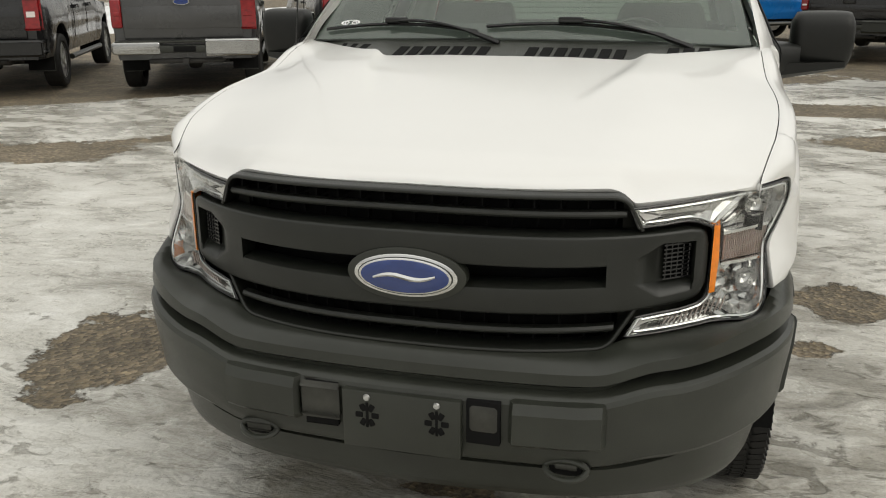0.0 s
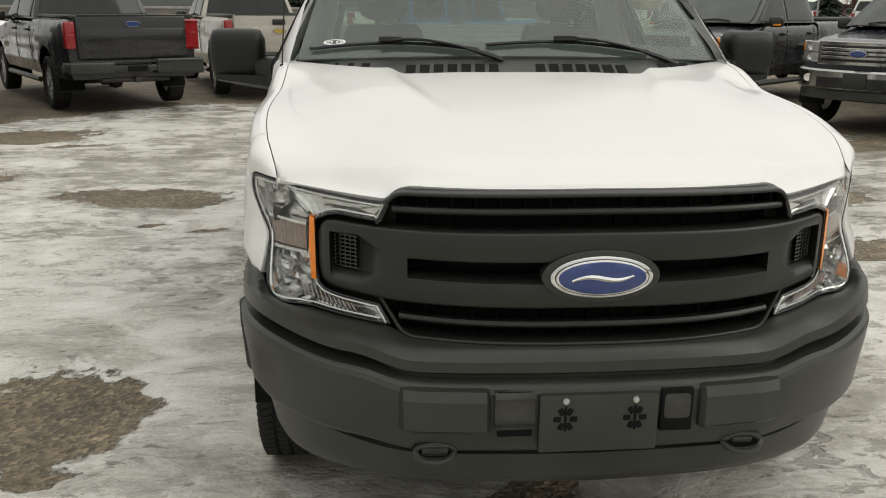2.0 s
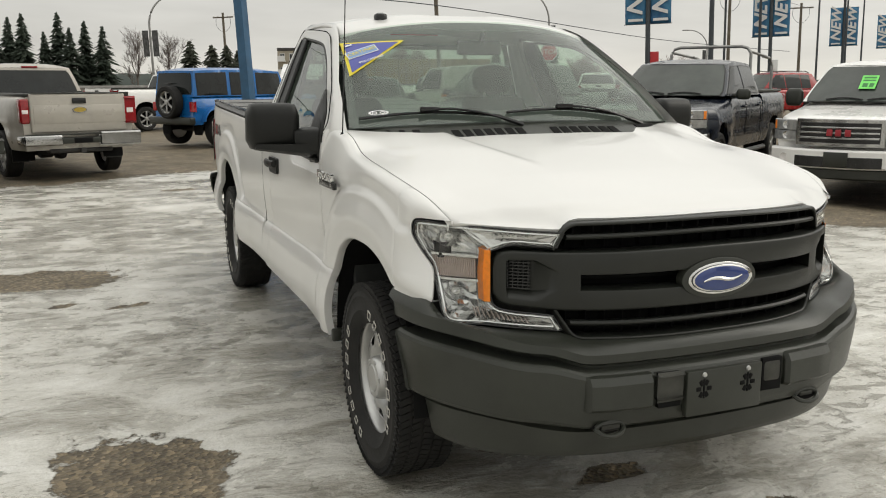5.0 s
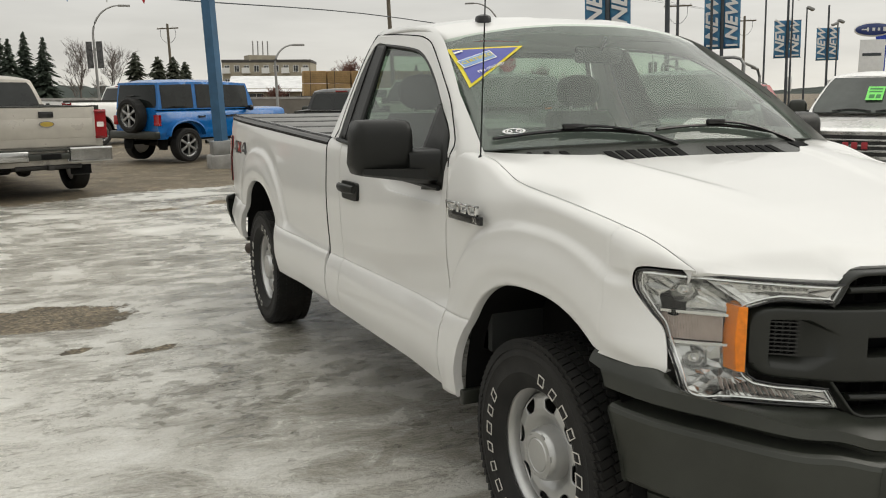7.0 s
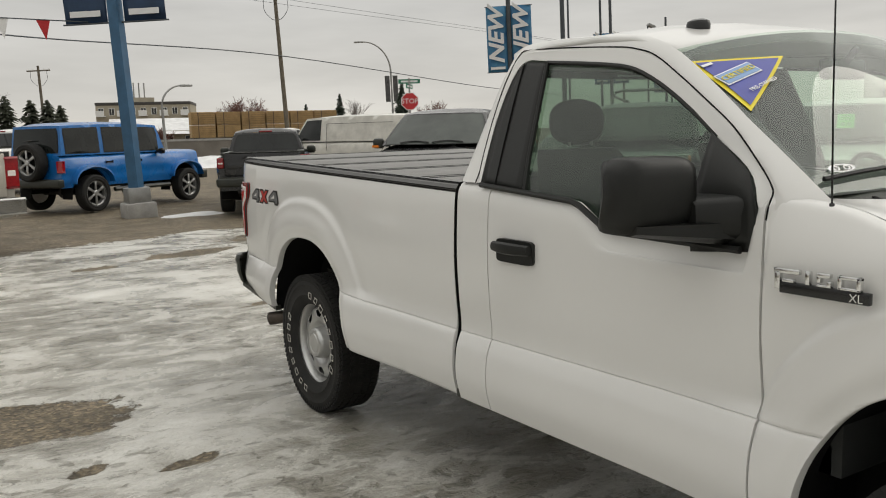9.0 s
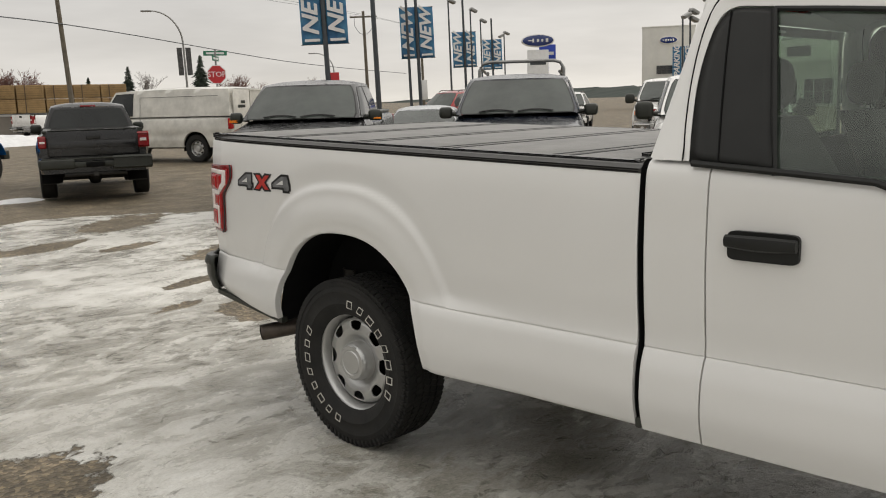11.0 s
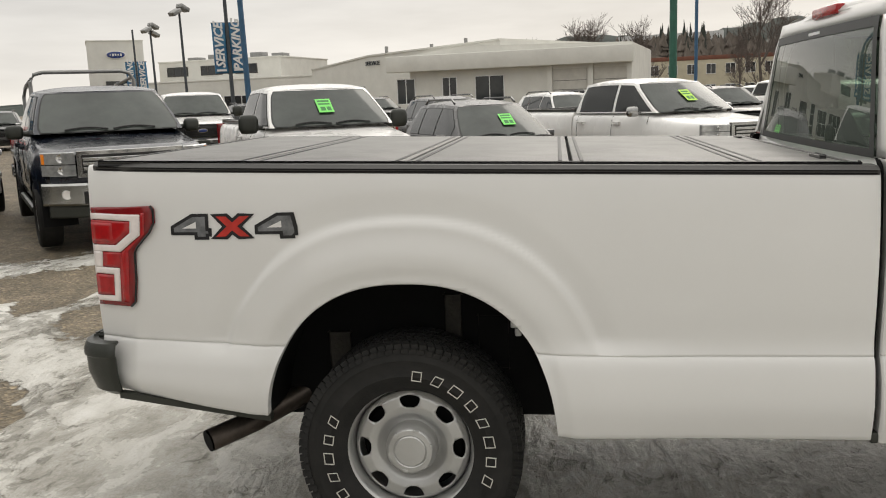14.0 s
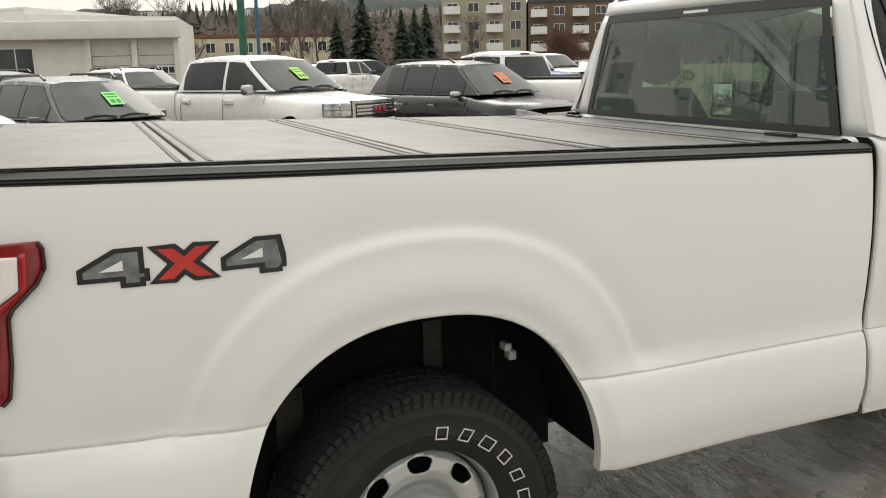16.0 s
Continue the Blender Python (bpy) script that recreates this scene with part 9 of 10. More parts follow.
# banner poles along the street
for (x, y, z0, z1, w, r) in ((22.4, 31.6, 4.15, 7.1, 0.93, 0.13), (39.3, 42.4, 4.35, 7.65, 1.02, 0.13), (61.0, 57.4, 4.6, 7.9, 1.05, 0.14), (84.0, 73.0, 5.2, 8.9, 1.15, 0.15)):
    ob = pole("banner_pole", "dark street pole with two blue banners", x, y, 11.5, r, r * 0.7, POLED, 2.0)
    banner_pair(ob, z0, z1, w, -38, "NEW", BANNER)
    bm = bmesh.new()
    box(bm, 0.05, 0.50, -0.03, 0.03, 1.6, 2.9, 0.01, Matrix.Rotation(radians(-38), 4, "Z"))
    part("side_sign", bm, SIGNR if x < 30 else SIGNW, ob, "small red sign")
# service and parking banners
ob = pole("banner_pole", "blue pole with service and parking banners", 43.3, 20.8, 11.0, 0.12, 0.09, POLED, 1.5)
banner_pair(ob, 3.35, 6.05, 0.72, -62, ("SERVICE", "PARKING"), BANNER)
ob = pole("light_pole", "tall plain blue steel pole", 35.0, 16.9, 12.0, 0.14, 0.11, POLEB, 3.0)
ob = pole("banner_pole", "light pole with parking and service banners", 72.0, 40.4, 8.6, 0.10, 0.08, POLED, 1.5)
banner_pair(ob, 3.0, 5.8, 0.80, -55, ("PARKING", "SERVICE"), BANNER)


def flood(ob, h, n=2, ang=-50):
    for k in range(n):
        bm = bmesh.new()
        a = radians(ang + 180 * k + 25)
        m = Matrix.Translation((0.45 * math.cos(a) * 0.6, 0.45 * math.sin(a) * 0.6, h - 0.25 * k)) @ Matrix.Rotation(a, 4, "Z") @ Matrix.Rotation(radians(25), 4, "Y")
        box(bm, -0.30, 0.34, -0.24, 0.24, -0.10, 0.14, 0.05, m)
        tube(bm, [m @ Vector((-0.3, 0, 0)), (0, 0, h - 0.4)], 0.035, 6)
        part("flood_head", bm, STEEL, ob, "grey flood light head")


for x, y, h, n in ((52.0, 29.3, 6.9, 3), (43.7, 23.6, 7.0, 2), (50.0, 49.3, 9.3, 1), (54.5, 50.9, 9.0, 1), (60.5, 54.9, 8.7, 1), (71.5, 61.0, 8.4, 2), (36.6, 43.6, 10.8, 1)):
    ob = pole("flood_light_pole", "thin dark pole with flood light heads", x, y, h, 0.09, 0.06, POLED, 1.5)
    flood(ob, h, n)
for x, y, h, r in ((29.5, 36.0, 12.0, 0.15), (38.5, 42.5, 11.0, 0.10)):
    pole("light_pole", "tall plain dark steel pole", x, y, h, r, r * 0.75, POLED, 2.0)
pole("light_pole", "green steel pole behind the far row", 26.0, -0.7, 9.0, 0.13, 0.11, POLEG, 1.0)
pole("light_pole", "slim blue steel pole behind the far row", 31.8, -2.3, 9.0, 0.07, 0.06, POLEB, 1.0)

# the near blue pole on its concrete foot
ob = pole("banner_pole", "blue square pole on a concrete foot with dealer banners", 1.55, 17.15, 9.0, 0.155, 0.135, POLEB, 2.6, True)
bm = bmesh.new()
box(bm, -0.30, 0.30, -0.30, 0.30, -0.1, 0.28, 0.04)
part("concrete_foot", bm, CONC, ob, "rough concrete foot")
bm = bmesh.new()
box(bm, -0.22, 0.22, -0.22, 0.22, 0.26, 0.58, 0.02)
part("base_cover", bm, STEEL, ob, "grey steel base cover")
banner_pair(ob, 3.80, 6.6, 0.80, -30, ("", ""), BANNERD, gap=0.16)
bm = bmesh.new()
for k in range(14):
    x, yk = -1.2 - 0.75 * k, -0.30 * k
    z = 3.84 + 0.004 * k
    q = [bm.verts.new(p) for p in ((x, yk, z), (x - 0.26, yk - 0.1, z), (x - 0.10, yk + 0.02, z - 0.36))]
    bm.faces.new(q)
pn = part("pennant", bm, [SIGNR, SIGNW, mat("pennant_blue", (0.02, 0.16, 0.42), 0.6)], ob, "red white and blue pennant string")
pn["kind"] = "stuff"
for i, f in enumerate(pn.data.polygons):
    f.material_index = i % 3
bm = bmesh.new()
tube(bm, [(0, 0.48, 3.84), (-3, -0.72, 3.85), (-6, -1.92, 3.87), (-11, -3.92, 3.90)], 0.012, 5)
part("pennant_cord", bm, POLED, ob)

# utility poles and wires
def utility(x, y, h, lean):
    ob = pole("utility_pole", "weathered wooden utility pole with a crossarm", x, y, h, 0.17, 0.12, WOODP, lean)
    bm = bmesh.new()
    box(bm, -1.2, 1.2, -0.06, 0.06, h - 0.55, h - 0.42, 0.01, Matrix.Rotation(radians(-35), 4, "Z"))
    part("crossarm", bm, WOODP, ob)
    bm = bmesh.new()
    for k in (-1.1, -0.6, 0.6, 1.1):
        lathe(bm, [(0.0, 0.14), (0.05, 0.12), (0.06, 0.0), (0.03, -0.02)], 8, "z", (k * math.cos(radians(-35)), k * math.sin(radians(-35)), h - 0.42))
    part("insulators", bm, SIGNW, ob)
    for s in (-1, 1):
        bm = bmesh.new()
        tube(bm, [catmull([(s * 0.8 * math.cos(radians(-35)), s * 0.8 * math.sin(radians(-35)), h - 0.45), (s * 0.7, -s * 0.4, h - 1.3), (s * 0.3, -s * 0.2, h - 1.9), (0, 0, h - 2.0)], k / 10) for k in range(11)], 0.02, 5)
        part("loop_wire", bm, POLED, ob)
    return ob


utility(22.1, 57.0, 11.4, 2.8)
utility(50.5, 60.0, 9.5, 1.5)
utility(68.0, 70.0, 9.5, 1.5)
utility(12.5, 96.0, 9.0, 1.5)


def wire(pts, r=0.02):
    bm = bmesh.new()
    tube(bm, [catmull(pts, k / 30) for k in range(31)], r, 5)
    ob = link("overhead_wire", bm, POLED)
    tagged(ob, "thin black overhead wire along the street", "wire", "overhead wires", "structure")


wire([(-14.0, 33.0, 6.6), (2.6, 43.8, 6.35), (22.1, 57.0, 6.94), (54.1, 75.1, 5.82), (90.0, 95.0, 5.6)], 0.035)
wire([(-20.0, 36.0, 11.5), (2.0, 46.0, 10.6), (21.5, 57.0, 10.9), (50.5, 60.0, 9.2), (68.0, 70.0, 9.2)], 0.012)
wire([(-20.0, 37.5, 11.2), (2.0, 47.0, 10.2), (22.9, 57.4, 10.5), (51.5, 60.0, 9.0), (69.0, 70.0, 9.0)], 0.012)


def street_lamp(x, y, h, reach, ang, banner=True):
    ob = pole("street_lamp", "grey curved-arm street lamp", x, y, h * 0.72, 0.11, 0.08, STEEL, 1.5)
    bm = bmesh.new()
    c_, s_ = math.cos(radians(ang)), math.sin(radians(ang))
    tube(bm, [(c_ * reach * (1 - math.cos(t)) , s_ * reach * (1 - math.cos(t)), h * 0.72 + h * 0.28 * math.sin(t)) for t in [math.pi / 2 * k / 10 for k in range(11)]], [0.08 - 0.003 * k for k in range(11)], 8)
    part("arm", bm, STEEL, ob)
    bm = bmesh.new()
    box(bm, -0.1, 0.75, -0.14, 0.14, -0.08, 0.06, 0.04, Matrix.Translation((c_ * reach, s_ * reach, h)) @ Matrix.Rotation(radians(ang), 4, "Z"))
    part("lamp_head", bm, STEEL, ob)
    if banner:
        for s in (-1, 1):
            bm = bmesh.new()
            box(bm, s * 0.14, s * 0.58, -0.01, 0.01, h * 0.44, h * 0.68, 0, Matrix.Rotation(radians(-20), 4, "Z"))
            part("street_banner", bm, mat("faded_banner", (0.12, 0.12, 0.12), 0.7, vary=0.8, scale=6) if "faded_banner" not in bpy.data.materials else bpy.data.materials["faded_banner"], ob, "faded grey street banner")
    return ob


street_lamp(2.9, 67.5, 8.0, 2.0, 0)
street_lamp(37.3, 68.3, 9.6, 2.4, 150)
street_lamp(13.6, 57.5, 4.9, 1.5, 10, False)
street_lamp(72.0, 90.0, 8.0, 2.4, 150)

# stop sign with street name blades
ob = thing("stop_sign", "red octagonal stop sign with green street name blades", "street sign", pose(20.4, 37.6, 0, 0, 0, -28))
bm = bmesh.new()
tube(bm, [(0, 0, -0.2), (0, 0, 4.2)], 0.045, 8)
part("post", bm, STEEL, ob)
bm = bmesh.new()
prism(bm, [(0.47 * math.cos(radians(22.5 + 45 * k)), 0.47 * math.sin(radians(22.5 + 45 * k)) + 3.05) for k in range(8)], -0.075, -0.05, "y")
part("border", bm, SIGNW, ob)
bm = bmesh.new()
prism(bm, [(0.435 * math.cos(radians(22.5 + 45 * k)), 0.435 * math.sin(radians(22.5 + 45 * k)) + 3.05) for k in range(8)], -0.083, -0.07, "y")
part("face", bm, SIGNR, ob)
text("word", "STOP", 0.36, pose(0, -0.086, 3.05, 90, 0, 0), SIGNW, ob, 0.004)
SIGNG = mat("sign_green", (0.02, 0.16, 0.09), 0.5)
for z, a in ((4.05, 0), (3.80, 70)):
    bm = bmesh.new()
    box(bm, -0.55, 0.55, -0.01, 0.01, z - 0.11, z + 0.11, 0, Matrix.Rotation(radians(a), 4, "Z"))
    bl = part("name_blade", bm, SIGNG, ob, "green street name blade")
    bm = bmesh.new()
    box(bm, -0.42, 0.42, -0.016, -0.011, z - 0.045, z + 0.045, 0, Matrix.Rotation(radians(a), 4, "Z"))
    part("name_bar", bm, SIGNW, bl)

# dealer pylon sign
ob = thing("pylon_sign", "white pylon sign with a blue oval on top", "sign", pose(65.1, 51.9, 0, 0, 0, -50))
bm = bmesh.new()
box(bm, -1.0, 1.0, -0.35, 0.35, -0.2, 6.0, 0.05)
part("pylon_body", bm, SIGNW, ob)
for a, b_, y0, mt in ((1.55, 0.58, -0.42, SIGNW), (1.45, 0.50, -0.46, BLUE)):
    bm = bmesh.new()
    oval(bm, a, b_, y0, 0.42, 0, 6.85, 0.05, 40)
    part("oval_panel", bm, mt, ob)
for k, (w, h) in enumerate(((0.5, 0.10), (0.16, 0.34), (0.22, 0.26), (0.18, 0.26), (0.24, 0.36))):
    bm = bmesh.new()
    box(bm, -0.95 + 0.42 * k, -0.95 + 0.42 * k + w, -0.53, -0.50, 6.85 - h / 2, 6.85 + h / 2, 0.03)
    part("script_bar", bm, SIGNW, ob)
bm = bmesh.new()
box(bm, -0.75, 0.75, -0.37, -0.35, 4.6, 4.85)
part("lettering_bar", bm, POLED, ob)
ob = thing("blue_sign", "square blue and white street sign box", "sign", pose(67.6, 52.6, 0, 0, 0, -50))
bm = bmesh.new()
box(bm, -0.8, 0.8, -0.2, 0.2, 5.0, 6.6, 0.04)
tube(bm, [(0, 0, -0.2), (0, 0, 5.1)], 0.12, 8)
part("sign_box", bm, mat("sign_blue", (0.02, 0.06, 0.42), 0.5), ob)
bm = bmesh.new()
box(bm, -0.6, 0.6, -0.23, -0.2, 5.6, 5.9)
part("lettering_bar", bm, SIGNW, ob)

# ---- buildings ----
WALLW = mat("white_cladding", (0.72, 0.71, 0.66), 0.7, vary=0.12, scale=0.8, bump=0.1, bscale=6)
WALLC = mat("cream_wall", (0.58, 0.53, 0.40), 0.8, vary=0.2, scale=1.0)
WALLB = mat("brown_siding", (0.16, 0.115, 0.075), 0.8, vary=0.3, scale=0.8)
WALLG = mat("beige_siding", (0.40, 0.36, 0.28), 0.8, vary=0.25, scale=0.8)
ROOFD = mat("dark_roof_edge", (0.07, 0.065, 0.06), 0.7, vary=0.3, scale=2)
ROOFR = mat("rust_fascia", (0.20, 0.075, 0.045), 0.7, vary=0.3, scale=2)
WIN = mat("window_glass_dark", (0.03, 0.034, 0.036), 0.08, vary=0.5, scale=0.6, spec=0.8)
DOORP = mat("pale_garage_door", (0.60, 0.58, 0.53), 0.6, vary=0.15, scale=2)


def window_unit(ob, x0, x1, z0, z1, y, cols=1, rws=1, frame_mat=None):
    """A window set in a wall whose face is at y (facing -y): frame with panes set back."""
    fm = frame_mat or SIGNW
    w_ = new("window")
    w_.parent = ob
    bm = bmesh.new()
    t_ = 0.06
    for b_ in ((x0, x0 + t_, z0, z1), (x1 - t_, x1, z0, z1), (x0, x1, z0, z0 + t_), (x0, x1, z1 - t_, z1)):
        box(bm, b_[0], b_[1], y - 0.05, y + 0.02, b_[2], b_[3])
    for k in range(1, cols):
        x = lerp(x0, x1, k / cols)
        box(bm, x - t_ / 2, x + t_ / 2, y - 0.045, y + 0.02, z0, z1)
    for k in range(1, rws):
        z = lerp(z0, z1, k / rws)
        box(bm, x0, x1, y - 0.045, y + 0.02, z - t_ / 2, z + t_ / 2)
    part("frame", bm, fm, w_)
    for i in range(cols):
        for j in range(rws):
            bm = bmesh.new()
            box(bm, lerp(x0, x1, i / cols) + 0.03, lerp(x0, x1, (i + 1) / cols) - 0.03, y - 0.02, y - 0.012, lerp(z0, z1, j / rws) + 0.03, lerp(z0, z1, (j + 1) / rws) - 0.03)
            part("pane", bm, WIN, w_)


def block(ob, name, x0, x1, y0, y1, z1, mt, cap=0.25, cap_mat=None, label="", z0=-0.3):
    bm = bmesh.new()
    box(bm, x0, x1, y0, y1, z0, z1)
    p_ = part(name, bm, mt, ob, label)
    if cap:
        bm = bmesh.new()
        box(bm, x0 - 0.06, x1 + 0.06, y0 - 0.06, y1 + 0.06, z1, z1 + cap, 0.02)
        part("parapet_cap", bm, cap_mat or mt, ob)
    return p_


def facing(ax, ay, bx, by):
    """A frame whose x runs along a wall from a to b as seen from the lot, y into the building."""
    d = math.degrees(math.atan2(by - ay, bx - ax))
    return pose(ax, ay, 0, 0, 0, d), math.hypot(bx - ax, by - ay)


# showroom: tower with the oval, long two-storey wing, low canopy
m, L = facing(83.3, 51.3, 86.0, 46.4)
ob = thing("showroom_tower", "white showroom tower with a blue oval", "building", m)
block(ob, "tower_wall", 0, L, 0, 6, 8.7, WALLW, 0.12)
for a, b_, y0, mt in ((0.98, 0.40, -0.10, SIGNW), (0.90, 0.34, -0.14, BLUE)):
    bm = bmesh.new()
    oval(bm, a, b_, y0, 0.0, L * 0.5, 7.3, 0.03, 36)
    part("oval_sign", bm, mt, ob)
for k, h in enumerate((0.10, 0.26, 0.2, 0.2, 0.26)):
    bm = bmesh.new()
    box(bm, L * 0.5 - 0.6 + 0.26 * k, L * 0.5 - 0.45 + 0.26 * k, -0.2, -0.17, 7.3 - h / 2, 7.3 + h / 2, 0.02)
    part("script_bar", bm, SIGNW, ob)
window_unit(ob, L * 0.28, L * 0.68, 3.7, 4.6, -0.01, 4, 2, ROOFD)
window_unit(ob, L * 0.25, L * 0.75, 0.4, 2.2, -0.01, 3, 1, ROOFD)
m, L = facing(86.0, 46.4, 83.4, 31.9)
ob = thing("showroom_wing", "long white two-storey showroom wing", "building", m)
block(ob, "upper_wall", 0, L, 2.5, 14, 6.4, WALLW, 0.15)
block(ob, "canopy_wall", -0.5, L + 7, -3.0, 2.5, 4.1, WALLW, 0.15)
for k in range(3):
    window_unit(ob, 1.0 + 4.2 * k, 3.6 + 4.2 * k, 4.9, 5.9, 2.49, 3, 1, ROOFD)
for k in range(6):
    window_unit(ob, 0.3 + 3.6 * k, 3.3 + 3.6 * k, 0.2, 2.6, -3.01, 3, 2, SIGNW)
for k in range(5):
    bm = bmesh.new()
    box(bm, 2.0 + 2.6 * k, 3.4 + 2.6 * k, 5, 6.5, 6.4, 7.0 + 0.2 * (k % 2), 0.05)
    part("roof_unit", bm, STEEL, ob, "grey rooftop unit")
# service building: two planes meeting at a corner
m, L = facing(69.2, 23.5, 57.9, 6.9)
ob = thing("service_building", "long low white service building", "building", m)
bm = bmesh.new()
prism(bm, [(0, -0.3), (L, -0.3), (L, 5.35), (L * 0.35, 5.0), (0, 4.25)], 0, 16, "y")
part("service_wall", bm, WALLW, ob)
bm = bmesh.new()
prism(bm, [(0, 4.25), (L * 0.35, 5.0), (L, 5.35), (L, 5.47), (L * 0.35, 5.12), (0, 4.37)], -0.08, 16, "y")
part("roof_edge", bm, WALLW, ob)
text("service_word", "SERVICE", 0.44, Matrix.Translation((L * 0.37, -0.06, 4.45)) @ Matrix.Rotation(radians(90), 4, "X"), POLED, ob, 0.03)
window_unit(ob, 1.2, 2.6, 0.2, 2.8, -0.01, 1, 3, SIGNW)
window_unit(ob, 4.0, 6.4, 1.9, 2.7, -0.01, 3, 1, ROOFD)
window_unit(ob, 13.5, 15.0, 0.8, 2.5, -0.01, 1, 1, SIGNW)
for x, h in ((6, 0.5), (11, 0.35), (14.5, 0.55)):
    bm = bmesh.new()
    tube(bm, [(x, 3, 5.0), (x, 3, 5.4 + h)], 0.14, 8)
    part("roof_vent", bm, STEEL, ob)
m2, L2 = facing(57.9, 7.4, 56.13, -1.93)
ob = thing("service_bays", "white service wing with garage doors", "building", m2)
bm = bmesh.new()
prism(bm, [(-6, -0.3), (L2, -0.3), (L2, 4.75), (-2, 5.05), (-6, 4.6)], -0.5, 14, "y")
part("bay_wall", bm, WALLW, ob)
bm = bmesh.new()
box(bm, -7.5, L2 + 0.2, -1.3, -0.5, 3.45, 4.55, 0.05)
part("bay_fascia", bm, WALLW, ob, "white fascia band")
for x0, x1 in ((-7.0, -5.6), (-3.6, -2.5), (-1.2, 0.9)):
    window_unit(ob, x0, x1, 1.2, 3.0, -0.52, 2, 1, SIGNW)
for k in range(2):
    x0 = 4.3 + 2.75 * k
    bm = bmesh.new()
    box(bm, x0, x0 + 2.25, -0.56, -0.45, 0.0, 3.2)
    d_ = part("garage_door", bm, DOORP, ob, "pale garage door")
    for z in (0.6, 1.2, 1.8, 2.4):
        bm = bmesh.new()
        box(bm, x0, x0 + 2.25, -0.575, -0.56, z, z + 0.03)
        part("door_rib", bm, ROOFD, d_)
    window_unit(ob, x0 + 0.12, x0 + 2.13, 1.25, 1.75, -0.575, 5, 1, SIGNW)
    bm = bmesh.new()
    box(bm, x0 - 0.38, x0 - 0.06, -0.75, -0.45, 0, 3.5)
    part("pilaster", bm, WALLW, ob)
bm = bmesh.new()
box(bm, L2 - 0.30, L2 + 0.02, -0.75, -0.45, 0, 3.5)
part("pilaster", bm, WALLW, ob)


def apartments(name, label, ax, ay, bx, by, h, storeys, bays, wall, trim, balcony=True, roofmat=None, depth=12, z0=0.0):
    m_, L_ = facing(ax, ay, bx, by)
    ob_ = thing(name, label, "building", m_ @ Matrix.Translation((0, 0, z0)))
    block(ob_, "wall", 0, L_, 0, depth, h, wall, 0.5, roofmat or ROOFD, z0=-4)
    for i in range(bays):
        for j in range(storeys):
            x = L_ * (i + 0.5) / bays
            z = h * (j + 0.30) / storeys
            hw = L_ / bays * 0.26
            window_unit(ob_, x - hw, x + hw, z, z + h / storeys * 0.5, -0.02, 2, 1, trim)
            if balcony and i % 2 == 0:
                bm_ = bmesh.new()
                box(bm_, x - hw * 1.5, x + hw * 1.5, -1.3, 0.0, z - 0.25, z - 0.10)
                box(bm_, x - hw * 1.5, x + hw * 1.5, -1.3, -1.22, z - 0.10, z + 0.75)
                part("balcony", bm_, trim, ob_)
    return ob_


apartments("apartment_block", "beige apartment block with balconies beyond the street", 30.5, 158.0, 45.0, 152.0, 7.2, 3, 9, WALLG, SIGNW)
ob = thing("roof_mast", "lattice aerial mast on a low roof block", "mast", pose(37.5, 158.0, 7.5, 0, 0, 0))
bm = bmesh.new()
box(bm, -2.5, 2.5, -2, 2, 0, 1.0)
part("mast_block", bm, WALLG, ob)
for k in range(4):
    bm = bmesh.new()
    tube(bm, [(-1.3 + 0.9 * k, 0, 1.0), (-1.3 + 0.9 * k, 0, 3.6)], 0.12, 5)
    part("mast_rod", bm, STEEL, ob)
apartments("apartment_block", "low cream apartment block with a rust-brown fascia", 110.9, -8.0, 107.6, -26.0, 5.0, 2, 8, WALLC, SIGNW, False, ROOFR)
apartments("apartment_block", "brown and beige three-storey apartment block", 108.0, -41.5, 103.0, -51.5, 9.6, 4, 4, WALLG, SIGNW)
apartments("apartment_block", "brown sided apartment wing with balconies", 103.0, -51.8, 97.0, -64.0, 8.8, 4, 5, WALLB, SIGNW)
# house with a snowy roof beyond the street
m, L = facing(17.2, 88.0, 26.5, 85.0)
ob = thing("house", "low house with snow on its roof", "house", m)
block(ob, "wall", 0.5, L - 0.5, 0, 8, 2.2, WALLG, 0)
bm = bmesh.new()
prism(bm, [(-0.9, 1.85), (9.0, 1.85), (4.0, 3.5)], -0.6, L + 0.6, "x")
part("roof", bm, SNOW, ob, "snow-covered roof")
for k in range(3):
    window_unit(ob, 1.5 + 2.6 * k, 3.0 + 2.6 * k, 0.7, 1.7, -0.01, 2, 1)
# street wall
for i, (ax, ay, bx, by) in enumerate(((-30.0, 61.5, 3.0, 61.0), (3.0, 61.0, 22.0, 59.0))):
    m, L = facing(ax, ay, bx, by)
    ob = thing("street_wall", "long low grey-brown concrete wall by the street", "wall", m, kind="structure")
    bm = bmesh.new()
    box(bm, 0, L, 0, 0.3, -0.2, 1.25)
    part("wall_panel", bm, mat("stained_concrete", (0.20, 0.18, 0.155), 0.85, vary=0.35, scale=0.7) if i == 0 else bpy.data.materials["stained_concrete"], ob)
    bm = bmesh.new()
    box(bm, 0, L, -0.05, 0.35, 1.25, 1.40)
    part("coping", bm, CONC, ob)


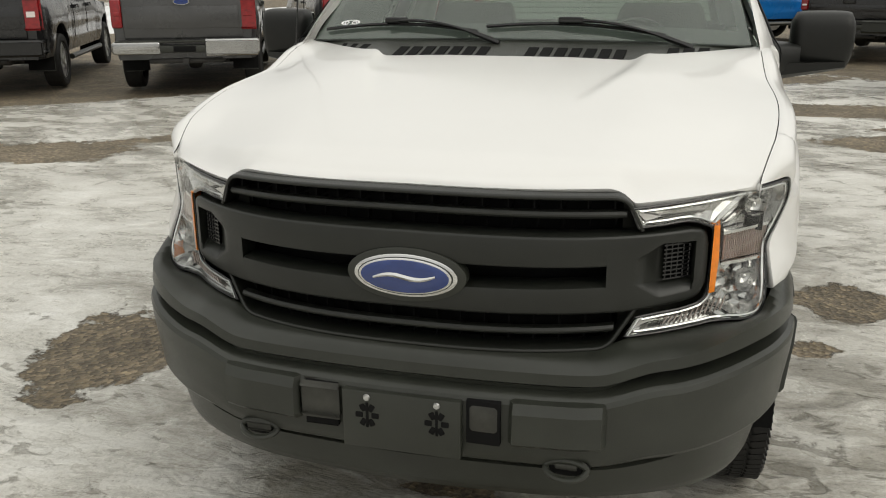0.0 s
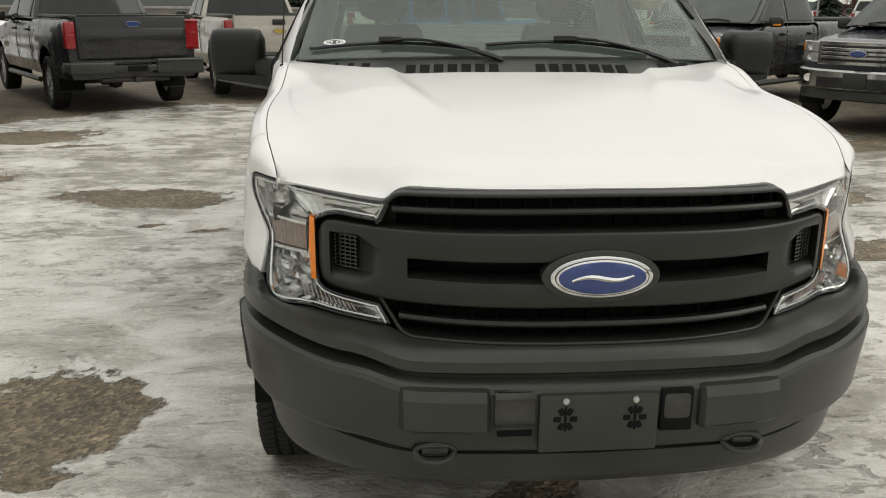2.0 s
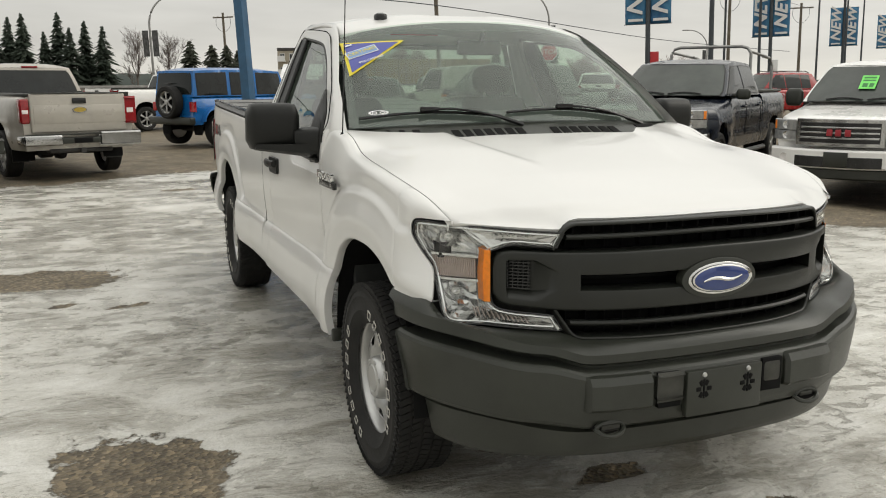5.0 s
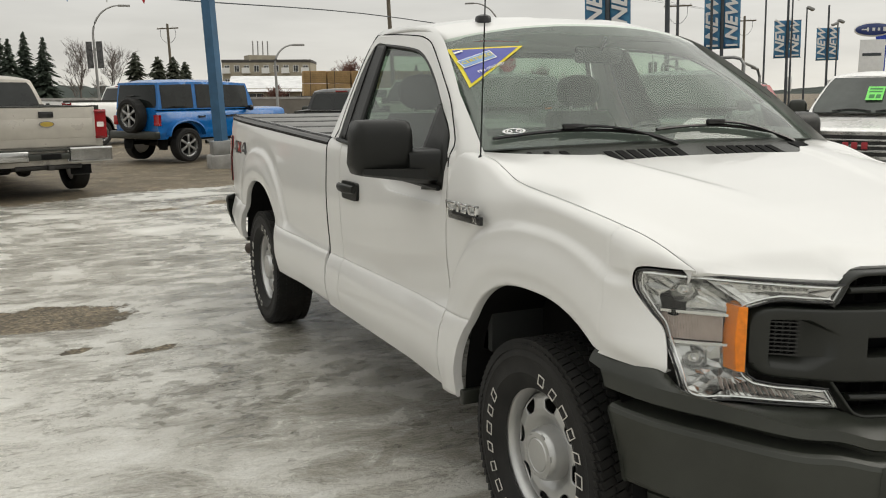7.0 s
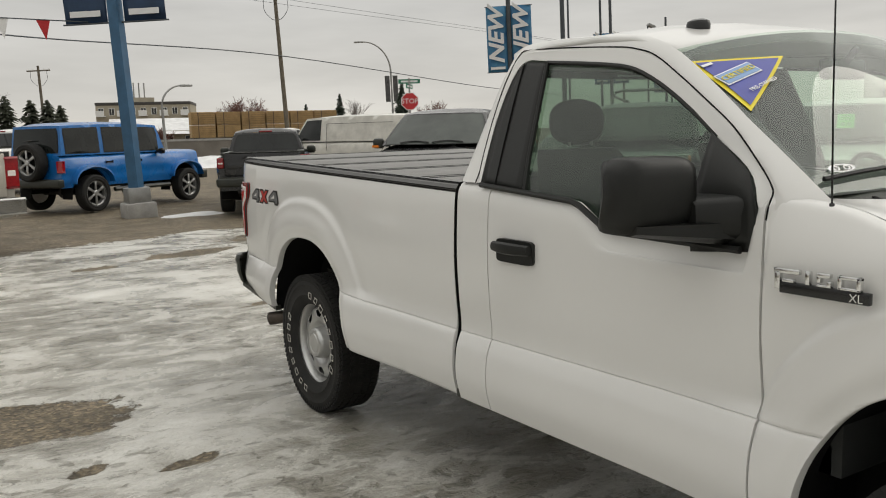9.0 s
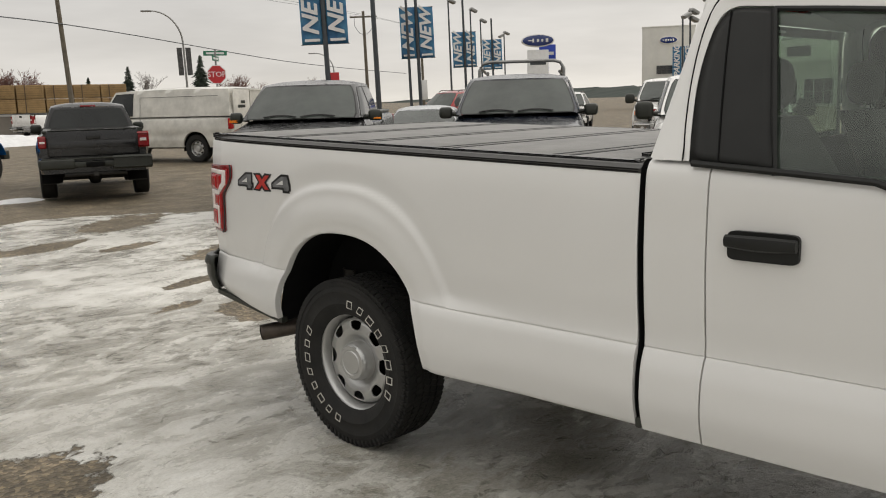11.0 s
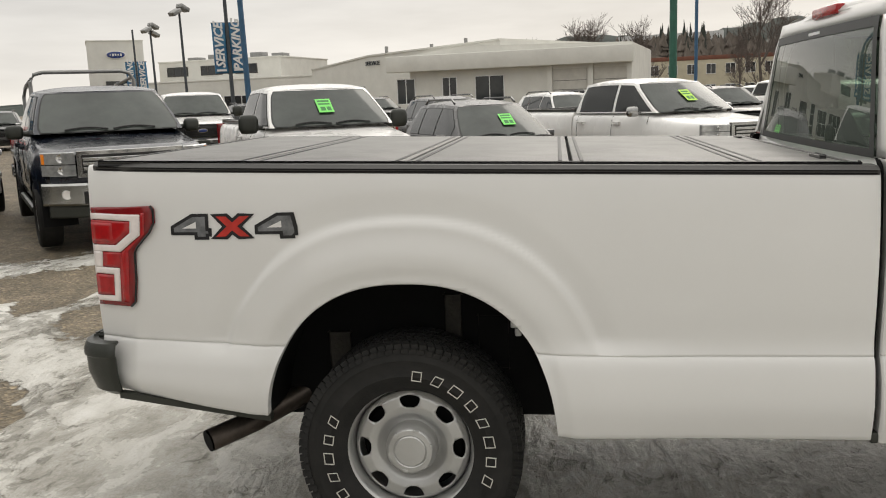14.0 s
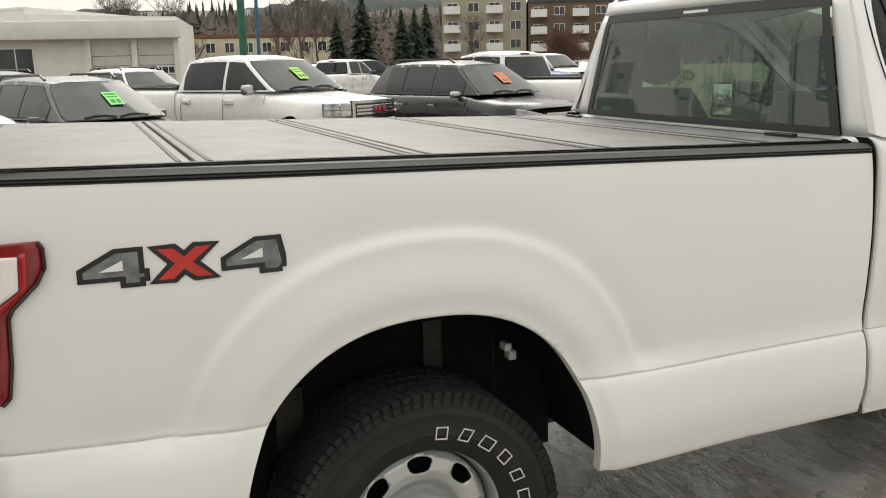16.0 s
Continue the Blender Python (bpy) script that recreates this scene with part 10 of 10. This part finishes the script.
# snow banks
def snow_bank(ax, ay, bx, by, w, h, seed):
    m_, L_ = facing(ax, ay, bx, by)
    bm_ = bmesh.new()
    n_ = int(L_ * 2) + 4
    rows_ = []
    for i in range(n_ + 1):
        x = L_ * i / n_
        e_ = math.sin(math.pi * i / n_) ** 0.4
        hh = h * e_ * (0.75 + 0.45 * noise.noise(Vector((x * 0.5, seed, 0))))
        ww = w * (0.35 + 0.65 * e_) * (1 + 0.25 * noise.noise(Vector((x * 0.4, seed, 5))))
        rows_.append([(x, ww * (-1 + 2 * j / 10) + 0.1 * noise.noise(Vector((x, j, seed))), -0.06 + hh * max(0, 1 - (abs(-1 + 2 * j / 10)) ** 2.2) * (1 + 0.35 * noise.noise(Vector((x * 1.8, j * 0.8, seed))))) for j in range(11)])
    grid(bm_, rows_)
    bmesh.ops.recalc_face_normals(bm_, faces=bm_.faces)
    ob_ = link("snow_bank", bm_, SNOW)
    ob_.matrix_world = m_ @ Matrix.Translation((0, 0, lay((ax + bx) / 2, (ay + by) / 2)))
    tagged(ob_, "long bank of old grey-white ploughed snow", "snow bank", "snow banks", "structure")


snow_bank(-26.0, 17.5, -6.0, 29.5, 2.6, 0.9, 1.0)
snow_bank(-6.0, 40.0, 22.0, 45.5, 1.5, 0.6, 2.0)
snow_bank(13.5, 33.5, 28.0, 40.5, 1.4, 0.45, 3.0)
snow_bank(1.7, 16.6, 3.3, 16.9, 0.45, 0.10, 4.0)
snow_bank(60.0, -30.0, 48.0, -8.0, 2.0, 1.0, 6.0)
snow_bank(66.0, -44.0, 58.0, -30.0, 3.0, 1.6, 7.0)
snow_bank(-34.0, 58.5, 20.0, 56.0, 1.5, 0.7, 8.0)

# lumber lorry on the street
LUM = mat("fresh_lumber", (0.50, 0.33, 0.15), 0.8, vary=0.35, scale=1.5)
m, L = facing(17.6, 64.8, 28.6, 62.2)
ob = thing("lumber_trailer", "flatbed trailer loaded with strapped lumber bundles", "trailer", m)
bm = bmesh.new()
box(bm, -0.5, L + 0.5, 0, 2.5, 1.15, 1.42)
part("deck", bm, FRAMEMAT, ob)
nb = 6
for k in range(nb):
    for j in range(2):
        x0 = L * k / nb + 0.05
        b0 = part("timber_pack", (lambda bm_: (box(bm_, x0, x0 + L / nb - 0.12, 0.05 + 0.05 * j, 2.45, 1.44 + 0.98 * j, 2.38 + 0.98 * j), bm_)[1])(bmesh.new()), LUM, ob)
        for q in range(6):
            bm = bmesh.new()
            z = 1.50 + 0.98 * j + 0.155 * q
            box(bm, x0 + 0.01, x0 + L / nb - 0.13, 0.02, 0.06, z, z + 0.012)
            part("sticker_lath", bm, WALLB, b0)
        bm = bmesh.new()
        box(bm, x0 + 0.5, x0 + 0.56, 0.01, 0.05, 1.44 + 0.98 * j, 2.38 + 0.98 * j)
        part("strap", bm, WALLB, b0)
for x in (1.5, 2.8, 4.1, L - 2.5, L - 1.2):
    bm = bmesh.new()
    lathe(bm, [(0.0, -0.15), (0.3, -0.15), (0.5, -0.12), (0.5, 0.12), (0.0, 0.15)], 20, "y", (x, 0.3, 0.5))
    part("wheel", bm, TYRE, ob)

# wooded hills along the horizon
FOREST = mat("far_forest", (0.050, 0.052, 0.044), 0.95, vary=0.5, scale=0.03, col2=(0.092, 0.076, 0.060))
FOREST2 = mat("far_forest_conifer", (0.026, 0.038, 0.030), 0.95, vary=0.4, scale=0.05)


def hill(cx0, cy0, cx1, cy1, h, seed, mt):
    bm_ = bmesh.new()
    n_, rows_ = 220, []
    for i in range(n_ + 1):
        t_ = i / n_
        x, y = lerp(cx0, cx1, t_), lerp(cy0, cy1, t_)
        e_ = sm(0.0, 0.25, t_) * sm(1.0, 0.75, t_)
        ridge = h * (0.25 + 0.75 * e_) * (0.85 + 0.3 * noise.noise(Vector((t_ * 5, seed, 0)))) + 2.2 * noise.noise(Vector((t_ * 90, seed, 1))) + 1.4 * noise.noise(Vector((t_ * 240, seed, 2)))
        d_ = Vector((cy1 - cy0, cx0 - cx1, 0)).normalized() * -1
        rows_.append([(x + d_.x * k * 30, y + d_.y * k * 30, -3 + (ridge + 3) * (1 - (1 - k / 5) ** 2) + 0.8 * noise.noise(Vector((t_ * 150, k, seed)))) for k in range(6)])
    grid(bm_, rows_)
    bmesh.ops.recalc_face_normals(bm_, faces=bm_.faces)
    ob_ = link("wooded_hill", bm_, mt)
    tagged(ob_, "distant hillside of bare and evergreen forest", "hill", "hills", "structure")


hill(330, 60, 250, -420, 34, 1.3, FOREST)
hill(420, 130, 360, -500, 46, 4.1, FOREST2)
hill(-500, 620, 500, 620, 10, 7.7, FOREST2)
hill(500, 600, 520, 60, 9, 2.7, FOREST2)


def forest(name, label, x0, y0, x1, y1, depth, rise, count, hmin, hmax, mt, seed, thin):
    """A far wood: spiky crowns in one mesh on a rising slope."""
    rnd = random.Random(seed)
    vs_, fs_ = [], []
    for _ in range(count):
        t_, d_ = rnd.random(), rnd.random()
        x, y = lerp(x0, x1, t_) + d_ * depth, lerp(y0, y1, t_) + rnd.uniform(-3, 3)
        z = rise * (1 - (1 - d_) ** 2) * (0.8 + 0.3 * noise.noise(Vector((t_ * 6, seed, 0)))) - 1.5
        h = rnd.uniform(hmin, hmax)
        r = h * (0.13 if thin else 0.20) * rnd.uniform(0.8, 1.2)
        tiers = 5
        for k in range(tiers):
            zb, zt = z + h * (0.06 + 0.80 * k / tiers), z + h * min(1.0, 0.06 + 0.80 * (k + 2.0) / tiers)
            rr = r * ((1 - k / tiers) ** 0.8 if thin else math.sin(math.pi * (0.25 + 0.62 * k / tiers)))
            b_ = len(vs_)
            vs_.append((x + rnd.uniform(-0.2, 0.2), y + rnd.uniform(-0.2, 0.2), zt))
            for q in range(7):
                a_ = 2 * math.pi * (q + 0.5 * k) / 7
                f_ = rr * rnd.uniform(0.6, 1.25)
                vs_.append((x + f_ * math.cos(a_), y + f_ * math.sin(a_), zb + rnd.uniform(-0.06, 0.06) * h))
            for q in range(7):
                fs_.append((b_, b_ + 1 + q, b_ + 1 + (q + 1) % 7))
    me_ = bpy.data.meshes.new(name)
    me_.from_pydata(vs_, [], fs_)
    me_.materials.append(mt)
    ob_ = new(name, me_)
    tagged(ob_, label, "forest", "hills", "stuff")


HAZEBARE = mat("far_bare_wood", (0.155, 0.130, 0.108), 0.95, scale=0.12, col2=(0.095, 0.080, 0.066))
HAZEFIR = mat("far_fir_wood", (0.034, 0.042, 0.034), 0.95, scale=0.12, col2=(0.060, 0.062, 0.052))
forest("bare_wood", "bare brown winter wood on the far slope", 155, -13, 140, -175, 105, 13.5, 1500, 4, 7.0, HAZEBARE, 3, False)
forest("fir_wood", "dark fir wood on the far slope", 170, -16, 155, -185, 110, 16, 260, 5, 9, HAZEFIR, 5, True)
SNOWF = mat("snowy_clearing", (0.62, 0.63, 0.64), 0.9, vary=0.3, scale=0.05)
bm = bmesh.new()
grid(bm, [[(318 - 2 * k, lerp(-18, -52, k / 8), 15.0 + 2.6 * j + 0.8 * noise.noise(Vector((k * 0.7, j, 3)))) for j in range(3)] for k in range(9)])
ob = link("snowy_clearing", bm, SNOWF)
tagged(ob, "snowy clearing on the distant hillside", "clearing", kind="structure")

# ---- trees ----
BARK = mat("grey_bark", (0.13, 0.11, 0.095), 0.9, vary=0.4, scale=4, bump=0.4, bscale=30)
NEEDLE = mat("conifer_needles", (0.050, 0.066, 0.046), 0.9, scale=2.5, col2=(0.022, 0.034, 0.022))
CEDAR = mat("cedar_foliage", (0.050, 0.056, 0.034), 0.9, vary=0.5, scale=2.5)
TWIG = mat("bare_twigs", (0.16, 0.13, 0.115), 0.9, vary=0.4, scale=2)
TWIGR = mat("red_bare_twigs", (0.19, 0.09, 0.07), 0.9, vary=0.4, scale=2)


def conifer(h, r, seed, material, narrow=1.0):
    rnd = random.Random(seed)
    root = new("conifer_tree")
    bm = bmesh.new()
    tube(bm, [(0, 0, -0.3), (0, 0, h * 0.5), (0, 0, h * 0.98)], [h * 0.022, h * 0.014, 0.01], 7)
    part("trunk", bm, BARK, root)
    bm = bmesh.new()
    levels = int(h * 4.4)
    for k in range(levels):
        t_ = k / levels
        z = h * (0.10 + 0.89 * t_)
        rr = r * ((1 - t_) ** 0.85 if narrow == 1.0 else (1 - t_ ** 2.6) ** 0.8) * (0.75 + 0.5 * rnd.random()) + 0.10
        n_ = 12 + int(10 * (1 - t_))
        for q in range(n_):
            a = rnd.random() * 2 * math.pi
            L_ = rr * (0.65 + 0.5 * rnd.random())
            w_ = 0.10 + 0.16 * L_
            droop = -0.30 * L_ + rnd.uniform(-0.1, 0.1)
            c_, s_ = math.cos(a), math.sin(a)
            for f0, f1 in ((0.05, 0.55), (0.4, 1.0)):
                p0 = Vector((c_ * L_ * f0, s_ * L_ * f0, z + droop * f0))
                p1 = Vector((c_ * L_ * f1, s_ * L_ * f1, z + droop * f1))
                side = Vector((-s_, c_, 0)) * w_ * (1.1 - f0)
                up = Vector((0, 0, 0.12 + 0.08 * rnd.random()))
                v = [bm.verts.new(p) for p in (p0 - side * 0.4, p1, p0 + side * 0.4, p0 + up, p0 + (p1 - p0) * 0.35 - side, p0 + (p1 - p0) * 0.35 + side)]
                bm.faces.new((v[0], v[4], v[1]))
                bm.faces.new((v[2], v[1], v[5]))
                bm.faces.new((v[0], v[1], v[3]))
                bm.faces.new((v[3], v[1], v[2]))
    cr = part("crown", bm, material, root, "", 180)
    return root


def bare_tree(h, seed, material, spread=0.6, depth=5, trunk=0.25, stems=1):
    rnd = random.Random(seed)
    root = new("bare_tree")
    bm_t, bm_c = bmesh.new(), bmesh.new()

    def grow(p, d, L_, r_, k):
        steps = 3
        pts, rad = [p], [r_]
        q, dd = p.copy(), d.copy()
        for i in range(steps):
            dd = (dd + Vector((rnd.uniform(-1, 1), rnd.uniform(-1, 1), rnd.uniform(-0.4, 0.8))) * 0.16).normalized()
            q = q + dd * L_ / steps
            pts.append(q.copy())
            rad.append(lerp(r_, r_ * 0.62, (i + 1) / steps))
        tube(bm_t if k >= depth - 1 else bm_c, pts, rad, 6 if k >= depth - 1 else 3, cap=False)
        if k == 0:
            return
        for _ in range(3 if k > 1 else 4):
            f = rnd.choice(pts[1:])
            ax = Vector((rnd.uniform(-1, 1), rnd.uniform(-1, 1), rnd.uniform(-0.2, 0.5))).normalized()
            grow(f, (dd * 0.75 + ax * spread).normalized(), L_ * rnd.uniform(0.55, 0.8), max(rad[-1] * 0.62, 0.012), k - 1)
        grow(pts[-1], dd, L_ * 0.7, max(rad[-1], 0.012), k - 1)
    for s_ in range(stems):
        a = 2 * math.pi * s_ / max(1, stems) + rnd.random()
        st = Vector((0.25 * math.cos(a), 0.25 * math.sin(a), -0.2)) if stems > 1 else Vector((0, 0, -0.2))
        grow(st, Vector((math.cos(a) * 0.25 * (stems > 1), math.sin(a) * 0.25 * (stems > 1), 1)).normalized(), h * 0.36, trunk, depth)
    part("trunk", bm_t, BARK, root)
    part("crown", bm_c, material, root, "", 180)
    return root


def plant(proto, label, spots, group):
    for i, (x, y, s_, a) in enumerate(spots):
        m_ = pose(x, y, lay(x, y), 0, 0, a) @ Matrix.Diagonal((s_, s_, s_, 1))
        if i == 0:
            proto.matrix_world = m_
            tagged(proto, label, "tree", group)
        else:
            o = copy_thing(proto, pose(x, y, lay(x, y), 0, 0, a))
            o.scale = (s_, s_, s_)


fir_a, fir_b = conifer(8.0, 2.2, 11, NEEDLE), conifer(8.0, 1.9, 12, NEEDLE)
plant(fir_a, "tall dark green fir tree", [(-3.0, 78.0, 0.78, 0), (-0.4, 78.0, 0.80, 40), (28.5, 52.0, 0.62, 80), (73.0, -19.4, 1.00, 20), (88.0, -28.5, 0.92, 70), (76.5, -18.0, 0.75, 100), (-9.0, 80.0, 0.85, 10), (96.0, -33.0, 1.0, 10)], "fir trees")
plant(fir_b, "slender dark green fir tree", [(-1.8, 79.0, 0.86, 0), (-5.0, 79.0, 0.74, 70), (31.5, 67.5, 0.62, 10), (32.2, 76.0, 0.55, 10), (82.0, -22.0, 0.80, 20), (-13.0, 79.0, 0.8, 50), (-6.6, 78.5, 0.92, 130), (-3.9, 80.0, 0.95, 200), (-7.8, 81.0, 0.9, 260), (100.0, -36.0, 1.1, 10)], "fir trees")
ced = conifer(5.0, 1.15, 15, CEDAR, 0.6)
plant(ced, "dense clipped evergreen cedar", [(6.6, 77.0, 1.05, 0), (8.4, 76.5, 0.98, 50), (9.7, 76.5, 0.98, 90), (10.8, 77.5, 0.9, 20)], "cedars")
bt = bare_tree(8.0, 21, TWIG, 0.62, 5, 0.16)
plant(bt, "leafless deciduous tree with fine twigs", [(2.0, 74.0, 0.72, 0), (4.6, 74.5, 0.68, 60), (69.3, -13.2, 1.20, 20), (86.0, 1.2, 1.05, 30), (86.0, -0.6, 1.1, 100), (86.0, -5.2, 1.05, 160), (79.0, -17.0, 1.0, 10), (30.0, 62.0, 0.5, 0), (92.0, -16.0, 1.0, 50), (97.0, -24.0, 1.1, 50), (92.0, 6.0, 0.9, 80), (95.0, -40.0, 0.9, 40)], "bare trees")
bb = bare_tree(4.4, 24, TWIGR, 0.9, 5, 0.08, 4)
plant(bb, "dense leafless shrub with reddish twigs", [(30.5, 51.2, 0.85, 0), (28.0, 82.0, 1.25, 40), (83.5, -46.0, 1.3, 60), (77.5, -21.0, 0.7, 10), (20.2, 83.0, 0.6, 10), (46.0, 62.0, 0.9, 30)], "shrubs")
